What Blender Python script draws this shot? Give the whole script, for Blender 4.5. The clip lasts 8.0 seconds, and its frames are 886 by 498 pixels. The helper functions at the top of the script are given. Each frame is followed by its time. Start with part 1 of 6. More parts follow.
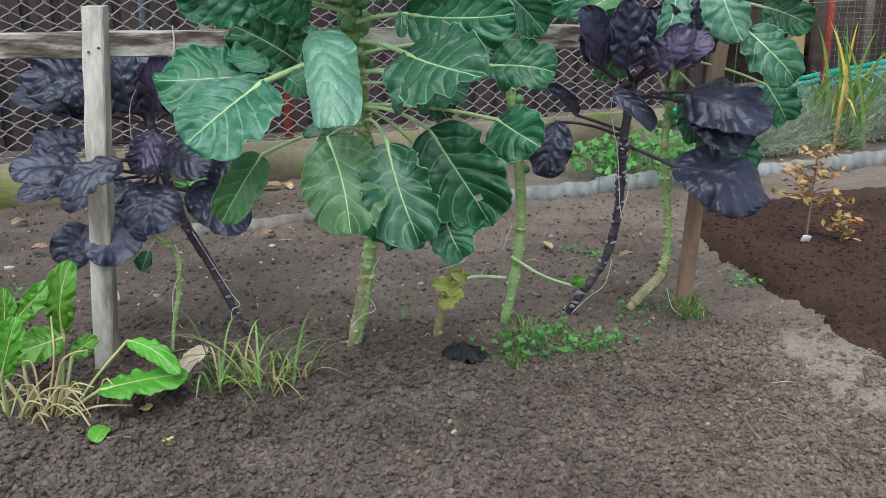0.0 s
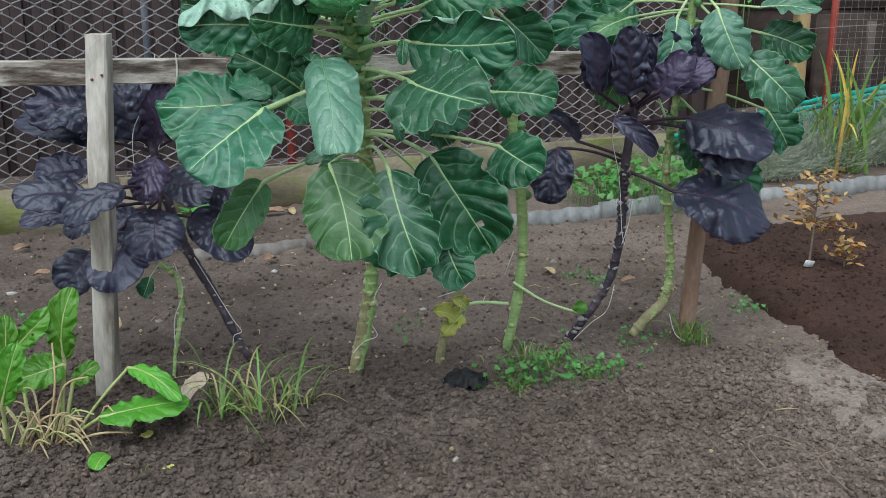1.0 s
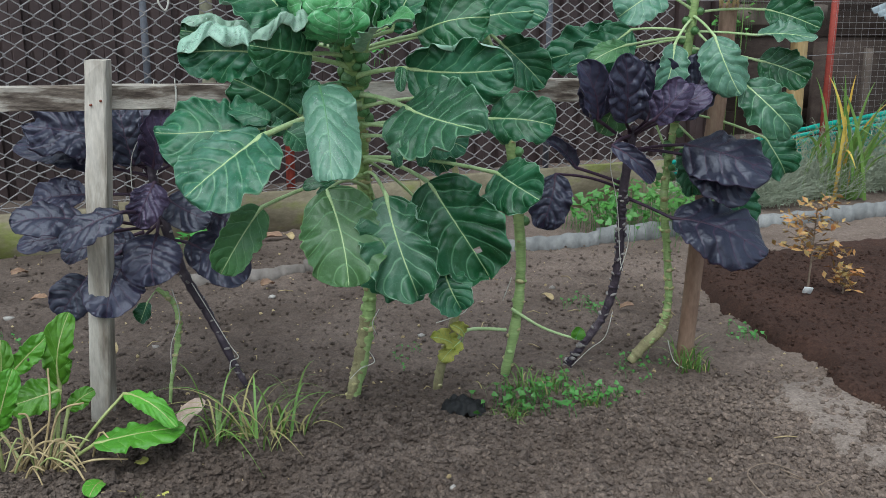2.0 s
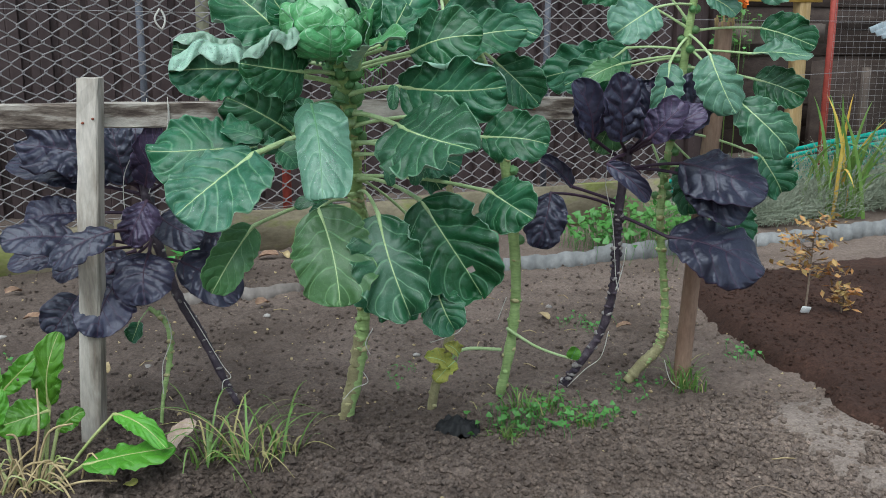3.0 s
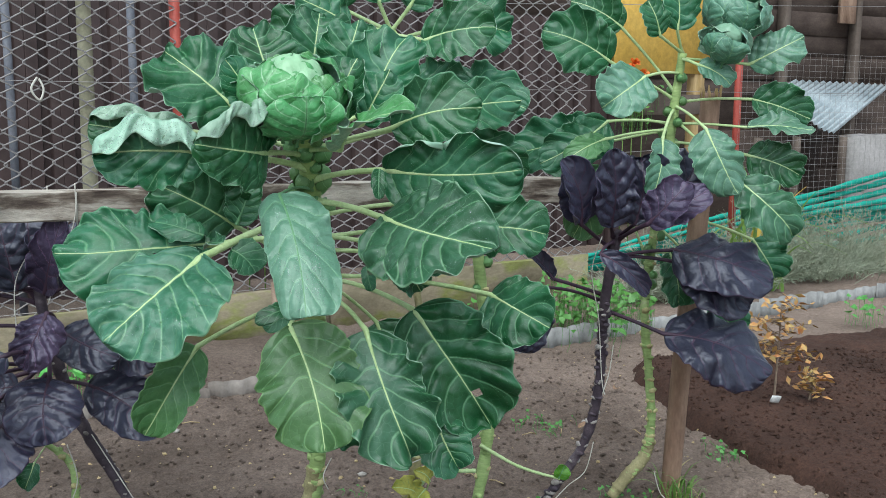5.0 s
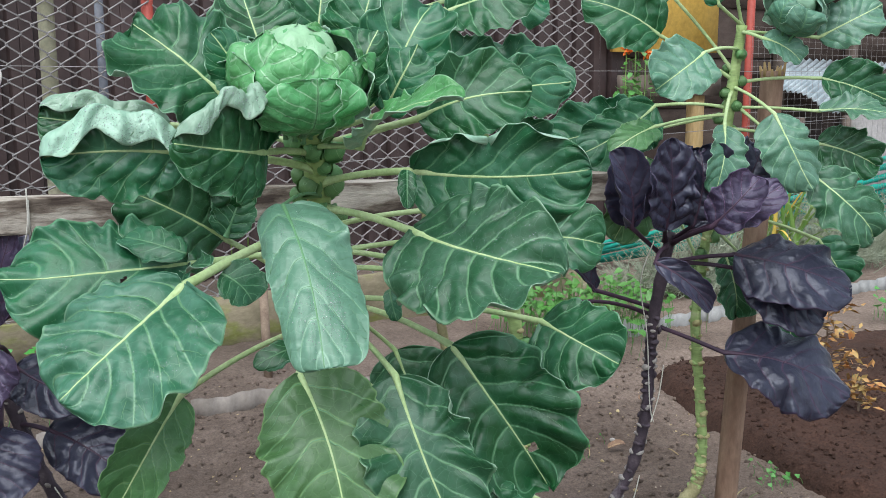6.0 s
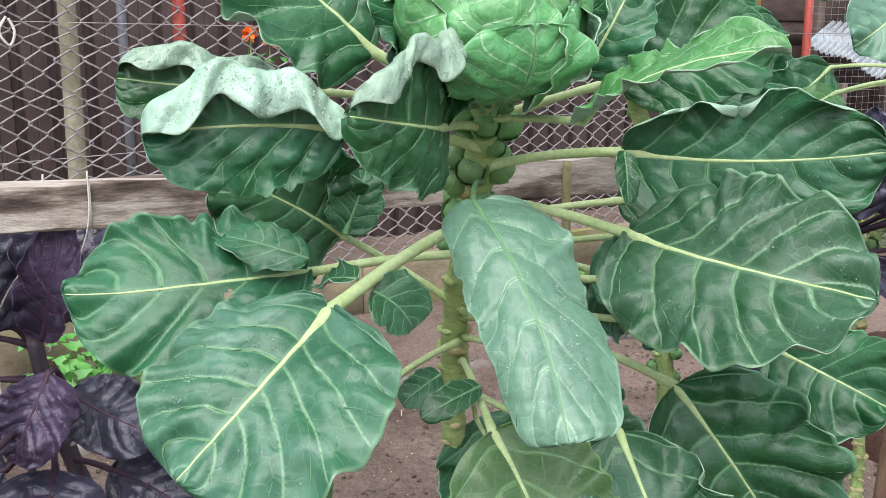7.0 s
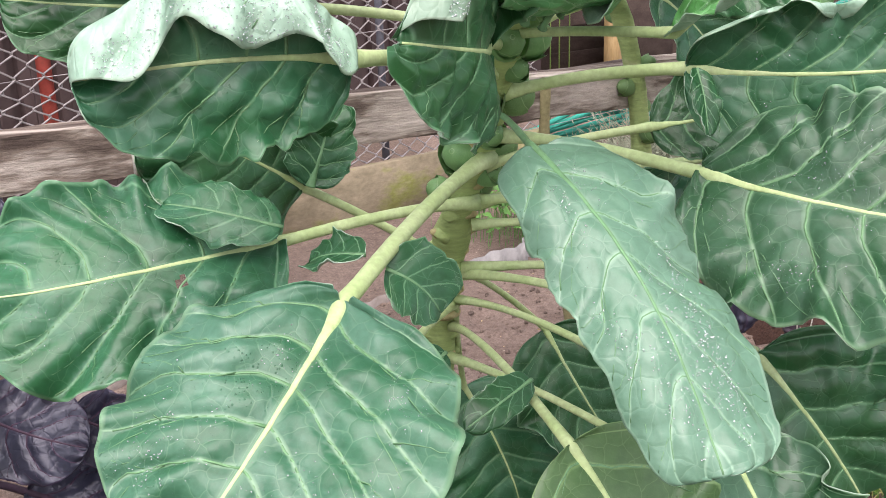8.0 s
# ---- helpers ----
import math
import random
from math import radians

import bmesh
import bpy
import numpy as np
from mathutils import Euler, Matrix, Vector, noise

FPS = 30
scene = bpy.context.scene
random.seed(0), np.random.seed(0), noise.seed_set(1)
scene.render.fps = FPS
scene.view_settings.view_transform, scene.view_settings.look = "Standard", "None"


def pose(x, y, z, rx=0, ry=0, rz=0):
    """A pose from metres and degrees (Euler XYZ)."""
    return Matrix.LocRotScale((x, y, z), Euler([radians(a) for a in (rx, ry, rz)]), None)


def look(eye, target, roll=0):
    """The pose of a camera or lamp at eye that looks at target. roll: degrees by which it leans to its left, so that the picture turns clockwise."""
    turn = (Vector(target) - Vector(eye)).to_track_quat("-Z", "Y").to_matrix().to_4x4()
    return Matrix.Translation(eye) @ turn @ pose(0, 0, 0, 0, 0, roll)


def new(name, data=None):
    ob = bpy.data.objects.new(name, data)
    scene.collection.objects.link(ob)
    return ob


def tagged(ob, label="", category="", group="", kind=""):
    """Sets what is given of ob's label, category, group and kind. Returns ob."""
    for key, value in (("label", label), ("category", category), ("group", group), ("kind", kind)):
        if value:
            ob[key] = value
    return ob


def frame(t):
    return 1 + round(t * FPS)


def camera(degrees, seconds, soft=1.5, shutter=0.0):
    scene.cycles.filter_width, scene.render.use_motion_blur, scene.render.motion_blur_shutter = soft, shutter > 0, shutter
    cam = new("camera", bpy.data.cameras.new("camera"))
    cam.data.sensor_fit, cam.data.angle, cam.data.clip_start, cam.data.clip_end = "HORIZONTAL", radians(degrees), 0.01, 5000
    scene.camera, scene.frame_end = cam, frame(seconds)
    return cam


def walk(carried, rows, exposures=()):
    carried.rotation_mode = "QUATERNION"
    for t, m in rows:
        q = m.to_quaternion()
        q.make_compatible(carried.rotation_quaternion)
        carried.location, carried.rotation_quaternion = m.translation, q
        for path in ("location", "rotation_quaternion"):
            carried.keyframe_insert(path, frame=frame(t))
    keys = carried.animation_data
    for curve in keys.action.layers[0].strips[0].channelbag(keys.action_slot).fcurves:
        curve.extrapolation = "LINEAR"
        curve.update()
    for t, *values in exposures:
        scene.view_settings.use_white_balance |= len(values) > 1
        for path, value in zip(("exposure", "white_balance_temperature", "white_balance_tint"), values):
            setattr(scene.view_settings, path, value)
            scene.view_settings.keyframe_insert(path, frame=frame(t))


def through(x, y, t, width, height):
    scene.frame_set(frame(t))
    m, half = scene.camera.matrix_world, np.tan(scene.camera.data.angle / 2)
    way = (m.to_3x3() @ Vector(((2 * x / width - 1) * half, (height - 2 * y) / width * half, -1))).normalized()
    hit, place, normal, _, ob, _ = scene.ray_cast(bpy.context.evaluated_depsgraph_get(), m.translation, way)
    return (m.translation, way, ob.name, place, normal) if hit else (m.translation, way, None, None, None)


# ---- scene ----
# ---------------------------------------------------------------- camera
cam = camera(48.7, 8.0, soft=0.7)
PATH = [
    (0, (0.057, 0.013, 1.048), (0.046, 1.926, 0.464), 0.1),
    (0.5, (0.057, 0.012, 1.053), (0.042, 1.932, 0.492), 0.1),
    (1, (0.061, 0.016, 1.053), (0.043, 1.942, 0.516), 0.0),
    (1.5, (0.059, 0.016, 1.055), (0.042, 1.95, 0.544), 0.1),
    (3, (0.08, 0.038, 1.053), (0.063, 1.986, 0.601), 0.2),
    (3.5, (0.07, 0.067, 1.045), (0.05, 2.022, 0.626), 0.2),
    (4, (-0.001, 0.186, 1.042), (0.053, 2.157, 0.705), 1.1),
    (4.5, (-0.089, 0.335, 1.057), (0.116, 2.3, 0.747), 0.9),
    (4.7, (-0.121, 0.374, 1.054), (0.108, 2.337, 0.749), 0.6),
    (5.8, (-0.181, 0.73, 1.047), (0.128, 2.675, 0.699), -0.1),
    (6, (-0.195, 0.802, 1.047), (0.105, 2.749, 0.7), -0.3),
    (6.5, (-0.262, 0.973, 1.036), (0.021, 2.922, 0.689), -0.4),
    (7, (-0.378, 1.182, 1.031), (-0.062, 3.113, 0.615), -0.1),
    (7.5, (-0.435, 1.295, 1.042), (-0.02, 3.182, 0.525), -1.2),
    (8, (-0.464, 1.443, 1.024), (0.103, 3.265, 0.424), -2.0),
]
SKY, SUN = 0.092, 1.85
walk(cam, [(t, look(eye, target, roll)) for t, eye, target, roll in PATH],
     exposures=((0.0, 1.12, 5850, 3), (1.5, 0.82, 5850, 3), (3.0, 0.90, 5850, 3), (4.5, 1.14, 5950, 3), (6.2, 1.27, 6150, 9), (7.0, 1.54, 6450, 16), (8.0, 1.70, 6750, 24)))
# ---------------------------------------------------------------- light
world = bpy.data.worlds.new("overcast_sky")
scene.world = world
world.use_nodes = True
wn = world.node_tree.nodes
wl = world.node_tree.links
sky = wn.new("ShaderNodeTexSky")
sky.sky_type, sky.sun_disc = "NISHITA", False
sky.sun_elevation, sky.sun_rotation = radians(50), radians(200)
pale = wn.new("ShaderNodeHueSaturation")
pale.inputs["Saturation"].default_value = 0.38
wl.new(sky.outputs[0], pale.inputs["Color"])
wl.new(pale.outputs[0], wn["Background"].inputs[0])
wn["Background"].inputs[1].default_value = SKY
sun = new("sun", bpy.data.lights.new("sun", "SUN"))
sun.data.energy, sun.data.angle, sun.data.color = SUN, radians(70), (1.0, 0.97, 0.93)
sun.matrix_world = look((0, 0, 0), (0.15, 0.42, -0.9))


# ---------------------------------------------------------------- mesh helpers
class Geo:
    """Collects points and faces of one mesh."""

    def __init__(self):
        self.v, self.f, self.uv, self.n = [], [], [], 0
        self.net = None

    def add(self, verts, faces, uv=None):
        verts = np.asarray(verts, float).reshape(-1, 3)
        self.v.append(verts)
        self.f.extend([tuple(int(i) + self.n for i in f) for f in faces])
        self.uv.append(np.asarray(uv, float) if uv is not None else verts[:, :2])
        self.n += len(verts)
        return self

    def tube(self, pts, radii, sides=6, cap=True):
        pts = np.asarray(pts, float)
        n = len(pts)
        radii = np.broadcast_to(np.asarray(radii, float), (n,))
        tan = np.gradient(pts, axis=0)
        tan /= np.linalg.norm(tan, axis=1)[:, None] + 1e-9
        ref = np.array([0.0, 0.0, 1.0]) if abs(tan[0][2]) < 0.9 else np.array([1.0, 0.0, 0.0])
        rings = []
        for i in range(n):
            a = ref - tan[i] * (ref @ tan[i])
            a /= np.linalg.norm(a) + 1e-9
            b = np.cross(tan[i], a)
            ref = a
            ang = np.linspace(0, 2 * math.pi, sides, endpoint=False)
            rings.append(pts[i] + radii[i] * (np.cos(ang)[:, None] * a + np.sin(ang)[:, None] * b))
        faces = [(i * sides + k, i * sides + (k + 1) % sides, (i + 1) * sides + (k + 1) % sides, (i + 1) * sides + k)
                 for i in range(n - 1) for k in range(sides)]
        if cap:
            faces.append(tuple(range(sides - 1, -1, -1)))
            faces.append(tuple((n - 1) * sides + k for k in range(sides)))
        return self.add(np.concatenate(rings), faces)

    def ribbon(self, pts, sides, wide, high, n=10):
        """A flattened rib: its broad way follows sides."""
        tan = np.gradient(pts, axis=0)
        tan /= np.linalg.norm(tan, axis=1)[:, None] + 1e-9
        a = sides - tan * (sides * tan).sum(1)[:, None]
        a /= np.linalg.norm(a, axis=1)[:, None] + 1e-9
        b = np.cross(tan, a)
        ang = np.linspace(0, 2 * math.pi, n, endpoint=False)
        v = pts[:, None] + (wide[:, None] * np.cos(ang))[..., None] * a[:, None] + (high[:, None] * np.sin(ang))[..., None] * b[:, None]
        m = len(pts)
        faces = [(i * n + k, i * n + (k + 1) % n, (i + 1) * n + (k + 1) % n, (i + 1) * n + k) for i in range(m - 1) for k in range(n)]
        faces += [tuple(range(n - 1, -1, -1)), tuple((m - 1) * n + k for k in range(n))]
        return self.add(v.reshape(-1, 3), faces)

    def box(self, m, size, wobble=0.0, cuts=1, seed=0):
        """A bevelled bar of that size about the pose m; its long way is x."""
        rng = np.random.default_rng(seed)
        sx, sy, sz = (s / 2 for s in size)
        c = min(sy, sz) * 0.12
        ring = np.array([(-sy + c, -sz), (sy - c, -sz), (sy, -sz + c), (sy, sz - c), (sy - c, sz), (-sy + c, sz), (-sy, sz - c), (-sy, -sz + c)])
        xs = np.linspace(-sx, sx, cuts + 1)
        verts = []
        for x in xs:
            r = ring + rng.normal(0, wobble, ring.shape) if wobble else ring
            verts.extend([(x, y, z) for y, z in r])
        verts = [m @ Vector(p) for p in verts]
        faces = [(i * 8 + k, i * 8 + (k + 1) % 8, (i + 1) * 8 + (k + 1) % 8, (i + 1) * 8 + k) for i in range(cuts) for k in range(8)]
        faces += [tuple(range(7, -1, -1)), tuple(cuts * 8 + k for k in range(8))]
        return self.add(verts, faces)

    def mesh(self, name, smooth=True):
        me = bpy.data.meshes.new(name)
        v = np.concatenate(self.v)
        me.from_pydata(v.tolist(), [], self.f)
        layer = me.uv_layers.new(name="UVMap")
        idx = np.empty(len(me.loops), dtype=np.int32)
        me.loops.foreach_get("vertex_index", idx)
        layer.data.foreach_set("uv", np.concatenate(self.uv)[idx].astype(np.float32).ravel())
        if self.net is not None:
            me.uv_layers.new(name="net").data.foreach_set("uv", self.net[idx].astype(np.float32).ravel())
        if smooth:
            me.polygons.foreach_set("use_smooth", np.ones(len(me.polygons), dtype=bool))
        me.update()
        return me


def part(name, geo, material, parent=None, label="", smooth=True):
    ob = new(name, geo.mesh(name, smooth))
    ob.data.materials.append(material)
    if parent is not None:
        ob.parent = parent
    if label:
        ob["label"] = label
    return ob


def thing(name, label, category, group="", kind=""):
    return tagged(new(name), label, category, group, kind)


def bezier(a, b, c, n):
    t = np.linspace(0, 1, n)[:, None]
    a, b, c = (np.asarray(p, float) for p in (a, b, c))
    return (1 - t) ** 2 * a + 2 * t * (1 - t) * b + t * t * c


def smooth_line(pts, n):
    """A soft curve through a few places."""
    pts = np.asarray(pts, float)
    k = np.linspace(0, len(pts) - 1, n)
    out = np.empty((n, 3))
    for i, u in enumerate(k):
        j = min(int(u), len(pts) - 2)
        p0, p1, p2, p3 = pts[max(j - 1, 0)], pts[j], pts[j + 1], pts[min(j + 2, len(pts) - 1)]
        w = u - j
        out[i] = 0.5 * (2 * p1 + (p2 - p0) * w + (2 * p0 - 5 * p1 + 4 * p2 - p3) * w * w + (3 * p1 - p0 - 3 * p2 + p3) * w ** 3)
    return out


def unit(a):
    a = np.asarray(a, float)
    return a / (np.linalg.norm(a) + 1e-12)


# ---------------------------------------------------------------- materials
def nodes(name):
    m = bpy.data.materials.new(name)
    m.use_nodes = True
    t = m.node_tree
    return m, t, t.nodes["Principled BSDF"], t.nodes["Material Output"]


def link(t, a, b):
    t.links.new(a, b)


def tex_noise(t, scale, detail=4.0, rough=0.55, coord="Object", stretch=None):
    co = t.nodes.new("ShaderNodeTexCoord").outputs[coord]
    if stretch:
        mp = t.nodes.new("ShaderNodeMapping")
        mp.inputs["Scale"].default_value = stretch
        link(t, co, mp.inputs[0])
        co = mp.outputs[0]
    n = t.nodes.new("ShaderNodeTexNoise")
    n.inputs["Scale"].default_value, n.inputs["Detail"].default_value, n.inputs["Roughness"].default_value = scale, detail, rough
    link(t, co, n.inputs["Vector"])
    return n.outputs["Fac"]


def ramp(t, fac, stops):
    r = t.nodes.new("ShaderNodeValToRGB")
    while len(r.color_ramp.elements) < len(stops):
        r.color_ramp.elements.new(0.5)
    for e, (p, c) in zip(r.color_ramp.elements, stops):
        e.position, e.color = p, (*c, 1) if len(c) == 3 else c
    link(t, fac, r.inputs[0])
    return r.outputs[0]


def grey(t, fac, lo, hi, a=0.0, b=1.0):
    n = t.nodes.new("ShaderNodeMapRange")
    n.inputs["From Min"].default_value, n.inputs["From Max"].default_value = lo, hi
    n.inputs["To Min"].default_value, n.inputs["To Max"].default_value = a, b
    link(t, fac, n.inputs["Value"])
    return n.outputs[0]


def mix(t, fac, a, b, blend="MIX"):
    n = t.nodes.new("ShaderNodeMix")
    n.data_type, n.blend_type = "RGBA", blend
    for sock, val in ((n.inputs[0], fac), (n.inputs[6], a), (n.inputs[7], b)):
        if isinstance(val, (int, float)):
            sock.default_value = val
        elif isinstance(val, tuple):
            sock.default_value = (*val, 1)
        else:
            link(t, val, sock)
    return n.outputs[2]


def bump(t, height, strength, dist, after=None):
    b = t.nodes.new("ShaderNodeBump")
    b.inputs["Strength"].default_value, b.inputs["Distance"].default_value = strength, dist
    link(t, height, b.inputs["Height"])
    if after is not None:
        link(t, after, b.inputs["Normal"])
    return b.outputs[0]


def rough_mat(name, stops, scale, rough=0.9, bump_at=0.0, bump_scale=None, fine=None, stretch=None, metal=0.0):
    """A matt surface: colour by a noise at two scales, with relief."""
    m, t, p, _ = nodes(name)
    big = ramp(t, tex_noise(t, scale, 6, 0.6, stretch=stretch), stops)
    small = tex_noise(t, fine or scale * 9, 5, 0.65, stretch=stretch)
    col = mix(t, 0.55, big, ramp(t, small, [(0.3, (0.45, 0.45, 0.45)), (0.7, (1.0, 1.0, 1.0))]), "MULTIPLY")
    link(t, col, p.inputs["Base Color"])
    p.inputs["Roughness"].default_value, p.inputs["Metallic"].default_value = rough, metal
    p.inputs["Specular IOR Level"].default_value = 0.3
    if bump_at:
        link(t, bump(t, tex_noise(t, bump_scale or scale * 9, 6, 0.65, stretch=stretch), 1.0, bump_at), p.inputs["Normal"])
    return m


def leaf_mat(name, dark, light, vein, rough=(0.32, 0.55), net=1.0, net_mix=0.5, through=0.12, wet=True, crinkle=0.004, sheen=(1, 1, 1), bloom=None, coord="net", pucker=1.0, coat=0.22):
    """A living leaf: veins and their net, waxy bloom in patches, beads of water. The map "net" counts the side veins across and runs from the midrib to the margin."""
    m, t, p, out = nodes(name)
    rnd = t.nodes.new("ShaderNodeObjectInfo").outputs["Random"]
    col = ramp(t, tex_noise(t, 9, 4, 0.55), [(0.25, dark), (0.75, light)])
    if bloom:
        col = mix(t, grey(t, tex_noise(t, 17, 5, 0.6), 0.42, 0.66, 0.0, 0.75), col, bloom)
    col = mix(t, 0.5, col, ramp(t, tex_noise(t, 130, 4, 0.6), [(0.3, (0.62, 0.66, 0.62)), (0.7, (1.12, 1.08, 1.1))]), "MULTIPLY")
    hsv = t.nodes.new("ShaderNodeHueSaturation")
    link(t, grey(t, rnd, 0, 1, 0.78, 1.20), hsv.inputs["Value"])
    link(t, grey(t, rnd, 0, 1, 0.486, 0.510), hsv.inputs["Hue"])
    link(t, col, hsv.inputs["Color"])
    uv = t.nodes.new("ShaderNodeUVMap")
    uv.uv_map = coord
    axes = t.nodes.new("ShaderNodeSeparateXYZ")
    link(t, uv.outputs[0], axes.inputs[0])

    def maths(op, a, b):
        n = t.nodes.new("ShaderNodeMath")
        n.operation = op
        for sock, val in zip(n.inputs, (a, b)):
            if isinstance(val, (int, float)):
                sock.default_value = val
            else:
                link(t, val, sock)
        return n.outputs[0]

    # pale flesh beside the side veins
    off = maths("ABSOLUTE", maths("SUBTRACT", maths("FRACT", maths("ADD", axes.outputs["X"], 0.5), 0), 0.5), 0)
    along = grey(t, axes.outputs["Y"], 0.0, 1.0, 0.10, 0.03)
    main_vein = grey(t, maths("DIVIDE", off, along), 0.1, 1.0, 1.0, 0.0)
    rib_side = grey(t, axes.outputs["Y"], 0.0, 0.06, 0.6, 0.0)
    # the net between them
    vec = t.nodes.new("ShaderNodeMapping")
    vec.inputs["Scale"].default_value = (15.0 * net, 15.0 * net, 1)
    link(t, t.nodes.new("ShaderNodeTexCoord").outputs["UV"], vec.inputs[0])
    warp = t.nodes.new("ShaderNodeTexNoise")
    warp.inputs["Scale"].default_value = 0.9
    link(t, vec.outputs[0], warp.inputs["Vector"])
    at = mix(t, 0.8, vec.outputs[0], warp.outputs["Color"], "ADD")
    cells = []
    for scale in (1.0, 2.7):
        v = t.nodes.new("ShaderNodeTexVoronoi")
        v.voronoi_dimensions, v.feature = "2D", "DISTANCE_TO_EDGE"
        v.inputs["Scale"].default_value = scale
        link(t, at, v.inputs["Vector"])
        cells.append(v.outputs["Distance"])
    lines = maths("MAXIMUM", grey(t, cells[0], 0.0, 0.035, 0.6, 0.0), grey(t, cells[1], 0.0, 0.045, 0.16, 0.0))
    lines = maths("MAXIMUM", maths("MULTIPLY", lines, net_mix), maths("MULTIPLY", maths("MAXIMUM", main_vein, rib_side), min(1.0, net_mix * 1.9)))
    lines = maths("MAXIMUM", lines, grey(t, axes.outputs["Y"], 0.955, 0.985, 0.0, 0.55) if coord == "net" else 0.0)
    base = mix(t, lines, hsv.outputs[0], vein)
    link(t, base, p.inputs["Base Color"])
    link(t, grey(t, tex_noise(t, 30, 5, 0.65), 0.3, 0.7, *rough), p.inputs["Roughness"])
    p.inputs["Specular IOR Level"].default_value = 0.44
    p.inputs["Specular Tint"].default_value = (*sheen, 1)
    if wet:
        link(t, grey(t, tex_noise(t, 16, 4, 0.6), 0.40, 0.64, 0.05, coat), p.inputs["Coat Weight"])
        p.inputs["Coat Roughness"].default_value = 0.22
    nrm = bump(t, tex_noise(t, 42, 2, 0.45), min(1.0, 0.55 * pucker), crinkle)
    nrm = bump(t, grey(t, cells[0], 0.0, 0.12), 0.22, crinkle * 0.25, nrm)
    nrm = bump(t, tex_noise(t, 60, 3, 0.5), 0.3, crinkle * 0.4, nrm)
    nrm = bump(t, tex_noise(t, 330, 3, 0.6), 0.2, 0.0004, nrm)
    if wet:
        drops = t.nodes.new("ShaderNodeTexVoronoi")
        drops.inputs["Scale"].default_value = 330.0
        link(t, t.nodes.new("ShaderNodeTexCoord").outputs["Object"], drops.inputs["Vector"])
        bead = grey(t, drops.outputs["Distance"], 0.05, 0.26, 1.0, 0.0)
        where = grey(t, tex_noise(t, 13, 5, 0.7), 0.54, 0.66)
        nrm = bump(t, maths("MULTIPLY", bead, where), 0.7, 0.0013, nrm)
    link(t, nrm, p.inputs["Normal"])
    tr = t.nodes.new("ShaderNodeBsdfTranslucent")
    link(t, mix(t, 0.5, base, (0.16, 0.42, 0.06)), tr.inputs["Color"])
    ms = t.nodes.new("ShaderNodeMixShader")
    ms.inputs[0].default_value = through
    link(t, p.outputs[0], ms.inputs[1])
    link(t, tr.outputs[0], ms.inputs[2])
    link(t, ms.outputs[0], out.inputs["Surface"])
    return m


M_LEAF = leaf_mat("sprout_leaf", (0.005, 0.060, 0.017), (0.020, 0.130, 0.044), (0.16, 0.36, 0.19), rough=(0.34, 0.46), net_mix=0.30, crinkle=0.0030, bloom=(0.042, 0.152, 0.080))
# naturally pale underside, whitened in colour for the sky that the folds reflect
M_LEAF_BACK = leaf_mat("sprout_leaf_underside", (0.22, 0.39, 0.27), (0.35, 0.52, 0.40), (0.42, 0.57, 0.43), rough=(0.26, 0.40), net_mix=0.20, crinkle=0.006, net=1.25, pucker=1.3, coat=0.4)
# bluish pale leaf, lightened further: the sky's reflection is put into its colour
M_SKY_SHEEN = leaf_mat("sky_sheen_sprout_leaf", (0.085, 0.205, 0.130), (0.135, 0.27, 0.185), (0.28, 0.46, 0.32), rough=(0.30, 0.42), net_mix=0.30, crinkle=0.0038)
M_BLOOM = leaf_mat("bloomed_sprout_leaf", (0.010, 0.076, 0.029), (0.037, 0.142, 0.068), (0.22, 0.40, 0.23), rough=(0.34, 0.45), net_mix=0.32, crinkle=0.0026, bloom=(0.074, 0.186, 0.118))
M_GREY = leaf_mat("grey_green_sprout_leaf", (0.055, 0.165, 0.095), (0.105, 0.235, 0.155), (0.26, 0.44, 0.29), rough=(0.30, 0.44), net_mix=0.34, crinkle=0.0035, bloom=(0.13, 0.26, 0.19))
M_YOUNG = leaf_mat("young_sprout_leaf", (0.042, 0.195, 0.048), (0.115, 0.36, 0.125), (0.33, 0.55, 0.33), net=1.0, net_mix=0.45, crinkle=0.006, rough=(0.30, 0.44), pucker=1.8)
M_PALE = leaf_mat("ageing_sprout_leaf", (0.05, 0.15, 0.05), (0.09, 0.22, 0.075), (0.22, 0.38, 0.15), net_mix=0.35, crinkle=0.0035)
M_VEIN_FINE = rough_mat("leaf_vein", [(0.3, (0.10, 0.25, 0.11)), (0.7, (0.17, 0.34, 0.17))], 18, 0.45)
M_VEIN = rough_mat("leaf_rib", [(0.3, (0.38, 0.53, 0.22)), (0.7, (0.53, 0.66, 0.35))], 18, 0.45)
M_STEM = rough_mat("sprout_stem", [(0.18, (0.26, 0.22, 0.11)), (0.32, (0.26, 0.37, 0.13)), (0.58, (0.40, 0.54, 0.21)), (0.74, (0.56, 0.60, 0.34))], 12, 0.65, 0.003, 40, 60, (0.8, 0.8, 3.2))
M_BALE = rough_mat("woody_stem_foot", [(0.25, (0.20, 0.17, 0.09)), (0.6, (0.36, 0.33, 0.17)), (0.8, (0.45, 0.42, 0.25))], 24, 0.75, 0.002, 60)
M_SPROUT = leaf_mat("sprout_bud", (0.10, 0.24, 0.08), (0.17, 0.34, 0.13), (0.3, 0.46, 0.22), net=0.35, wet=False, crinkle=0.001, coord="UVMap")
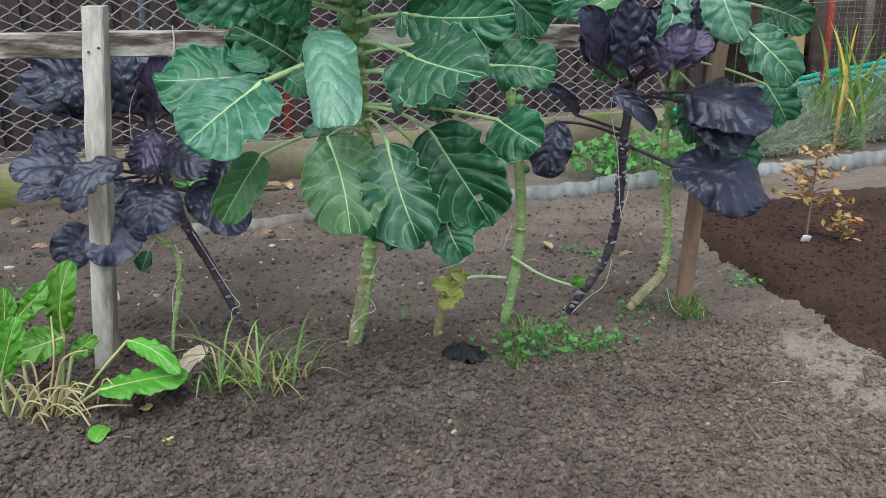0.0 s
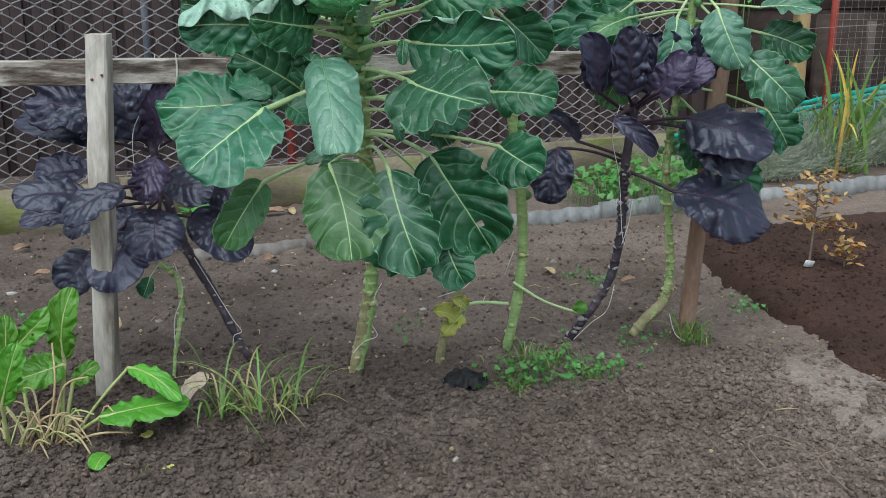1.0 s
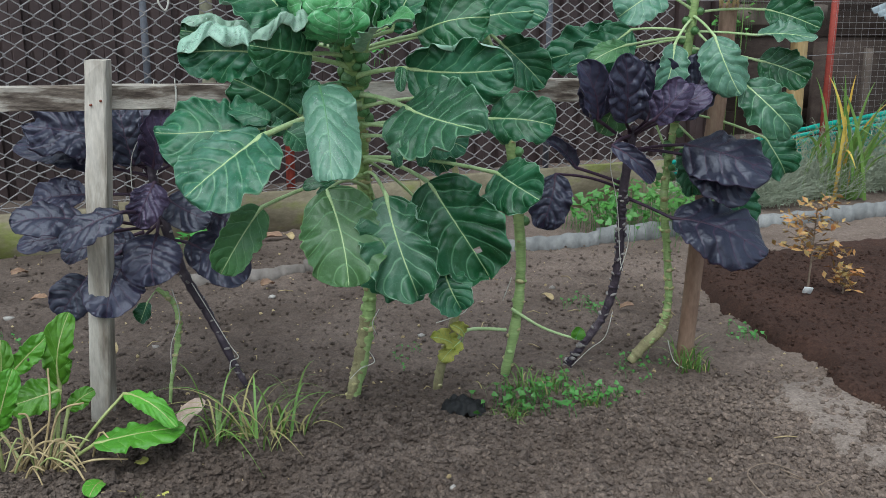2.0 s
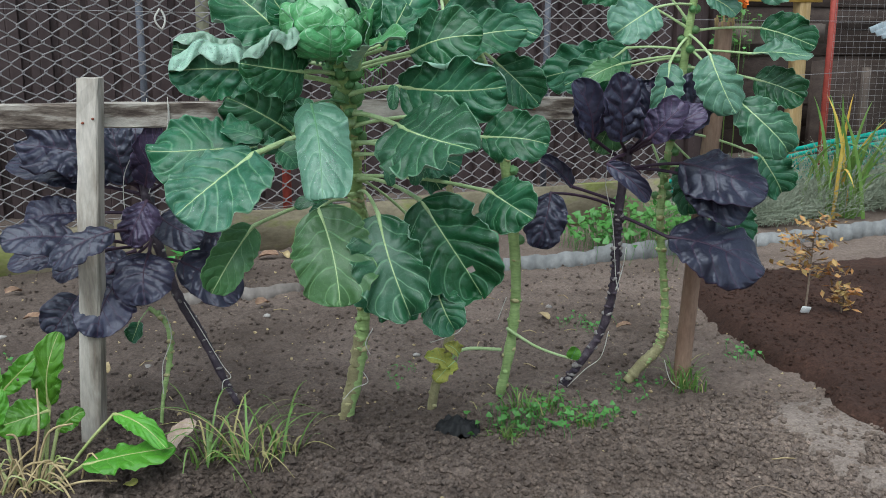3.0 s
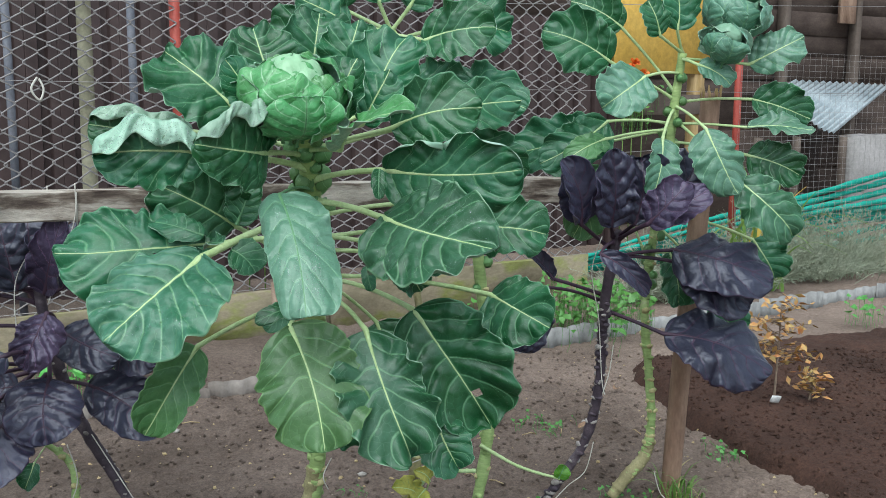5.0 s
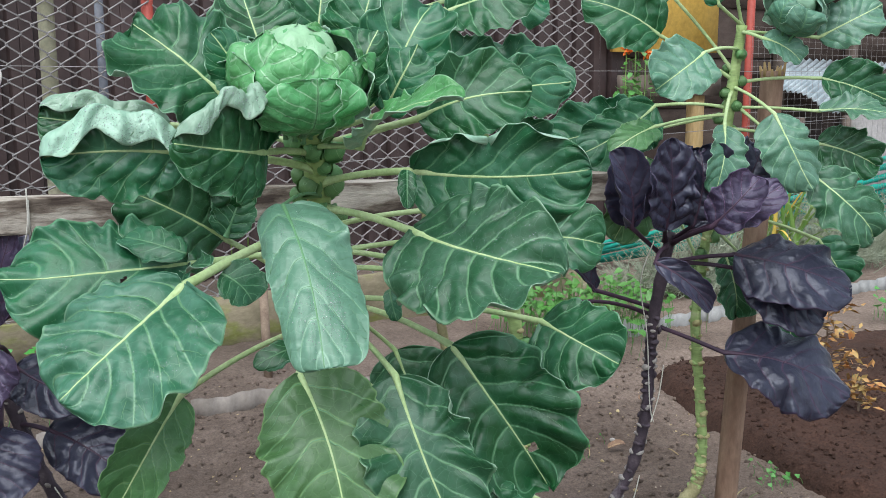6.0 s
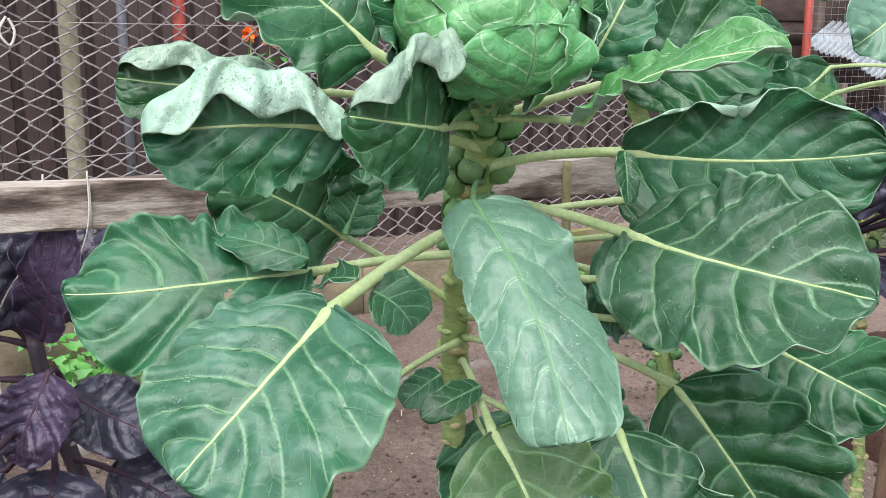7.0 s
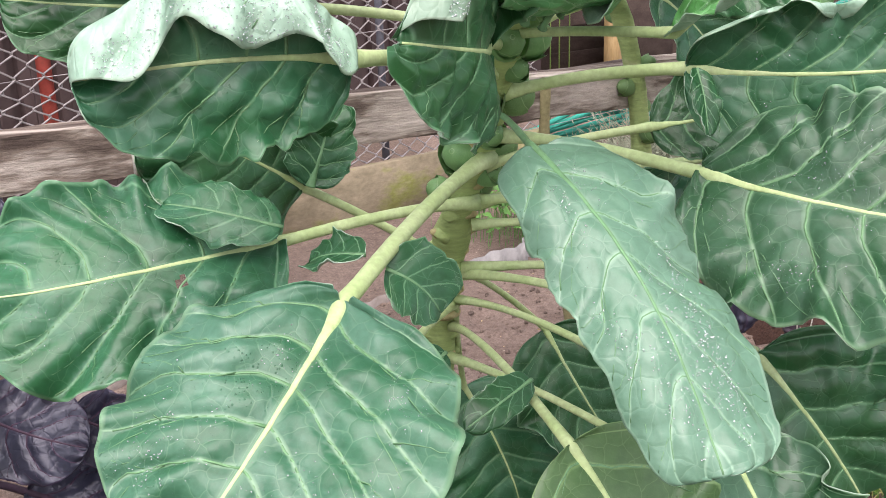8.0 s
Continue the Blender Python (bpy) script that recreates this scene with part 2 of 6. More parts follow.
M_PURPLE = leaf_mat("purple_leaf", (0.011, 0.011, 0.022), (0.027, 0.028, 0.051), (0.060, 0.034, 0.068), rough=(0.30, 0.40), through=0.02, net_mix=0.35, crinkle=0.0040, sheen=(0.86, 0.89, 1.0), bloom=(0.042, 0.045, 0.073), coat=0.22, pucker=1.8)
M_PURPLE_BACK = leaf_mat("purple_leaf_underside", (0.024, 0.028, 0.046), (0.050, 0.052, 0.085), (0.08, 0.07, 0.12), rough=(0.38, 0.46), through=0.02, net_mix=0.3, crinkle=0.0050, sheen=(0.72, 0.74, 1.0), coat=0.25)
M_PURPLE_RED = leaf_mat("violet_leaf", (0.014, 0.012, 0.025), (0.040, 0.030, 0.060), (0.13, 0.08, 0.15), rough=(0.36, 0.46), through=0.03, crinkle=0.0065, sheen=(0.8, 0.76, 1.0), bloom=(0.065, 0.045, 0.085), coat=0.3)
M_PURPLE_VEIN = rough_mat("purple_rib", [(0.3, (0.030, 0.018, 0.032)), (0.7, (0.070, 0.036, 0.060))], 18, 0.6)
M_PURPLE_STEM = rough_mat("purple_stem", [(0.3, (0.030, 0.023, 0.034)), (0.6, (0.085, 0.064, 0.080)), (0.8, (0.24, 0.21, 0.22))], 26, 0.6, 0.002, 60)
M_SCAR = rough_mat("leaf_scar", [(0.3, (0.16, 0.14, 0.13)), (0.7, (0.48, 0.45, 0.42))], 40, 0.8)
M_SCAR_GREEN = rough_mat("pale_leaf_scar", [(0.3, (0.40, 0.36, 0.16)), (0.7, (0.6, 0.55, 0.3))], 40, 0.8)
M_CHARD = leaf_mat("sorrel_leaf", (0.06, 0.22, 0.012), (0.125, 0.37, 0.03), (0.2, 0.44, 0.08), net=0.9, net_mix=0.12, crinkle=0.006, through=0.25)
M_CHARD_STALK = rough_mat("sorrel_stalk", [(0.3, (0.28, 0.36, 0.10)), (0.7, (0.5, 0.5, 0.24))], 20, 0.6)
M_CHARD_VEIN = rough_mat("sorrel_vein", [(0.3, (0.13, 0.32, 0.04)), (0.7, (0.20, 0.42, 0.08))], 20, 0.5)
M_STRAW = rough_mat("dry_stalk", [(0.3, (0.33, 0.24, 0.12)), (0.7, (0.58, 0.47, 0.26))], 20, 0.8)
M_DEAD = rough_mat("dead_leaf", [(0.3, (0.22, 0.13, 0.08)), (0.7, (0.42, 0.28, 0.2))], 20, 0.85)
M_PALE_DEAD = rough_mat("pale_dead_leaf", [(0.3, (0.38, 0.28, 0.22)), (0.7, (0.60, 0.49, 0.41))], 26, 0.85, 0.002, 40)
M_YELLOW_LEAF = rough_mat("yellowed_leaf", [(0.3, (0.30, 0.34, 0.05)), (0.7, (0.55, 0.50, 0.14))], 20, 0.7)
M_GRASS = leaf_mat("grass_blade", (0.085, 0.18, 0.03), (0.20, 0.31, 0.07), (0.2, 0.34, 0.1), wet=False, net_mix=0.1, coord="UVMap", crinkle=0.001)
M_DRYGRASS = rough_mat("dry_grass", [(0.3, (0.3, 0.28, 0.1)), (0.7, (0.48, 0.42, 0.2))], 20, 0.8)
M_HERB = leaf_mat("herb_leaf", (0.05, 0.19, 0.03), (0.10, 0.32, 0.06), (0.2, 0.4, 0.12), wet=False, net_mix=0.2, coord="UVMap", crinkle=0.001)
M_ORANGE = rough_mat("autumn_leaf", [(0.3, (0.46, 0.16, 0.055)), (0.5, (0.52, 0.31, 0.11)), (0.75, (0.38, 0.37, 0.15))], 32, 0.6)
M_IRIS_DRY = rough_mat("yellowed_sword_leaf", [(0.3, (0.55, 0.30, 0.04)), (0.7, (0.62, 0.50, 0.10))], 6, 0.65)
M_BARK = rough_mat("thin_bark", [(0.3, (0.16, 0.11, 0.08)), (0.7, (0.3, 0.23, 0.17))], 30, 0.85)
M_LAVENDER = rough_mat("grey_green_twigs", [(0.3, (0.20, 0.24, 0.16)), (0.7, (0.42, 0.45, 0.34))], 9, 0.9)
M_TWINE = rough_mat("white_twine", [(0.3, (0.5, 0.48, 0.42)), (0.7, (0.72, 0.70, 0.64))], 60, 0.9)
M_STAKE = rough_mat("grey_weathered_wood", [(0.30, (0.17, 0.14, 0.11)), (0.43, (0.36, 0.315, 0.26)), (0.55, (0.55, 0.50, 0.43)), (0.72, (0.66, 0.61, 0.54))], 3.4, 0.92, 0.0018, 14, 30, (4.5, 4.5, 0.9))
M_RAIL = rough_mat("peeling_grey_rail", [(0.36, (0.07, 0.052, 0.042)), (0.45, (0.19, 0.155, 0.125)), (0.51, (0.38, 0.34, 0.29)), (0.66, (0.58, 0.53, 0.46))], 3.4, 0.9, 0.004, 9, 26, (0.9, 8, 9))
M_ROUND = rough_mat("brown_round_wood", [(0.3, (0.21, 0.125, 0.085)), (0.55, (0.36, 0.24, 0.170)), (0.8, (0.50, 0.37, 0.28))], 3.2, 0.85, 0.004, 9, 26, (5, 5, 1.4))
M_BOARD = rough_mat("mossy_board", [(0.3, (0.15, 0.13, 0.08)), (0.5, (0.27, 0.23, 0.155)), (0.62, (0.22, 0.24, 0.07)), (0.8, (0.40, 0.34, 0.25))], 1.7, 0.92, 0.003, 9, 20, (1, 4, 4))
M_WIRE = rough_mat("galvanised_wire", [(0.3, (0.26, 0.245, 0.24)), (0.7, (0.40, 0.38, 0.37))], 30, 0.6, metal=0.25)
M_RED = rough_mat("red_oxide_paint", [(0.3, (0.28, 0.045, 0.032)), (0.7, (0.42, 0.085, 0.06))], 7, 0.55)
M_RUST = rough_mat("rusty_pipe", [(0.3, (0.13, 0.035, 0.02)), (0.7, (0.28, 0.085, 0.05))], 9, 0.75)
M_POLE = rough_mat("lichened_pole", [(0.3, (0.24, 0.23, 0.15)), (0.7, (0.44, 0.42, 0.30))], 6, 0.9, 0.003, 20)
M_SHEET = rough_mat("brown_metal_sheet", [(0.3, (0.046, 0.031, 0.030)), (0.7, (0.082, 0.056, 0.053))], 2.0, 0.5, 0.0012, 3, 14)
M_EDGING = rough_mat("grey_corrugated_edging", [(0.3, (0.17, 0.17, 0.165)), (0.7, (0.33, 0.33, 0.32))], 4, 0.7, 0.002, 20)
M_EDGING_DIRTY = rough_mat("soiled_edging", [(0.3, (0.13, 0.11, 0.095)), (0.7, (0.28, 0.25, 0.225))], 5, 0.85, 0.003, 20)
M_PLASTIC_WHITE = rough_mat("white_plastic", [(0.3, (0.62, 0.62, 0.6)), (0.7, (0.8, 0.8, 0.78))], 30, 0.5)
M_STONE = rough_mat("pale_stone", [(0.3, (0.3, 0.27, 0.24)), (0.7, (0.55, 0.52, 0.48))], 30, 0.9, 0.002, 60)
M_YELLOW = rough_mat("yellow_painted_board", [(0.3, (0.62, 0.38, 0.07)), (0.7, (0.72, 0.47, 0.11))], 3, 0.7)
M_YWOOD = rough_mat("raw_yellow_wood", [(0.3, (0.38, 0.25, 0.10)), (0.7, (0.55, 0.40, 0.20))], 3, 0.85, 0.002, 9, 20, (8, 8, 0.9))
M_DARKWOOD = rough_mat("dark_brown_planks", [(0.3, (0.045, 0.03, 0.024)), (0.7, (0.09, 0.066, 0.054))], 2.4, 0.9, 0.003, 9, 20, (0.8, 6, 6))
M_POST = rough_mat("brown_post", [(0.3, (0.10, 0.075, 0.06)), (0.7, (0.18, 0.145, 0.12))], 3, 0.9)
M_ROOF = rough_mat("pale_corrugated_roof", [(0.3, (0.24, 0.29, 0.31)), (0.7, (0.42, 0.47, 0.49))], 3, 0.6)
M_NET = rough_mat("turquoise_net", [(0.3, (0.01, 0.22, 0.16)), (0.7, (0.03, 0.40, 0.30))], 6, 0.7)
M_GREYTUBE = rough_mat("dull_grey_tube", [(0.3, (0.10, 0.108, 0.13)), (0.7, (0.17, 0.175, 0.20))], 6, 0.6)
M_PLASTER = rough_mat("grey_plaster", [(0.3, (0.22, 0.21, 0.20)), (0.7, (0.34, 0.32, 0.31))], 4, 0.9, 0.003, 12)
M_BLACK = rough_mat("black_wet_rag", [(0.3, (0.008, 0.008, 0.008)), (0.7, (0.02, 0.02, 0.02))], 20, 0.6, 0.004, 40)
M_FLOWER = rough_mat("orange_petals", [(0.3, (0.75, 0.10, 0.02)), (0.7, (0.85, 0.28, 0.03))], 20, 0.6)


def soil_mat(name, stops, rough=0.95, litter=True, clod=False):
    m, t, p, _ = nodes(name)
    c1 = ramp(t, tex_noise(t, 2.2, 6, 0.6), stops)
    c2 = ramp(t, tex_noise(t, 55, 6, 0.7), [(0.34, (0.50, 0.48, 0.47)), (0.66, (1.0, 1.0, 1.0))])
    col = mix(t, 0.8, c1, c2, "MULTIPLY")
    col = mix(t, 0.75, col, ramp(t, tex_noise(t, 170, 4, 0.6), [(0.36, (0.58, 0.57, 0.56)), (0.5, (0.86, 0.86, 0.86)), (0.68, (1.16, 1.14, 1.12))]), "MULTIPLY")
    if litter:
        v = t.nodes.new("ShaderNodeTexVoronoi")
        v.inputs["Scale"].default_value = 60.0
        link(t, t.nodes.new("ShaderNodeTexCoord").outputs["Object"], v.inputs["Vector"])
        bits = grey(t, v.outputs["Distance"], 0.10, 0.20, 1.0, 0.0)
        pick = grey(t, v.outputs["Color"], 0.80, 0.84)
        both = t.nodes.new("ShaderNodeMath")
        both.operation = "MULTIPLY"
        link(t, bits, both.inputs[0])
        link(t, pick, both.inputs[1])
        col = mix(t, both.outputs[0], col, (0.34, 0.29, 0.23))
    if clod:
        rnd = t.nodes.new("ShaderNodeNewGeometry").outputs["Random Per Island"]
        col = mix(t, 1.0, col, ramp(t, rnd, [(0.0, (0.72, 0.72, 0.73)), (0.5, (0.95, 0.94, 0.93)), (0.9, (1.12, 1.11, 1.09)), (1.0, (1.35, 1.32, 1.28))]), "MULTIPLY")
    # dry multiplies the tone: darker to the west, lighter to the east, with a ragged border
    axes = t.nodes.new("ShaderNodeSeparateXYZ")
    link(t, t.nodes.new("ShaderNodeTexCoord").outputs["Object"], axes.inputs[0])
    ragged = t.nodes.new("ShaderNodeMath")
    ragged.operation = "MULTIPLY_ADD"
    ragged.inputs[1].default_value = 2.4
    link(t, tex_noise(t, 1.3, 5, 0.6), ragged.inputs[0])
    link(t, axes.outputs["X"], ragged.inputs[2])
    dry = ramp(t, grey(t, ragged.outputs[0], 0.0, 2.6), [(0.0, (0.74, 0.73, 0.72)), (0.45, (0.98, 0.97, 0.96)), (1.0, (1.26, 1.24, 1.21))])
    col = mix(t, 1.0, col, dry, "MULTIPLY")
    link(t, col, p.inputs["Base Color"])
    p.inputs["Roughness"].default_value = rough
    p.inputs["Specular IOR Level"].default_value = 0.25
    n = bump(t, tex_noise(t, 60, 7, 0.65), 0.8, 0.010)
    n = bump(t, tex_noise(t, 240, 5, 0.6), 0.6, 0.002, n)
    link(t, n, p.inputs["Normal"])
    return m


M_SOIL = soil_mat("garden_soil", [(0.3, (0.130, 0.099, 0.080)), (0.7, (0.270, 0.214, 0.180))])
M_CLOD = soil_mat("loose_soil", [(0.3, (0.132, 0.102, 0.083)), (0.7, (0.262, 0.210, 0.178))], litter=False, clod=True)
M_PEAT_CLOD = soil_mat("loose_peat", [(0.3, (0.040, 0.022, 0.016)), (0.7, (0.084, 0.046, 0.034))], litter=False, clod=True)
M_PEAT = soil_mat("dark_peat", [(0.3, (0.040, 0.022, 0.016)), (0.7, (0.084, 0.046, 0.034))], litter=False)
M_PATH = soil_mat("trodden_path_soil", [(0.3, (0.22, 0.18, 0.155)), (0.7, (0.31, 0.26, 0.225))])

M_WATER, wt, wp, _ = nodes("water_bead")
wp.inputs["Base Color"].default_value = (0.9, 0.95, 0.95, 1)
wp.inputs["Roughness"].default_value, wp.inputs["IOR"].default_value = 0.06, 1.33
wp.inputs["Transmission Weight"].default_value = 0.75


# ---------------------------------------------------------------- ground
def fbm(x, y, scale, seed, octaves=4):
    """Smooth value noise on arrays."""
    out, amp, tot = np.zeros_like(x), 1.0, 0.0
    for o in range(octaves):
        rng = np.random.default_rng(seed + o)
        table = rng.random((64, 64))
        u, v = x * scale * 2 ** o, y * scale * 2 ** o
        i, j = np.floor(u).astype(int), np.floor(v).astype(int)
        a, b = u - i, v - j
        a, b = a * a * (3 - 2 * a), b * b * (3 - 2 * b)
        g = lambda p, q: table[(i + p) % 64, (j + q) % 64]
        out += amp * ((g(0, 0) * (1 - a) + g(1, 0) * a) * (1 - b) + (g(0, 1) * (1 - a) + g(1, 1) * a) * b - 0.5)
        tot += amp
        amp *= 0.55
    return out / tot * 2


def step(a, b, x):
    k = np.clip((x - a) / (b - a), 0, 1)
    return k * k * (3 - 2 * k)


def dug(x, y):
    """How freshly dug the soil is: cloddy in front of the row, raked behind it."""
    return 1 - step(2.28, 2.62, y + 0.12 * fbm(x, y, 2.0, 60, 2) - 0.07 * x)


def ground_height(x, y):
    d = dug(x, y)
    z = 0.020 * fbm(x, y, 1.3, 1, 3) + (0.016 + 0.018 * d) * fbm(x, y, 9, 10, 4) + (0.011 + 0.017 * d) * fbm(x, y, 26, 20, 2)
    z = z + 0.015 * d - 0.02 * step(2.9, 3.6, x * 0 + y) * 0.5
    furrow = np.exp(-((x + 0.38) ** 2 / 0.02 + (y - 2.03) ** 2 / 0.004))
    return z - 0.035 * furrow


def height_sheet(xs, ys, fn):
    x, y = np.meshgrid(xs, ys)
    z = fn(x, y)
    nx, ny = len(xs), len(ys)
    v = np.stack([x, y, z], -1).reshape(-1, 3)
    i = np.arange(ny - 1)[:, None] * nx + np.arange(nx - 1)[None, :]
    f = np.stack([i, i + 1, i + nx + 1, i + nx], -1).reshape(-1, 4)
    g = Geo()
    g.v, g.f, g.uv, g.n = [v], f.tolist(), [v[:, :2]], len(v)
    return g


def graded(a, b, near_a, near_b, fine, coarse):
    mid = np.arange(near_a, near_b, fine)
    lo = near_a - np.cumsum(np.geomspace(fine, coarse, 46))
    hi = mid[-1] + np.cumsum(np.geomspace(fine, coarse, 46))
    lo, hi = lo[lo > a][::-1], hi[hi < b]
    return np.concatenate([[a], lo, mid, hi, [b]])


xs = graded(-900, 900, -1.4, 1.5, 0.0115, 60)
ys = graded(-900, 900, 1.6, 3.9, 0.0115, 60)
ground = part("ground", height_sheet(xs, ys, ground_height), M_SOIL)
tagged(ground, "dark crumbly garden soil, freshly dug in front", "soil", kind="structure")


def peat_height(x, y):
    west = np.interp(y, (1.4, 2.0, 2.34, 2.45, 2.57, 2.75, 2.87, 2.97, 3.13, 3.5, 4.2), (1.56, 1.32, 1.185, 1.135, 1.10, 1.12, 1.11, 1.065, 1.015, 0.99, 1.04))
    inside = np.minimum.reduce([x - west, 4.02 + 0.33 * (x - 1.14) - y, 2.9 - x, y - 1.4])
    inside = inside + 0.05 * fbm(x, y, 5, 33, 4)
    return -0.10 + 0.150 * step(-0.06, 0.07, inside) + 0.012 * fbm(x, y, 10, 40, 4) + 0.005 * fbm(x, y, 40, 47, 3)


peat = part("peat_bed", height_sheet(np.arange(0.8, 3.0, 0.014), np.arange(1.4, 4.7, 0.016), peat_height), M_PEAT)
tagged(peat, "raised bed of dark reddish brown peat", "peat bed", kind="structure")


def path_height(x, y):
    left = np.interp(y, (1.2, 2.0, 2.12, 2.26, 2.4, 2.6), (1.27, 1.030, 0.992, 0.95, 0.915, 0.925))
    inside = np.minimum.reduce([x - left, left + 0.45 - x, 2.69 - y, y - 1.2])
    inside = inside + 0.045 * fbm(x, y, 8, 70, 4)
    return -0.10 + 0.128 * step(-0.05, 0.075, inside) + 0.010 * fbm(x, y, 9, 75, 4)


path = part("path", height_sheet(np.arange(0.75, 1.75, 0.014), np.arange(1.2, 2.95, 0.014), path_height), M_PATH)
tagged(path, "narrow trodden path of pale dry soil", "path", kind="structure")


def lump(rng, level):
    """A small broken clod about the origin."""
    t = (1 + 5 ** 0.5) / 2
    v = np.array([(-1, t, 0), (1, t, 0), (-1, -t, 0), (1, -t, 0), (0, -1, t), (0, 1, t), (0, -1, -t), (0, 1, -t), (t, 0, -1), (t, 0, 1), (-t, 0, -1), (-t, 0, 1)], float)
    v /= np.linalg.norm(v, axis=1)[:, None]
    return v * rng.uniform(0.62, 1.15, (12, 1)) * rng.uniform(0.7, 1.2, (1, 3))


LUMP_FACES = [(0, 11, 5), (0, 5, 1), (0, 1, 7), (0, 7, 10), (0, 10, 11), (1, 5, 9), (5, 11, 4), (11, 10, 2), (10, 7, 6), (7, 1, 8),
              (3, 9, 4), (3, 4, 2), (3, 2, 6), (3, 6, 8), (3, 8, 9), (4, 9, 5), (2, 4, 11), (6, 2, 10), (8, 6, 7), (9, 8, 1)]


BIT_FACES = [(0, 1, 4), (1, 2, 4), (2, 3, 4), (3, 0, 4)]


def clods(name, count, xr, yr, size, material, label, height, keep, seed, power=2.6):
    rng = np.random.default_rng(seed)
    g = Geo()
    x, y = rng.uniform(*xr, count), rng.uniform(*yr, count)
    ok = rng.random(count) < keep(x, y)
    x, y = x[ok], y[ok]
    z = height(x, y)
    s = size[0] * (size[1] / size[0]) ** (rng.random(len(x)) ** power)
    shapes = [lump(rng, 0) for _ in range(40)]
    bits = [np.array([(1, 0, 0), (0, 1, 0), (-1, 0, 0), (0, -1, 0), (0, 0, 1)]) * rng.uniform(0.6, 1.3, (5, 3)) + rng.normal(0, 0.16, (5, 3)) for _ in range(40)]
    for k in range(len(x)):
        a = rng.uniform(0, 6.283)
        c, d = math.cos(a), math.sin(a)
        small = s[k] < 0.0065
        v = (bits if small else shapes)[k % 40] @ np.array([(c, d, 0), (-d, c, 0), (0, 0, 0.8)]) * s[k]
        g.add(v + (x[k], y[k], z[k] + (0.05 if small else 0.30) * s[k]), BIT_FACES if small else LUMP_FACES)
    return tagged(part(name, g, material, smooth=False), label, "soil clods", kind="stuff")


clods("soil_clods", 108000, (-1.25, 1.25), (1.62, 2.75), (0.0028, 0.0105), M_CLOD, "loose dark soil clods and crumbs", ground_height, lambda x, y: 0.12 + 0.88 * dug(x, y), 5, 2.0)
clods("soil_crumbs", 22000, (-1.8, 2.2), (2.5, 4.3), (0.0020, 0.010), M_CLOD, "scattered crumbs on raked soil", ground_height, lambda x, y: 0.8 + 0 * x, 6)
clods("large_clods", 420, (-1.25, 1.2), (1.62, 2.6), (0.008, 0.020), M_CLOD, "larger broken soil clods", ground_height, lambda x, y: 0.7 * dug(x, y), 8)
clods("soil_litter", 760, (-1.8, 1.9), (1.8, 4.2), (0.003, 0.008), M_STRAW, "pale dry bits of straw and root on the soil", ground_height, lambda x, y: 0.3 + 0.7 * (1 - dug(x, y)), 9)
clods("peat_crumbs", 15000, (1.05, 2.3), (1.9, 4.0), (0.0022, 0.009), M_PEAT_CLOD, "loose dark peat crumbs", peat_height, lambda x, y: (peat_height(x, y) > 0.005) * 1.0, 7)


clods("path_crumbs", 2600, (0.85, 1.5), (1.6, 2.75), (0.003, 0.011), M_CLOD, "loose soil crumbs scattered on the trodden path", lambda x, y: np.maximum(path_height(x, y), ground_height(x, y)), lambda x, y: np.exp(-((path_height(x, y) - 0.0) / 0.03) ** 2) * 0.9 + 0.08, 10)


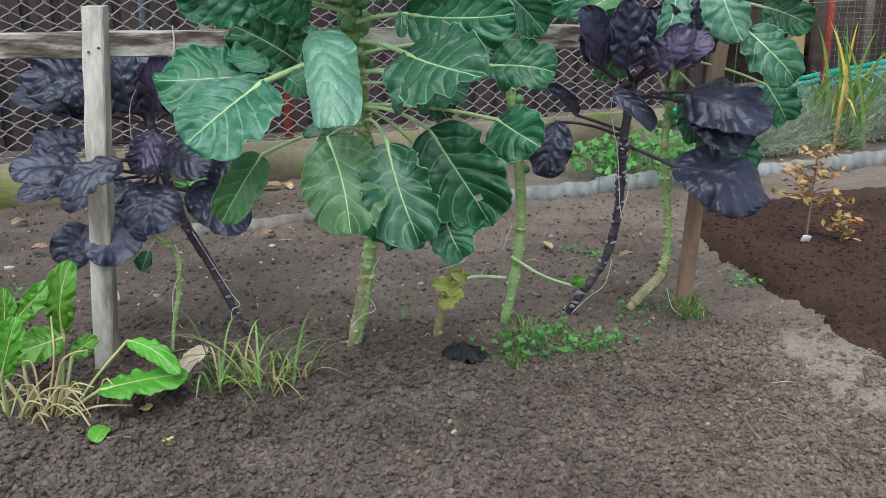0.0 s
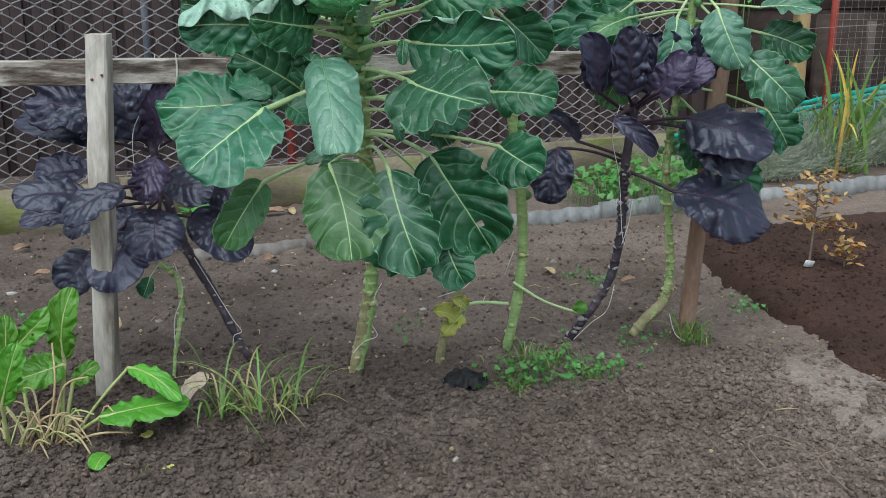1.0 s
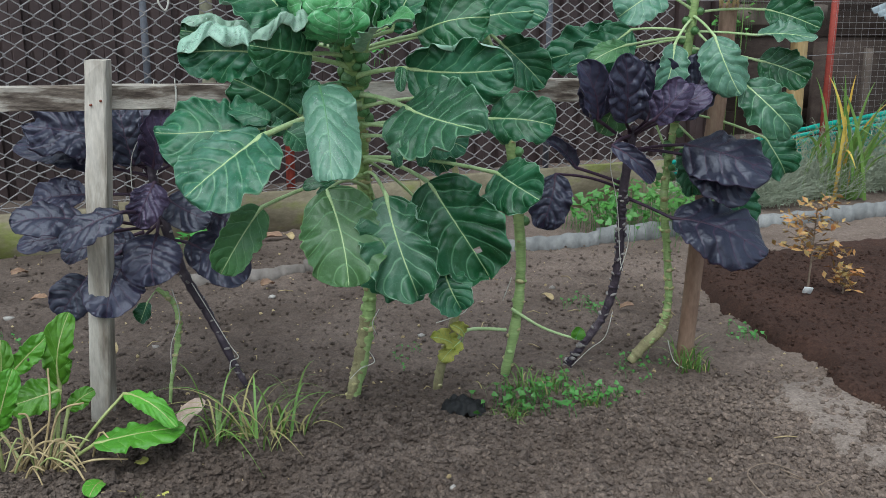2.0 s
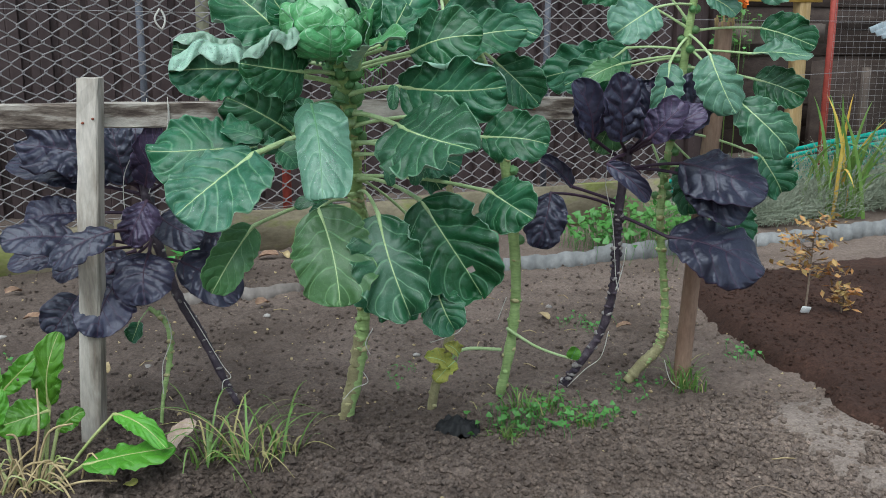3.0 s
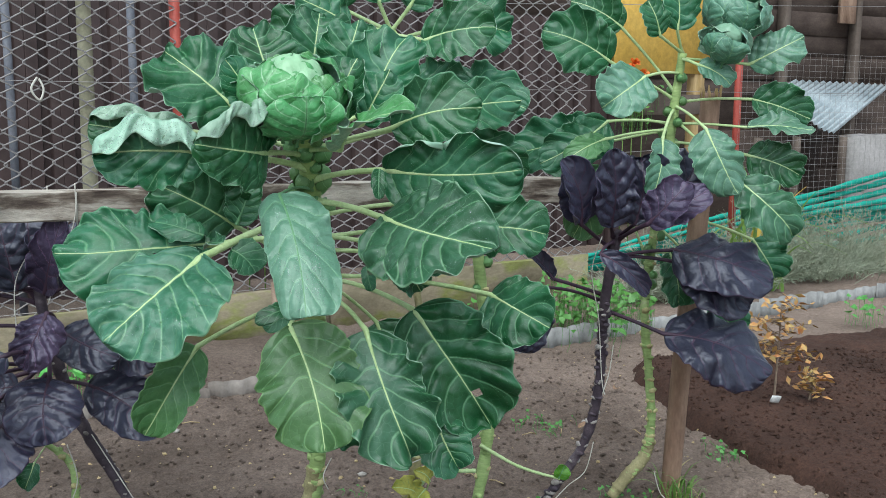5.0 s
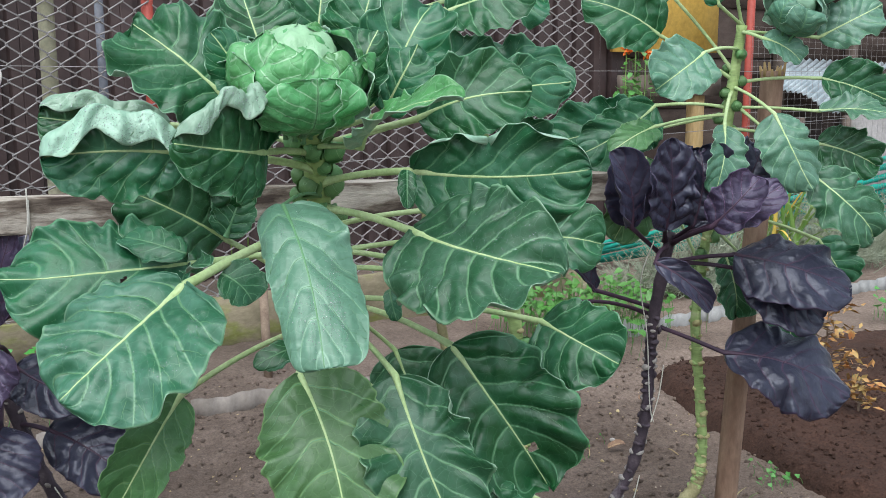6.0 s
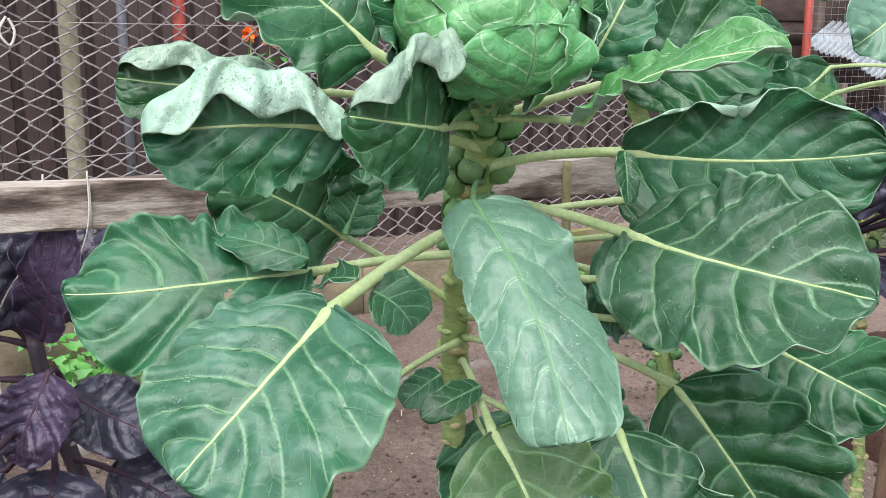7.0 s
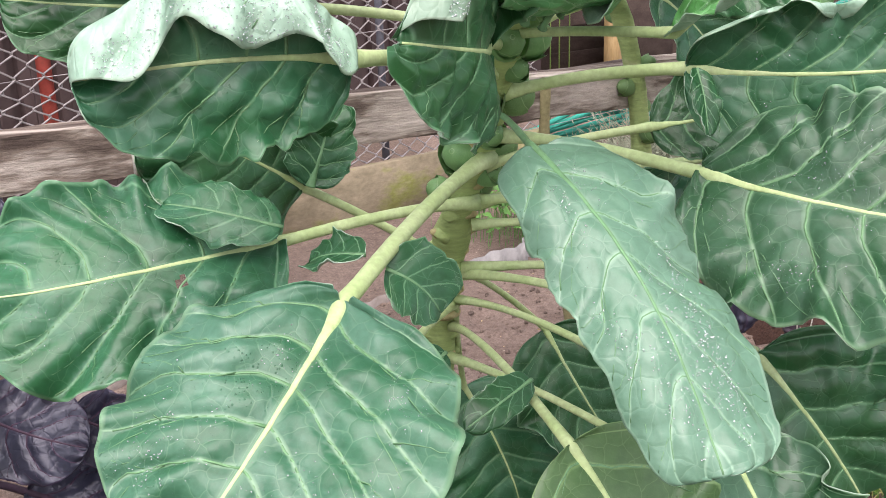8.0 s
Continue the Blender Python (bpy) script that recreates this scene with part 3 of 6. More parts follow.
# ---------------------------------------------------------------- leaves
def leaf(plant, root, j, tip, width, face, sag=0.1, cup=0.35, fold=(0, 0), hook=0, ruffle=1.0, peak=0.5, blunt=0.85, halves=(1, 1), bend=None, blister=0.0, mat=None, rib=None, thick=0.0048, nu=34, nv=25, quilt=1.0, seed=None, lobes=0.042, fold_at=(0.3, 0.8), name="leaf", holes=(), stalk=True, label="", veins=5, back=None, beads=0, wet_back=0):
    """One leaf with stalk: root on the stem, j where the blade begins, its tip, width, and the way its visible side faces.
    sag bows the midrib towards that side, cup bends both halves, fold bends the two margins, hook curls the end."""
    mat, rib = mat or M_LEAF, rib or M_VEIN
    LEAF_COUNT[0] += 1
    if nu >= 30:
        nu, nv = int(nu * 1.5), int(nv * 0.75) * 2 + 1
    rng = np.random.default_rng(LEAF_COUNT[0] if seed is None else seed)
    root, j, tip, face = (np.asarray(p, float) for p in (root, j, tip, face))
    axis = tip - j
    length = np.linalg.norm(axis)
    face = unit(face - unit(axis) * (face @ unit(axis)))
    ctrl = (j + tip) / 2 + face * sag * length * 2 + unit(np.cross(axis, face)) * length * (rng.uniform(-0.11, 0.11) if bend is None else bend)
    u = np.linspace(0, 1, nu)
    s = 0.5 * u + 0.5 * (1 - np.cos(math.pi * u)) / 2
    s = (s - s[0]) / (s[-1] - s[0])
    c = (1 - s)[:, None] ** 2 * j + (2 * s * (1 - s))[:, None] * ctrl + s[:, None] ** 2 * tip
    tan = np.gradient(c, axis=0)
    tan /= np.linalg.norm(tan, axis=1)[:, None]
    if hook:
        ang = radians(hook) * np.clip((s - 0.6) / 0.4, 0, 1) ** 1.5
        side0 = unit(np.cross(unit(axis), face))
        seg = np.linalg.norm(np.diff(c, axis=0), axis=1)
        nrm0 = np.cross(side0, tan)
        nrm0 = np.array([n if n @ face > 0 else -n for n in nrm0])
        tan = np.cos(ang)[:, None] * tan + np.sin(ang)[:, None] * nrm0
        c = np.vstack([c[:1], c[0] + np.cumsum((tan[:-1] + tan[1:]) / 2 * seg[:, None], axis=0)])
    side = np.array([unit(np.cross(t, face)) for t in tan])
    nrm = np.cross(side, tan)
    # outline
    lo = np.clip(1 - (1 - np.clip(s / peak, 0, 1)) ** 2.4, 0, 1) ** 0.5
    hi = np.clip(1 - np.clip((s - peak) / (1 - peak), 0, 1) ** 2.5, 0, 1) ** 0.5
    prof = np.where(s < peak, np.maximum(lo, 0.05), np.maximum(hi, 0.02)) ** blunt
    v = np.linspace(-1, 1, nv)
    S, V = np.meshgrid(s, v, indexing="ij")
    A = np.abs(V)
    ph = rng.uniform(0, 6.28, 16)
    turn = np.arctan2(V * prof[:, None] * width / 2, (S - 0.42) * length)
    near = np.clip(1 - np.minimum((1 - A) * prof[:, None], (1 - S) * length / width * 1.8), 0, 1)
    foot = step(0.04, 0.28, S)
    edge = 1 + lobes * (0.9 * np.sin(5 * turn + ph[4]) + 0.9 * np.sin(9 * turn + ph[0]) + 0.8 * np.sin(17 * turn + ph[1]) + 0.55 * np.sin(29 * turn + ph[2] + np.sin(3 * turn))) * A ** 2 * foot
    half = width / 2 * prof[:, None] * edge * np.where(V < 0, halves[0], halves[1]) * (1 + np.sign(V) * rng.uniform(-0.08, 0.08))
    fl, fr = fold
    round_ = max(4, round((length + width) * 1.57 / 0.060))
    waves = lambda n, i: np.sin(n * turn + ph[i]) + 0.7 * np.sin((n * 1.7 // 1) * turn + ph[i + 1]) + 0.5 * np.sin((n * 0.6 // 1) * turn + ph[i + 2])
    curl = radians(46) * min(ruffle, 1.3) * np.clip(0.15 + 0.75 * waves(max(3, round_ // 2), 5), -0.7, 1.3) * step(0.66, 1.0, A) * foot
    ang = radians(60) * cup * V * 1.6 + np.sign(V) * curl + np.where(V < 0, -radians(fl), radians(fr)) * step(fold_at[0], fold_at[1], A + 0.07 * np.sin(S * 6 + ph[3]) + 0.05 * np.sin(S * 17 + ph[8]))
    dv = v[1] - v[0]
    mid = nv // 2
    X, Z = np.zeros_like(V), np.zeros_like(V)
    ca, sa = np.cos(ang), np.sin(ang)
    for k in range(mid + 1, nv):
        X[:, k] = X[:, k - 1] + dv * (ca[:, k] + ca[:, k - 1]) / 2
        Z[:, k] = Z[:, k - 1] + dv * (sa[:, k] + sa[:, k - 1]) / 2
    for k in range(mid - 1, -1, -1):
        X[:, k] = X[:, k + 1] - dv * (ca[:, k] + ca[:, k + 1]) / 2
        Z[:, k] = Z[:, k + 1] - dv * (sa[:, k] + sa[:, k + 1]) / 2
    # side veins: the count of veins passed at each place, uneven and bowed
    inv = (S - 0.17 * A ** 1.25) / (1 + 0.30 * A ** 1.25)
    phase = inv / 0.86 * veins + 0.55 + 0.25 * np.clip(V / 0.25, -1, 1) + 0.30 * fbm(S * 3 + ph[9], V * 1.5 + ph[10], 1.0, int(rng.integers(1, 900)), 2)
    tri = 1 - 2 * np.abs(phase % 1.0 - 0.5)
    puff = np.sin(math.pi * (phase % 1.0)) ** 0.7 * np.sin(math.pi * np.clip(A * 0.93 + 0.02, 0, 1)) ** 0.6
    small = np.abs(np.sin(math.pi * (A * 4.5 + 0.55 * tri + ph[11]))) * puff
    big = min(width / 0.2, 1.2)
    h = quilt * (width / 0.22) * (0.0066 * puff + 0.0012 * small)
    h = h + ruffle * foot * (0.0120 * big * waves(round_, 5) * near ** 2.6 + 0.0014 * waves(round_ * 3, 11) * near ** 7)
    base = c[:, None, :] + (half * X)[..., None] * side[:, None, :] + (half * Z + h)[..., None] * nrm[:, None, :]
    wob = fbm(base[..., 0] + base[..., 2], base[..., 1] + 2 * base[..., 2], 26, LEAF_COUNT[0] % 50, 3)
    if blister:
        wob = wob + blister * (fbm(base[..., 0] + base[..., 1], base[..., 2] - base[..., 1], 62, LEAF_COUNT[0] % 31, 2))
    wob = wob * np.clip(0.12 + 4 * A, 0, 1)
    slow = fbm(base[..., 0] - base[..., 1], base[..., 2] + base[..., 1], 9, 7 + LEAF_COUNT[0] % 40, 2)
    base = base + (0.0030 * quilt * wob + 0.16 * width * slow * A)[..., None] * nrm[:, None, :]
    # shell with a true thickness
    du, dw = np.gradient(base, axis=0), np.gradient(base, axis=1)
    nn = np.cross(du, dw)
    nn /= np.linalg.norm(nn, axis=2)[..., None] + 1e-12
    nn *= np.sign((nn[:, mid] * nrm).sum(1))[:, None, None]
    up, dn = base + nn * 0.0004, base - nn * 0.0004
    idx = np.arange(nu * nv).reshape(nu, nv)
    a, b, d, e = idx[:-1, :-1].ravel(), idx[:-1, 1:].ravel(), idx[1:, 1:].ravel(), idx[1:, :-1].ravel()
    keep = np.ones(len(a), bool)
    cs, cv = (S[:-1, :-1] + S[1:, 1:]).ravel() / 2, (V[:-1, :-1] + V[1:, 1:]).ravel() / 2
    for hs, hv, hr in holes:
        keep &= ((cs - hs) * length) ** 2 + ((cv - hv) * width / 2) ** 2 > hr * hr
    a, b, d, e = a[keep], b[keep], d[keep], e[keep]
    n = nu * nv
    quads = np.concatenate([np.stack([a, b, d], 1), np.stack([a, d, e], 1), np.stack([d + n, b + n, a + n], 1), np.stack([e + n, d + n, a + n], 1)]).tolist()
    rim = np.concatenate([idx[0, :], idx[1:, -1], idx[-1, -2::-1], idx[-2:0:-1, 0]])
    quads += [(int(p), int(p) + n, int(q) + n, int(q)) for p, q in zip(rim, np.roll(rim, -1))]
    uv = np.stack([S * length / 0.22, V * prof[:, None] * width / 0.44], -1).reshape(-1, 2)
    g = Geo()
    g.v, g.f, g.uv, g.n = [np.concatenate([up.reshape(-1, 3), dn.reshape(-1, 3)])], quads, [np.concatenate([uv, uv])], 2 * n
    g.net = np.tile(np.stack([phase + 3 * (V > 0), A], -1).reshape(-1, 2), (2, 1))
    blade = part(name, g, mat, plant, label)
    blade.data.materials.append(back or LEAF_BACK.get(mat.name, mat))
    under = np.ones(len(quads), dtype=np.int32)
    under[:2 * len(a)] = 0
    blade.data.polygons.foreach_set("material_index", under)
    # ribs: stalk, midrib and side veins
    t0 = unit(c[1] - c[0])
    flat = np.clip(s[::2] / 0.12, 0, 1)
    pts, sides = base[::2, mid] + nn[::2, mid] * 0.0005, side[::2]
    rad = thick * (0.30 + 0.70 * (1 - np.clip(s[::2] / 0.25, 0, 1)) ** 1.5) * (1 - s[::2]) ** 1.1 + 0.0006
    if stalk:
        reach = np.linalg.norm(j - root)
        pet = bezier(root, (root + j) / 2 + np.array([0, 0, 0.05 * reach]) - t0 * reach * 0.06, j, 12)[:-1]
        pts = np.vstack([pet, pts])
        sides = np.vstack([np.tile(side[0], (len(pet), 1)), sides])
        rad = np.concatenate([thick * np.interp(np.linspace(0, 1, len(pet)), (0, 0.12, 0.3, 1), (1.6, 1.1, 0.92, 0.95)), rad])
        flat = np.concatenate([np.zeros(len(pet)), flat])
    part("midrib", Geo().ribbon(pts, sides, rad * (1 + 0.10 * flat), rad * (0.85 - 0.30 * flat)), rib, blade)

    def over(ss, kk):
        ii = np.interp(np.clip(ss, 0, 0.985), s, np.arange(nu))
        fi, fk = np.clip(ii.astype(int), 0, nu - 2), np.clip(kk.astype(int), 0, nv - 2)
        wa, wb = (ii - fi)[:, None], (kk - fk)[:, None]
        return up[fi, fk] * (1 - wa) * (1 - wb) + up[fi + 1, fk] * wa * (1 - wb) + up[fi, fk + 1] * (1 - wa) * wb + up[fi + 1, fk + 1] * wa * wb

    def run(a0, a1, count, sgn, n):
        """The line on the blade along which the count of veins is n, from a0 to a1 of the half width."""
        aa = np.linspace(a0, a1, count)
        cols = mid + sgn * aa * (nv - 1) / 2
        want = n(aa) if callable(n) else np.full(count, float(n))
        ss = np.array([np.interp(w, phase[:, int(round(k))], s, left=-1, right=2) for w, k in zip(want, cols)])
        ok = (ss > 0.0) & (ss < 0.97)
        stop = count if ok.all() else int(np.argmin(ok))
        return (over(ss[:stop], cols[:stop]), aa[:stop]) if stop > 3 else (None, None)

    w = Geo()
    for sgn in (-1, 1):
        for q in range(1, veins + 1):
            thin = min(thick, 0.006) * (0.19 if width > 0.07 else 0.11) * (1.1 - 0.6 * q / veins)
            line, aa = run(0.0, rng.uniform(0.86, 0.95), 13, sgn, q)
            if line is None:
                continue
            w.ribbon(line, np.tile(unit(axis), (len(line), 1)), np.interp(aa, (0, 0.25, 1), (thin * 1.7, thin, 0.0004)), np.interp(aa, (0, 1), (thin * 0.6, 0.0003)), 5)
            if nu < 24:
                continue
            for a0, way in () if width < 0.05 else ((rng.uniform(0.3, 0.5), 0.46), (rng.uniform(0.5, 0.65), -0.42)):
                twig, bb = run(a0, 0.95, 7, sgn, lambda aa: q + way * np.clip((aa - a0) / (0.95 - a0), 0, 1) ** 0.75)
                if twig is not None:
                    w.ribbon(twig, np.tile(unit(axis), (len(twig), 1)), np.linspace(thin * 0.62, 0.0003, len(twig)), np.linspace(thin * 0.4, 0.0002, len(twig)), 3)
    if w.n:
        part("side_vein_net", w, SIDE_VEIN.get(rib.name, rib), blade)
    if not stalk and width < 0.08:
        blade.children[0].data.materials[0] = SIDE_VEIN.get(rib.name, rib)
    if beads or wet_back:
        drops = Geo()
        ball = lump(np.random.default_rng(1), 0)
        ball /= np.linalg.norm(ball, axis=1)[:, None]
        hubs = rng.uniform((0.1, -0.7), (0.9, 0.7), (14, 2))
        pick = hubs[rng.integers(0, 14, beads)] + rng.normal(0, 0.07, (beads, 2))
        bs, bv = np.clip(pick[:, 0], 0.03, 0.95), np.clip(pick[:, 1], -0.9, 0.9)
        at = over(bs, mid + bv * (nv - 1) / 2)
        ii, kk = np.interp(bs, s, np.arange(nu)).astype(int), (mid + bv * (nv - 1) / 2).astype(int)
        for p, i, k in zip(at, ii, kk):
            drops.add(p + nn[i, k] * 0.0006 + ball * (0.0002 + 0.00045 * rng.random() ** 2.5), LUMP_FACES)
        if wet_back:
            bs, bv = rng.uniform(0.08, 0.92, wet_back), rng.uniform(fold_at[1] + 0.04, 0.97, wet_back)
            ii, kk = np.interp(bs, s, np.arange(nu)).astype(int), (mid + bv * (nv - 1) / 2).astype(int)
            for p, i, k in zip(over(bs, mid + bv * (nv - 1) / 2), ii, kk):
                drops.add(p - nn[i, k] * 0.0014 + ball * (0.0003 + 0.00055 * rng.random() ** 2.5), LUMP_FACES)
        part("water_bead_mass", drops, M_WATER, blade)["kind"] = "stuff"
    return blade


LEAF_COUNT = [0]
LEAF_BACK = {"sprout_leaf": M_LEAF_BACK, "young_sprout_leaf": M_LEAF_BACK, "ageing_sprout_leaf": M_PALE, "sky_sheen_sprout_leaf": M_LEAF_BACK, "grey_green_sprout_leaf": M_LEAF_BACK, "bloomed_sprout_leaf": M_LEAF_BACK, "purple_leaf": M_PURPLE_BACK, "violet_leaf": M_PURPLE_BACK}
SIDE_VEIN = {"leaf_rib": M_VEIN_FINE, "leaf_vein": M_VEIN_FINE, "purple_rib": M_PURPLE_VEIN, "sorrel_stalk": M_CHARD_VEIN}


def stem(plant, pts, radii, material, name="stem", knobs=0, knob_mat=None, lo=0.15, hi=0.75, sprouts=0, slo=0.7, shi=1.0, seed=1, size=0.013, scar=0.009):
    """A stem through some places, with leaf scars low down and sprouts higher up."""
    rng = np.random.default_rng(seed)
    line = smooth_line(pts, 48)
    rad = np.interp(np.linspace(0, 1, 48), np.linspace(0, 1, len(radii)), radii) * (1 + 0.08 * rng.normal(size=48))
    trunk = part(name, Geo().tube(line, rad, 12), material, plant)
    golden = 2.39996
    for k in range(knobs):
        f = lo + (hi - lo) * (k + rng.uniform(-0.3, 0.3)) / knobs
        i = min(max(int(f * 47), 0), 46)
        a = k * golden + rng.normal(0, 0.5)
        d = np.array([math.cos(a), math.sin(a), 0.25])
        p = line[i] + d * rad[i] * 0.95
        d = unit(d + rng.normal(0, 0.25, 3))
        b = scar * rng.uniform(0.7, 1.25)
        wide = np.array([1.25, 1.0, 0.82, 0.5]) * b * rng.uniform(0.7, 1.1)
        part("leaf_scar", Geo().ribbon(np.array([p - d * 0.6 * b, p + d * 0.1 * b, p + d * 0.4 * b, p + d * 0.5 * b]), np.tile(np.array([-math.sin(a), math.cos(a), rng.normal(0, 0.3)]), (4, 1)), wide, wide * rng.uniform(0.45, 0.75), 7), knob_mat if rng.random() < 0.6 else material, trunk)
    for k in range(sprouts):
        f = slo + (shi - slo) * (k + rng.uniform(-0.3, 0.3)) / sprouts
        i = min(max(int(f * 47), 0), 46)
        a = k * golden + 0.6
        d = np.array([math.cos(a), math.sin(a), 0.35])
        sprout(plant, line[i] + unit(d) * (rad[i] + size * 0.6), unit(d), size * rng.uniform(0.7, 1.2), rng)
    return line


def sprout(plant, centre, out, r, rng):
    """A tight bud of wrapped leaves."""
    g = Geo()
    n, m = 9, 10
    ax = np.cross(out, (0.3, 0.2, 0.9))
    ax = unit(ax)
    ay = np.cross(out, ax)
    for layer in range(3):
        th = np.linspace(0, math.pi * (1.0 if layer == 0 else 0.62), n)
        off = rng.uniform(0, 6.28)
        wrap = 6.283 if layer == 0 else 3.6
        ph = np.linspace(0, wrap, m) + off
        T, P = np.meshgrid(th, ph, indexing="ij")
        R = r * (1 + 0.05 * layer + 0.03 * np.sin(P * 5 + layer)) * (1 + (0.10 * (T / 2) ** 3 if layer else 0))
        pos = centre + (R * np.sin(T))[..., None] * (np.cos(P)[..., None] * ax + np.sin(P)[..., None] * ay) - (R * np.cos(T) * 1.12)[..., None] * out
        idx = np.arange(n * m).reshape(n, m)
        g.add(pos.reshape(-1, 3), np.stack([idx[:-1, :-1], idx[:-1, 1:], idx[1:, 1:], idx[1:, :-1]], -1).reshape(-1, 4), np.stack([T, P], -1).reshape(-1, 2))
    return part("sprout", g, M_SPROUT, plant)


def twine(pts, r=0.0013, label="thin white twine tied to a plant stem", name="twine"):
    return tagged(part(name, Geo().tube(smooth_line(pts, 30), r, 5), M_TWINE), label, "twine")


def ball_core(plant, centre, r, mat, seed=3, name="heart"):
    """The crinkled heart of a head."""
    n, m = 26, 40
    th, ph = np.linspace(0.02, math.pi - 0.02, n), np.linspace(0, 2 * math.pi, m, endpoint=False)
    T, P = np.meshgrid(th, ph, indexing="ij")
    d = np.stack([np.sin(T) * np.cos(P), np.sin(T) * np.sin(P), np.cos(T)], -1)
    R = r * (1 + 0.10 * fbm(P * 3 + d[..., 2], T * 3, 1.2, seed, 3) + 0.03 * np.sin(P * 4 + 3 * T))
    pos = np.asarray(centre) + d * R[..., None] * (1, 1, 0.92)
    idx = np.arange(n * m).reshape(n, m)
    f = np.stack([idx[:-1], np.roll(idx, -1, 1)[:-1], np.roll(idx, -1, 1)[1:], idx[1:]], -1).reshape(-1, 4)
    return part(name, Geo().add(pos.reshape(-1, 3), f, np.stack([T, P], -1).reshape(-1, 2) * 0.5), mat, plant)


def head(plant, centre, r, mat, count=9, lean=(0, 0), seed=4, rib=None):
    """A loose cabbage-like head: heart and wrapping leaves."""
    rng = np.random.default_rng(seed)
    centre = np.asarray(centre, float)
    tip_axis = unit(np.array([lean[0], lean[1], 1.0]))
    east = unit(np.cross((0, 1, 0), tip_axis))
    north = np.cross(tip_axis, east)
    ball_core(plant, centre + tip_axis * 0.10 * r, r * 0.74, mat)
    for k in range(count):
        a = k * 2.39996 + 0.4
        d = math.cos(a) * east + math.sin(a) * north
        ring = k * 3 // count
        out, up, hook, wide = ((0.30, 0.84, -35, 1.15), (0.80, 0.74, -45, 1.75), (1.12, 0.42, -12, 1.75))[ring]
        bottom = centre + d * r * (0.35 + 0.12 * ring) - tip_axis * r * 0.95
        top = centre + d * r * out * rng.uniform(0.94, 1.08) + tip_axis * r * (up + rng.uniform(-0.16, 0.08))
        leaf(plant, bottom - d * 0.01 - tip_axis * 0.02, bottom, top, r * wide * rng.uniform(0.92, 1.08), d, sag=rng.uniform(0.20, 0.25), cup=-0.60 + 0.20 * ring, ruffle=0.45 + 0.15 * ring, peak=0.60, blunt=0.34, bend=0.0, blister=0.9, mat=mat, rib=rib or M_VEIN_FINE, thick=0.0026, quilt=0.9, lobes=0.034, hook=hook + rng.uniform(-10, 10), nu=29, nv=25, name="wrapper_leaf", veins=5)


# ---------------------------------------------------------------- fence and background
FA = math.atan(0.45)
FU = np.array([math.cos(FA), math.sin(FA), 0.0])


def on_fence(x, z=0.0, off=0.0):
    """The place over x on the fence's line, off metres behind it."""
    return np.array([x, 4.93 + 0.45 * x + off, z])


def fence_pose(x, z, off=0.0):
    p = on_fence(x, z, off)
    return pose(p[0], p[1], p[2], 0, 0, math.degrees(FA))


fence = thing("chain_link_fence", "galvanised chain-link fence with tension wires on thin posts", "fence")
mesh_geo = Geo()
dw, dh = 0.088, 0.064
cols = int(4.75 / dw)
for k in range(cols):
    for way in (1, -1):
        pts = []
        for i in range(45):
            x = -2.95 + (k + 0.5 * way * (i % 2)) * dw * math.cos(FA) + 0.0035 * way * (1 if i % 2 else -1)
            q = on_fence(x, 0.17 + i * dh / 2, 0.004 * way) + np.array([0.003 * math.sin(i * 1.7 + k), 0.016 * math.sin(x * 2.3 + i * dh), 0.006 * math.sin(x * 5 + i)])
            pts += [q - (0, 0, 0.0022), q + (0, 0, 0.0022)]
        mesh_geo.tube(pts, 0.0031, 4, cap=False)
part("wire_mesh", mesh_geo, M_WIRE, fence)
for z0, z1 in ((1.115, 1.06), (1.30, 1.62), (0.615, 0.80), (0.20, 0.22)):
    part("tension_wire", Geo().tube([on_fence(-3, z0, -0.012), on_fence(0, (z0 + z1) / 2 - 0.012, -0.012), on_fence(3.6, z1, -0.012)], 0.0017, 5), M_WIRE, fence)
part("wire_loop", Geo().tube(smooth_line([on_fence(-1.185, 1.105, -0.02), on_fence(-1.205, 1.06, -0.025), on_fence(-1.18, 1.02, -0.025), on_fence(-1.165, 1.06, -0.025), on_fence(-1.18, 1.1, -0.02)], 24), 0.0045, 6), M_TWINE, fence)
for x, mat, r in ((-0.705, M_RED, 0.022), (2.33, M_RED, 0.022)):
    part("post", Geo().tube([on_fence(x, -0.1, 0.03), on_fence(x, 0.8, 0.03), on_fence(x, 1.75, 0.03)], r, 12), mat, fence, "red painted steel post")
part("post", Geo().tube(smooth_line([on_fence(-1.05, -0.1, 0.05), on_fence(-1.04, 0.7, 0.05), on_fence(-1.03, 1.9, 0.05)], 12), np.linspace(0.034, 0.027, 12), 12), M_POLE, fence, "pale lichened wooden pole")

# the finer mesh past the red post
coop_mesh = thing("rabbit_wire", "fine rectangular wire netting stretched beyond the red post", "wire netting")
hexg = Geo()
for k in range(46):
    x0 = 2.33 + k * 0.05
    pts = [on_fence(x0 + 0.003 * math.sin(k + i * 0.4), 0.1 + i * 0.05, 0.0) for i in range(25)]
    hexg.tube(pts, 0.0009, 3, cap=False)
for i in range(34):
    hexg.tube([on_fence(2.33, 0.12 + i * 0.036, 0), on_fence(3.4, 0.112 + i * 0.036, 0), on_fence(4.6, 0.12 + i * 0.036, 0)], 0.0009, 3, cap=False)
part("netting", hexg, M_WIRE, coop_mesh)

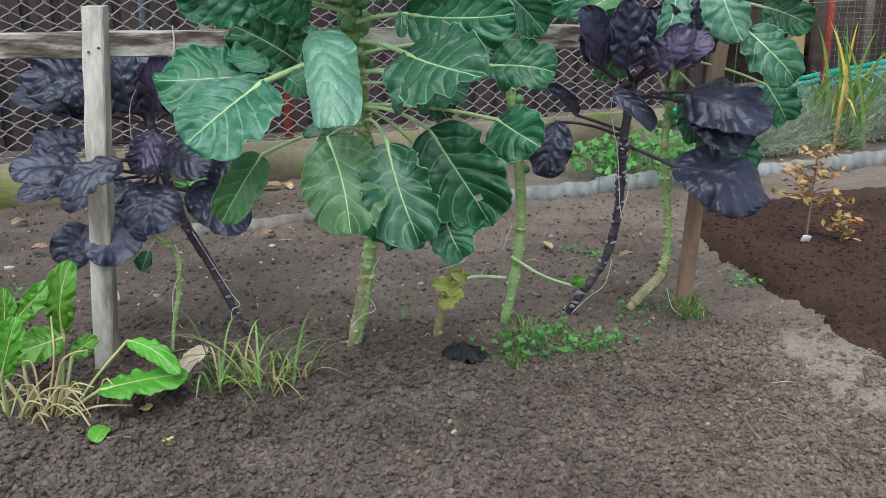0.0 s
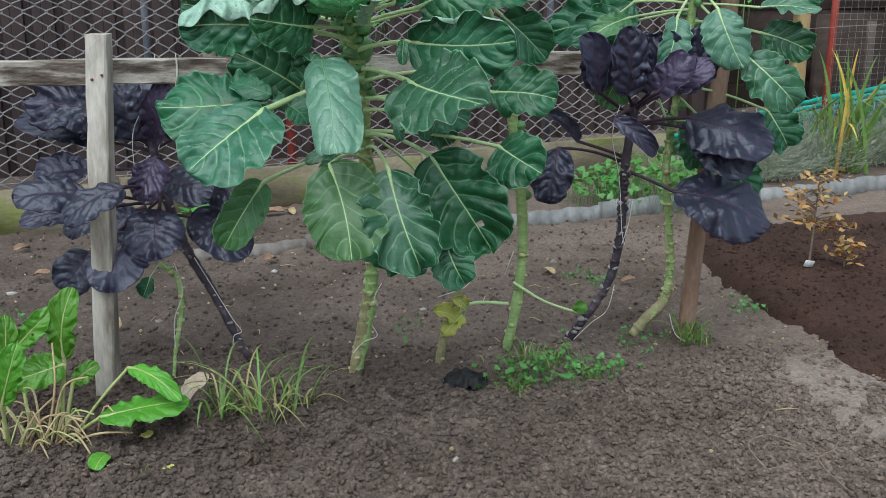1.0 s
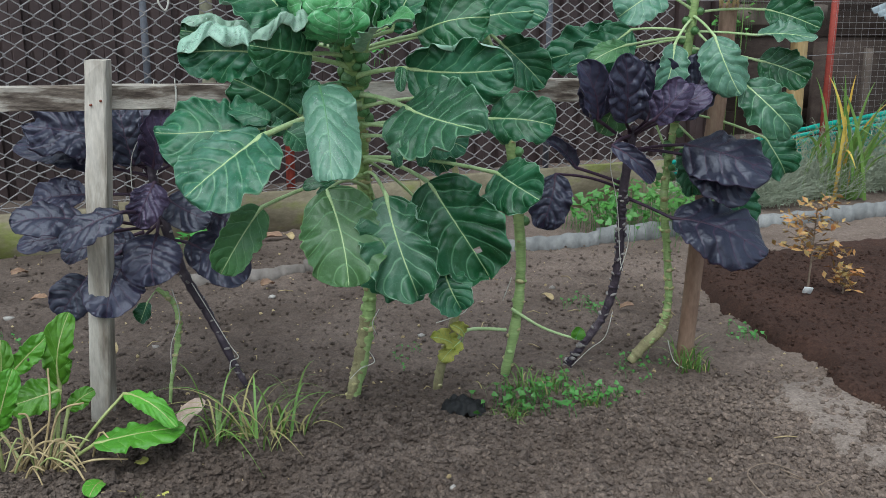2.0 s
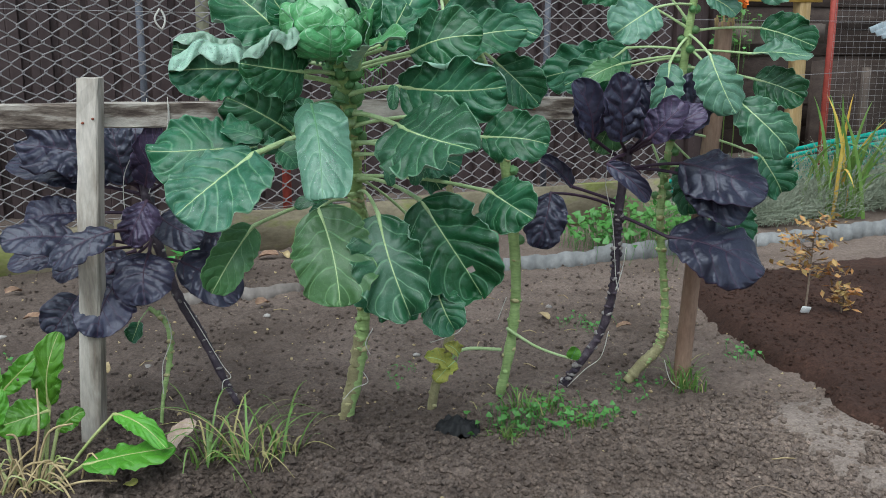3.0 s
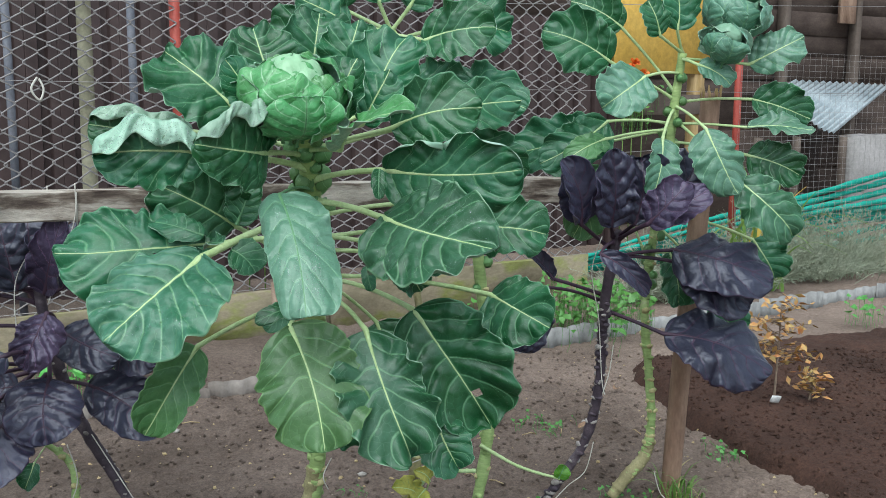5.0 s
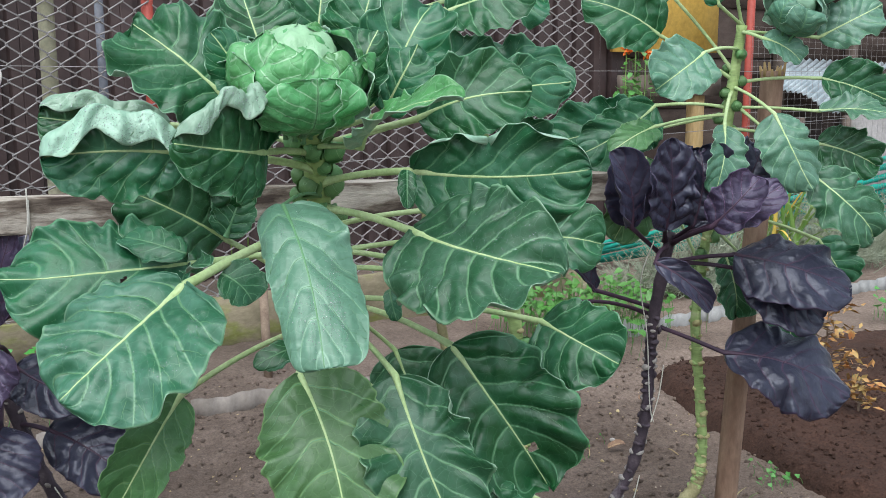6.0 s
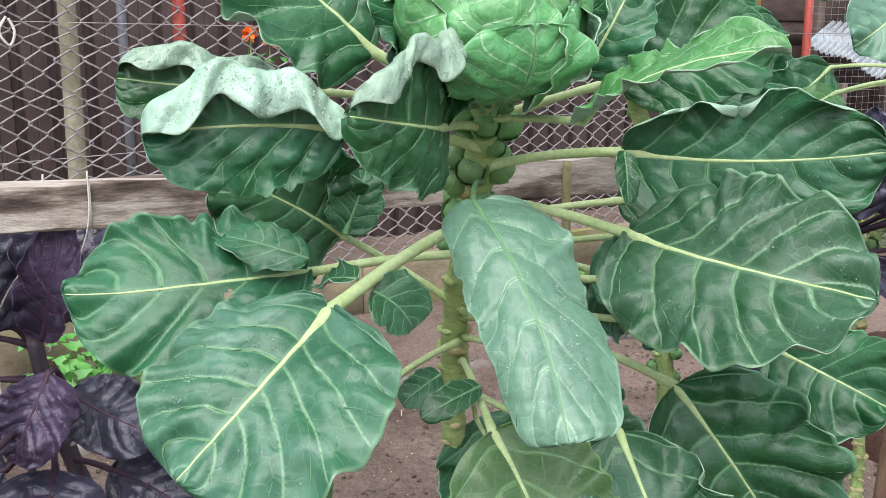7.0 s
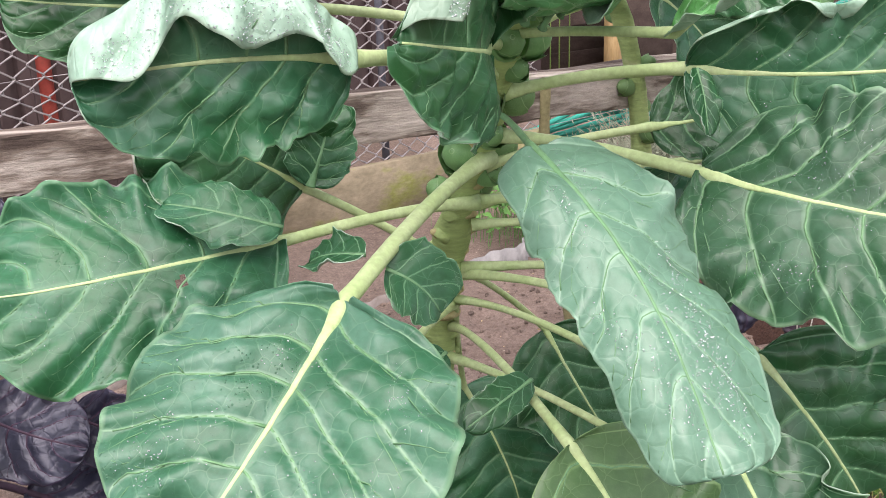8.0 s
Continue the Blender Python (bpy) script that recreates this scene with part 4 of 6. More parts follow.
# foot boards of the fence
for a, b, h in ((-3.0, -1.42, 0.17), (-1.415, -0.10, 0.185), (-0.095, 1.29, 0.20)):
    board = thing("foot_board", "weathered mossy timber board at the foot of the fence", "board", "fence boards")
    mid = on_fence((a + b) / 2, h / 2 - 0.01, -0.02)
    part("plank", Geo().box(pose(*mid, 0, 0, math.degrees(FA)), ((b - a) / math.cos(FA), 0.035, h + 0.03), 0.0015, 14, int(a * 10) + 50), M_BOARD, board)

# brown profiled sheet wall
wall = thing("wall_sheet_metal", "dark brown profiled metal sheet wall", "wall", kind="structure")
WALL = 1.42
for k in range(7):
    prof = []
    pitch = 0.155
    x = 0.0
    while x < 1.085:
        prof += [(x, 0.0), (x + 0.030, 0.0), (x + 0.040, -0.036), (x + 0.082, -0.039), (x + 0.086, -0.035), (x + 0.092, -0.039), (x + 0.145, -0.036)]
        x += pitch
    start = 2.02 / math.cos(FA) - 1.085 * (k + 1)
    v = []
    for z in (-0.05, 0.8, 1.66):
        for px, py in prof:
            p = FU * (start + px) + np.array([-FU[1], FU[0], 0]) * (py - 0.004 * (k % 2))
            v.append((p[0], p[1] + 4.93 + WALL, z - 0.10 * (k == 0)))
    n = len(prof)
    f = [(r * n + i, r * n + i + 1, (r + 1) * n + i + 1, (r + 1) * n + i) for r in range(2) for i in range(n - 1)]
    sh = part("sheet", Geo().add(v, f), M_SHEET, wall, smooth=False)
    sol = sh.modifiers.new("gauge", "SOLIDIFY")
    sol.thickness = 0.004
for x in (-1.42, -0.95, 0.62):
    part("upright", Geo().tube([on_fence(x, -0.05, 0.55), on_fence(x, 1.75, 0.55)], 0.018, 10), M_GREYTUBE, wall, "grey steel tube upright")

# shed with a yellow board, dark planked wall, low coop
shed = thing("timber_shed", "dark brown planked shed wall with uprights", "shed")
for i in range(15):
    p = on_fence(2.6, 0.09 + i * 0.2, 2.15 + 0.012 * (i % 2))
    part("plank", Geo().box(pose(*p, 0, 0, math.degrees(FA)), (10.5, 0.025, 0.206), 0.002, 16, i), M_DARKWOOD, shed)
for x in (2.2, 3.95, 4.85, 6.4):
    p = on_fence(x, 1.1, 2.06)
    part("upright", Geo().box(pose(*p, 0, 90, math.degrees(FA)), (2.4, 0.09, 0.07), 0.002, 6, 3), M_POST, shed)
p = on_fence(4.70, 1.95, 2.02)
part("hatch", Geo().box(pose(*p, 0, 0, math.degrees(FA)), (0.22, 0.03, 0.5), 0.001, 3, 3), M_ROUND, shed, "reddish brown wooden hatch")
yellow = thing("yellow_panel", "yellow painted board on a raw wooden frame", "panel")
p = on_fence(2.32, 1.66, 1.25)
part("board", Geo().box(pose(*p, 0, 0, math.degrees(FA)), (0.98, 0.03, 0.92), 0.001, 6, 3), M_YELLOW, yellow)
for x, h in ((2.62, 2.0),):
    p = on_fence(x, h / 2, 1.285)
    part("post", Geo().box(pose(*p, 0, 90, math.degrees(FA)), (h, 0.08, 0.10), 0.002, 6, 5), M_YWOOD, yellow, "raw yellowish timber post")
p = on_fence(2.36, 0.98, 1.22)
part("crossbar", Geo().box(pose(*p, 0, 0, math.degrees(FA)), (0.95, 0.03, 0.14), 0.002, 6, 6), M_POST, yellow, "grey brown timber crossbar")
coop = thing("poultry_coop", "low coop with a pale corrugated roof and plastered side", "coop")
v, n = [], 60
for r, (xa, xb, za, zb, off) in enumerate(((3.13, 3.95, 1.02, 0.77, 1.10), (4.04, 5.3, 1.18, 1.15, 1.95))):
    for i in range(n):
        k = i / (n - 1)
        v.append(on_fence(xa + (xb - xa) * k, za + (zb - za) * k + 0.012 * math.sin(i * 1.57) - (0.02 * math.sin(k * 9) if r == 0 else 0), off))
roof = part("roof", Geo().add(v, [(i, i + 1, n + i + 1, n + i) for i in range(n - 1)]), M_ROOF, coop, "dented pale corrugated metal roof")
roof.modifiers.new("gauge", "SOLIDIFY").thickness = 0.006
for x in (3.2, 3.6, 4.12):
    p = on_fence(x, 0.36, 1.18)
    part("post", Geo().box(pose(*p, 0, 90, math.degrees(FA)), (0.74, 0.05, 0.05), 0.001, 4, 2), M_POST, coop)
p = on_fence(4.62, 0.36, 1.20)
part("side_wall", Geo().box(pose(*p, 0, 0, math.degrees(FA)), (1.0, 0.12, 0.74), 0.004, 8, 2), M_PLASTER, coop)
p = on_fence(3.6, 0.36, 1.75)
part("back_wall", Geo().box(pose(*p, 0, 0, math.degrees(FA)), (1.4, 0.04, 0.8), 0.003, 8, 2), M_DARKWOOD, coop)
net = thing("garden_net", "turquoise plastic net bunched along the ground behind the fence", "net")
for i in range(9):
    g = Geo()
    rng = np.random.default_rng(200 + i)
    x = np.linspace(1.15, 4.6, 60)
    pts = [on_fence(a, 0.03 + (0.012 + 0.017 * max(a - 1.2, 0.0)) * i + 0.012 * math.sin(a * 3 + i), 0.38 + 0.05 * math.sin(i * 1.2 + a * 1.5) - 0.015 * i) for a in x]
    g.tube(pts, (0.010 + 0.004 * (x - 1.15)) * (0.8 + 0.4 * rng.random(60)), 7)
    part("fold", g, M_NET, net)

# garden edging
for k in range(10):
    edging = thing("bed_edging", "grey corrugated plastic bed edging strip", "edging", "edging strips")
    a = -0.95 + k * 0.42
    v, n = [], 34
    for z in (-0.06, (0.030 if k < 3 else 0.055) + 0.012 * math.sin(k * 2.1)):
        for i in range(n):
            x = a + i * 0.42 / (n - 1) * 1.01
            y = 4.05 + 0.42 * x + 0.008 * math.sin(i * 1.25) + 0.02 * math.sin(k * 1.7)
            v.append((x, y, z + 0.004 * math.sin(i * 0.5 + k)))
    strip = part("strip", Geo().add(v, [(i, i + 1, n + i + 1, n + i) for i in range(n - 1)]), M_EDGING_DIRTY if k < 3 else M_EDGING, edging)
    strip.modifiers.new("gauge", "SOLIDIFY").thickness = 0.006

# ---------------------------------------------------------------- stakes and rail
stake = thing("square_stake", "weathered grey square timber stake in the soil", "stake")
sq = Geo()
axis = smooth_line([(-0.846, 2.372, -0.15), (-0.812, 2.385, 0.45), (-0.785, 2.398, 0.920)], 16)
ringv = []
rng = np.random.default_rng(8)
for i, c in enumerate(axis):
    for dx, dy in ((-0.022, -0.024), (0.022, -0.025), (0.026, -0.021), (0.026, 0.02), (0.022, 0.024), (-0.022, 0.024), (-0.026, 0.02), (-0.026, -0.02)):
        ringv.append(c + np.array([dx + rng.normal(0, 0.0009), dy + rng.normal(0, 0.0009), 0]))
sq.add(ringv, [(i * 8 + k, i * 8 + (k + 1) % 8, (i + 1) * 8 + (k + 1) % 8, (i + 1) * 8 + k) for i in range(15) for k in range(8)] + [tuple(15 * 8 + k for k in range(8))])
part("post", sq, M_STAKE, stake, smooth=False)
rail = thing("support_rail", "weathered grey timber rail with peeling surface behind the stake", "rail")
ra, rb = np.array([-1.75, 2.260, 0.817]), np.array([0.66, 2.785, 0.832])
mid, ang = (ra + rb) / 2, math.degrees(math.atan2(rb[1] - ra[1], rb[0] - ra[0]))
part("bar", Geo().box(pose(*mid, 0, 0, ang), (float(np.linalg.norm(rb - ra)), 0.042, 0.060), 0.0014, 40, 9), M_RAIL, rail, smooth=False)
for x in (-0.80, -0.775):
    part("nail", Geo().tube([(x, 2.372, 0.815 + (x + 0.8) * 0.4), (x, 2.366, 0.815 + (x + 0.8) * 0.4)], 0.003, 8), M_RUST, stake, "rusty nail head")
for x in (-1.2, -0.35, 0.3):
    y = 2.260 + (x + 1.75) * 0.2178 - 0.024
    part("nail", Geo().tube([(x, y + 0.006, 0.826), (x, y, 0.826)], 0.0028, 8), M_RUST, rail, "rusty nail head")
rstake = thing("round_stake", "brown round wooden stake with a frayed top", "stake")
part("pole", Geo().tube(smooth_line([(0.760, 2.805, -0.15), (0.785, 2.80, 0.4), (0.815, 2.79, 0.85), (0.822, 2.785, 1.055)], 24), np.linspace(0.025, 0.024, 24), 14), M_ROUND, rstake)
g = Geo()
for k in range(9):
    a = k * 0.7
    p = np.array([0.822 + 0.02 * math.cos(a), 2.785 + 0.02 * math.sin(a), 1.04])
    g.tube([p, p + (0.006 * math.cos(a), 0.006 * math.sin(a), 0.018 + 0.008 * (k % 3))], [0.006, 0.002], 5)
part("splintered_top", g, M_YWOOD, rstake)
spot = thing("middle_stake", "dark thin stake behind the leaves", "stake")
part("pole", Geo().tube([(-0.30, 4.25, -0.1), (-0.31, 4.26, 0.32)], 0.016, 10), M_BARK, spot)


# ---------------------------------------------------------------- plants
# main green sprout plant
main = thing("brussels_sprout_plant", "tall green Brussels sprout plant with broad wet leaves", "sprout plant", "sprout plants")
stem(main, [(-0.203, 2.520, -0.02), (-0.160, 2.515, 0.20), (-0.147, 2.505, 0.42), (-0.158, 2.430, 0.66), (-0.157, 2.300, 0.85), (-0.165, 2.210, 0.96), (-0.172, 2.150, 1.04)], (0.015, 0.0165, 0.017, 0.018, 0.018, 0.017, 0.014), M_STEM, knobs=84, knob_mat=M_SCAR_GREEN, lo=0.16, hi=0.70, scar=0.0120, sprouts=36, slo=0.60, shi=0.97, seed=2, size=0.0150)
stem(main, [(-0.215, 2.520, -0.05), (-0.200, 2.520, 0.03), (-0.180, 2.517, 0.12), (-0.160, 2.513, 0.24)], (0.0155, 0.017, 0.0182, 0.0180), M_BALE, name="woody_foot", knobs=20, knob_mat=M_SCAR_GREEN, lo=0.1, hi=1.0, scar=0.0090, seed=3)
leaf(main, (-0.150, 2.300, 0.827), (-0.340, 2.090, 0.777), (-0.476, 1.970, 0.669), 0.229, (-0.05, -0.55, 0.83), mat=M_BLOOM, lobes=0.014, ruffle=0.45, bend=-0.05, beads=800, sag=0.05, cup=-0.08, thick=0.0075, nu=44, nv=33, peak=0.46, veins=6)
leaf(main, (-0.149, 2.334, 0.775), (-0.357, 2.300, 0.767), (-0.614, 2.270, 0.753), 0.197, (-0.15, -0.75, 0.62), lobes=0.02, ruffle=0.9, beads=450, sag=0.06, cup=-0.12, thick=0.006, nu=44, nv=33, holes=((0.35, -0.2, 0.006),))
leaf(main, (-0.153, 2.270, 0.872), (-0.208, 2.050, 0.886), (-0.166, 1.874, 0.722), 0.104, (0.1, -0.75, 0.6), beads=1300, mat=M_SKY_SHEEN, rib=M_VEIN_FINE, sag=0.09, cup=-0.22, thick=0.0030, nu=52, nv=41, peak=0.42, blunt=0.30, bend=-0.04, ruffle=0.5, lobes=0.014, quilt=0.9, blister=0.3, halves=(1.22, 0.95), fold=(0, -20), veins=5)
leaf(main, (-0.150, 2.284, 0.851), (-0.030, 2.120, 0.836), (0.119, 1.920, 0.816), 0.200, (-0.28, -0.68, 0.65), mat=M_BLOOM, beads=1000, sag=0.04, cup=0.12, thick=0.0062, nu=44, nv=33, ruffle=0.8, lobes=0.022, veins=6)
leaf(main, (-0.156, 2.256, 0.892), (-0.024, 2.160, 0.917), (0.194, 2.040, 0.926), 0.153, (-0.15, -1.0, 0.05), beads=250, sag=0.05, cup=0.2, fold=(90, 0), fold_at=(0.6, 1.0), lobes=0.02, thick=0.0056, nu=44, nv=33, veins=6)
leaf(main, (-0.149, 2.336, 0.772), (0.155, 2.360, 0.786), (0.307, 2.330, 0.776), 0.130, (-0.2, -0.8, 0.5), cup=0.1)
leaf(main, (-0.148, 2.392, 0.687), (0.167, 2.180, 0.686), (0.253, 2.080, 0.646), 0.135, (0.0, -0.95, 0.2), cup=0.15)
leaf(main, (-0.148, 2.398, 0.679), (0.017, 2.100, 0.679), (0.147, 2.080, 0.485), 0.199, (-0.3, -0.9, 0.25), cup=0.1, fold=(0, 60), thick=0.005, nu=40, nv=29, holes=((0.75, -0.1, 0.009),))
leaf(main, (-0.148, 2.417, 0.643), (-0.071, 2.020, 0.665), (0.001, 1.940, 0.467), 0.156, (0.1, -0.85, 0.45), mat=M_BLOOM, quilt=0.35, ruffle=1.5, thick=0.0045, cup=0.0, sag=0.08, fold=(50, 0), nu=40, nv=29)
leaf(main, (-0.148, 2.447, 0.561), (0.049, 2.060, 0.496), (0.090, 2.040, 0.410), 0.094, (0.0, -0.85, 0.4), cup=0.1)
leaf(main, (-0.148, 2.431, 0.605), (-0.194, 2.020, 0.674), (-0.142, 1.920, 0.496), 0.166, (0.1, -0.9, 0.35), quilt=0.35, thick=0.0045, cup=-0.1, sag=0.06, nu=40, nv=29, mat=M_PALE, ruffle=0.6)
leaf(main, (-0.148, 2.416, 0.644), (-0.114, 2.500, 0.493), (-0.049, 2.460, 0.301), 0.193, (0.0, -1.0, 0.2), cup=0.1, thick=0.004)
leaf(main, (-0.148, 2.394, 0.684), (-0.026, 2.450, 0.576), (0.055, 2.400, 0.414), 0.168, (0.0, -1.0, 0.2), cup=0.1, thick=0.004)
leaf(main, (-0.148, 2.418, 0.639), (-0.358, 2.150, 0.612), (-0.445, 2.100, 0.469), 0.097, (0.35, -0.9, 0.2), thick=0.0045, cup=0.3, mat=M_PALE, ruffle=0.6)
leaf(main, (-0.148, 2.394, 0.684), (-0.312, 2.420, 0.790), (-0.458, 2.380, 0.877), 0.194, (0.05, -1.0, 0.25), cup=0.35, fold=(0, 0), thick=0.005, nu=40, nv=29)
leaf(main, (-0.132, 2.440, 0.684), (-0.304, 2.400, 0.793), (-0.273, 2.420, 0.873), 0.073, (0.05, -1.0, 0.2), cup=0.2, stalk=False)
leaf(main, (-0.159, 2.241, 0.914), (-0.320, 2.090, 0.951), (-0.497, 2.060, 0.952), 0.126, (0.0, -1.0, -0.05), cup=0.12, fold=(0, 140), halves=(1.0, 1.55), fold_at=(0.44, 0.58), blister=1.6, wet_back=900, ruffle=0.5, lobes=0.05, thick=0.006, nu=44, nv=37, sag=0.03)
leaf(main, (-0.163, 2.218, 0.948), (-0.371, 2.300, 0.978), (-0.551, 2.280, 0.993), 0.106, (0.0, -1.0, 0.0), cup=0.15, fold=(0, 138), halves=(1.0, 1.45), fold_at=(0.46, 0.62), blister=1.5, wet_back=400, ruffle=0.5, nu=40, nv=33)
leaf(main, (-0.162, 2.225, 0.937), (-0.232, 2.080, 0.952), (-0.326, 1.945, 0.974), 0.112, (0.35, -1.0, 0.05), cup=0.10, fold=(0, 150), halves=(1.05, 2.0), fold_at=(0.60, 0.74), blister=1.5, wet_back=500, ruffle=0.5, thick=0.005, nu=44, nv=37, peak=0.24)
leaf(main, (-0.165, 2.208, 0.963), (-0.282, 2.200, 1.018), (-0.403, 2.220, 1.118), 0.179, (0.3, -0.8, 0.45), cup=0.15, thick=0.006, nu=40, nv=29)
leaf(main, (-0.165, 2.206, 0.965), (-0.248, 2.120, 1.016), (-0.292, 2.100, 1.102), 0.073, (0.3, -0.9, 0.3), cup=0.35)
leaf(main, (-0.165, 2.206, 0.965), (-0.108, 2.140, 1.007), (-0.076, 2.140, 1.110), 0.087, (-0.35, -0.9, 0.2), cup=0.3)
leaf(main, (-0.165, 2.207, 0.964), (-0.065, 2.180, 0.997), (-0.016, 2.180, 1.087), 0.087, (-0.3, -0.9, 0.3), cup=0.3)
leaf(main, (-0.166, 2.203, 0.970), (-0.043, 2.320, 1.018), (0.030, 2.360, 1.161), 0.149, (-0.3, -0.9, 0.3), cup=0.2)
leaf(main, (-0.167, 2.196, 0.978), (-0.229, 2.340, 1.070), (-0.261, 2.380, 1.173), 0.130, (0.2, -0.9, 0.3), cup=0.2)
leaf(main, (-0.167, 2.197, 0.977), (-0.151, 2.400, 1.089), (-0.135, 2.440, 1.206), 0.136, (0.0, -1.0, 0.3), cup=0.2)
leaf(main, (-0.167, 2.197, 0.977), (-0.095, 2.360, 1.087), (-0.061, 2.380, 1.183), 0.124, (-0.1, -1.0, 0.3), cup=0.2)
leaf(main, (-0.163, 2.218, 0.948), (-0.107, 2.040, 0.959), (-0.010, 1.860, 1.025), 0.076, (0.1, -0.75, 0.65), cup=0.2, mat=M_YOUNG, thick=0.0045)
leaf(main, (-0.163, 2.219, 0.947), (-0.012, 2.220, 0.987), (0.144, 2.180, 1.023), 0.130, (-0.2, -0.9, 0.3), cup=0.25)
leaf(main, (-0.162, 2.223, 0.940), (0.045, 2.320, 0.991), (0.249, 2.360, 1.033), 0.108, (-0.2, -0.9, 0.3), cup=0.3)
leaf(main, (-0.150, 2.307, 0.817), (0.012, 2.280, 0.845), (0.136, 2.280, 0.853), 0.096, (-0.1, -0.8, 0.5), cup=0.2)
leaf(main, (-0.149, 2.353, 0.746), (-0.013, 2.300, 0.746), (0.101, 2.280, 0.728), 0.107, (-0.1, -0.8, 0.5), cup=0.2)
leaf(main, (-0.149, 2.334, 0.776), (0.000, 2.330, 0.749), (0.055, 2.330, 0.663), 0.082, (-0.1, -0.9, 0.3), cup=0.2)
leaf(main, (-0.288, 2.140, 0.788), (-0.294, 2.140, 0.784), (-0.253, 2.130, 0.745), 0.068, (0.1, -0.7, 0.7), cup=0.15, stalk=False, nu=26, nv=21, thick=0.0016, quilt=0.5, ruffle=0.4, veins=4)
leaf(main, (-0.303, 2.140, 0.796), (-0.307, 2.150, 0.794), (-0.343, 2.200, 0.778), 0.041, (0.1, -0.7, 0.7), cup=0.3, stalk=False, nu=22, nv=17, thick=0.0014, quilt=0.5, veins=4)
leaf(main, (-0.352, 2.260, 0.788), (-0.353, 2.270, 0.790), (-0.449, 2.320, 0.810), 0.061, (0.0, -0.7, 0.7), cup=0.15, stalk=False, nu=26, nv=21, thick=0.0016, quilt=0.9, ruffle=0.8, veins=4)
leaf(main, (-0.036, 2.100, 0.921), (-0.041, 2.120, 0.921), (-0.044, 2.095, 0.873), 0.027, (0.1, -0.9, 0.3), cup=0.1, stalk=False, nu=18, nv=13, thick=0.002)
for at0, at1, w, f in (((0.005, 2.150, 0.780), (0.000, 2.130, 0.708), 0.034, (0.1, -0.9, 0.3)), ((-0.190, 2.100, 0.690), (-0.253, 2.080, 0.668), 0.032, (0.0, -0.8, 0.6)), ((-0.198, 2.300, 0.634), (-0.248, 2.280, 0.606), 0.040, (0.1, -0.8, 0.5)), ((-0.060, 2.190, 0.742), (-0.052, 2.170, 0.700), 0.026, (0.1, -0.9, 0.3))):
    leaf(main, at0, at0, at1, w, f, cup=0.15, stalk=False, nu=24, nv=17, thick=0.0016, quilt=0.6, ruffle=0.4, veins=4)
head(main, (-0.183, 2.098, 1.056), 0.072, M_YOUNG, count=19, lean=(0.05, -0.40))

# green plant behind it
behind = thing("brussels_sprout_plant", "green Brussels sprout plant with a thick scarred stem behind another", "sprout plant", "sprout plants")
stem(behind, [(0.215, 2.715, -0.04), (0.250, 2.705, 0.15), (0.262, 2.700, 0.35), (0.235, 2.68, 0.60), (0.18, 2.65, 0.9), (0.020, 2.620, 1.182)], (0.013, 0.015, 0.015, 0.015, 0.014, 0.012), M_STEM, knobs=30, knob_mat=M_SCAR_GREEN, lo=0.1, hi=0.7, sprouts=16, slo=0.5, shi=0.95, seed=5, size=0.012)
leaf(behind, (0.023, 2.621, 1.175), (0.083, 2.520, 1.159), (0.221, 2.460, 1.183), 0.129, (-0.1, -0.9, 0.4), cup=0.1)
leaf(behind, (0.031, 2.622, 1.163), (0.162, 2.620, 1.197), (0.281, 2.620, 1.187), 0.143, (-0.1, -0.9, 0.4), cup=0.2)
leaf(behind, (0.020, 2.620, 1.182), (-0.071, 2.580, 1.190), (-0.182, 2.560, 1.241), 0.100, (0.2, -0.9, 0.4), cup=0.2)
leaf(behind, (0.020, 2.620, 1.182), (-0.083, 2.660, 1.233), (-0.147, 2.660, 1.344), 0.117, (0.2, -0.9, 0.4), cup=0.2)
leaf(behind, (0.049, 2.625, 1.131), (0.133, 2.560, 1.050), (0.290, 2.480, 1.015), 0.126, (-0.1, -0.9, 0.4), cup=0.2)
leaf(behind, (0.049, 2.625, 1.131), (0.057, 2.580, 1.080), (0.179, 2.520, 1.063), 0.101, (-0.1, -0.9, 0.4), cup=0.2)
leaf(behind, (0.020, 2.620, 1.182), (0.057, 2.600, 1.231), (0.145, 2.600, 1.345), 0.115, (-0.1, -0.9, 0.4), cup=0.2)
leaf(behind, (0.020, 2.620, 1.182), (-0.007, 2.600, 1.242), (-0.020, 2.620, 1.368), 0.115, (0.1, -0.95, 0.3), cup=0.2)
leaf(behind, (0.056, 2.627, 1.118), (-0.096, 2.660, 1.130), (-0.251, 2.660, 1.191), 0.143, (0.1, -0.95, 0.3), cup=0.2)
leaf(behind, (0.114, 2.638, 1.015), (0.191, 2.600, 0.953), (0.300, 2.600, 0.849), 0.119, (-0.1, -0.95, 0.3), cup=0.2)
second = thing("brussels_sprout_plant", "slim pale green sprout plant with side shoot", "sprout plant", "sprout plants")
stem(second, [(0.020, 2.602, -0.04), (0.045, 2.605, 0.10), (0.085, 2.61, 0.25), (0.10, 2.63, 0.45), (0.06, 2.64, 0.7), (0.05, 2.62, 0.85)], (0.012, 0.012, 0.011, 0.010, 0.008, 0.006), M_BALE, knobs=16, knob_mat=M_SCAR_GREEN, lo=0.1, hi=0.7, seed=6)
stem(second, [(0.068, 2.610, 0.124), (0.115, 2.620, 0.168), (0.221, 2.660, 0.155)], (0.006, 0.005, 0.005), M_VEIN, name="side_shoot", seed=6)
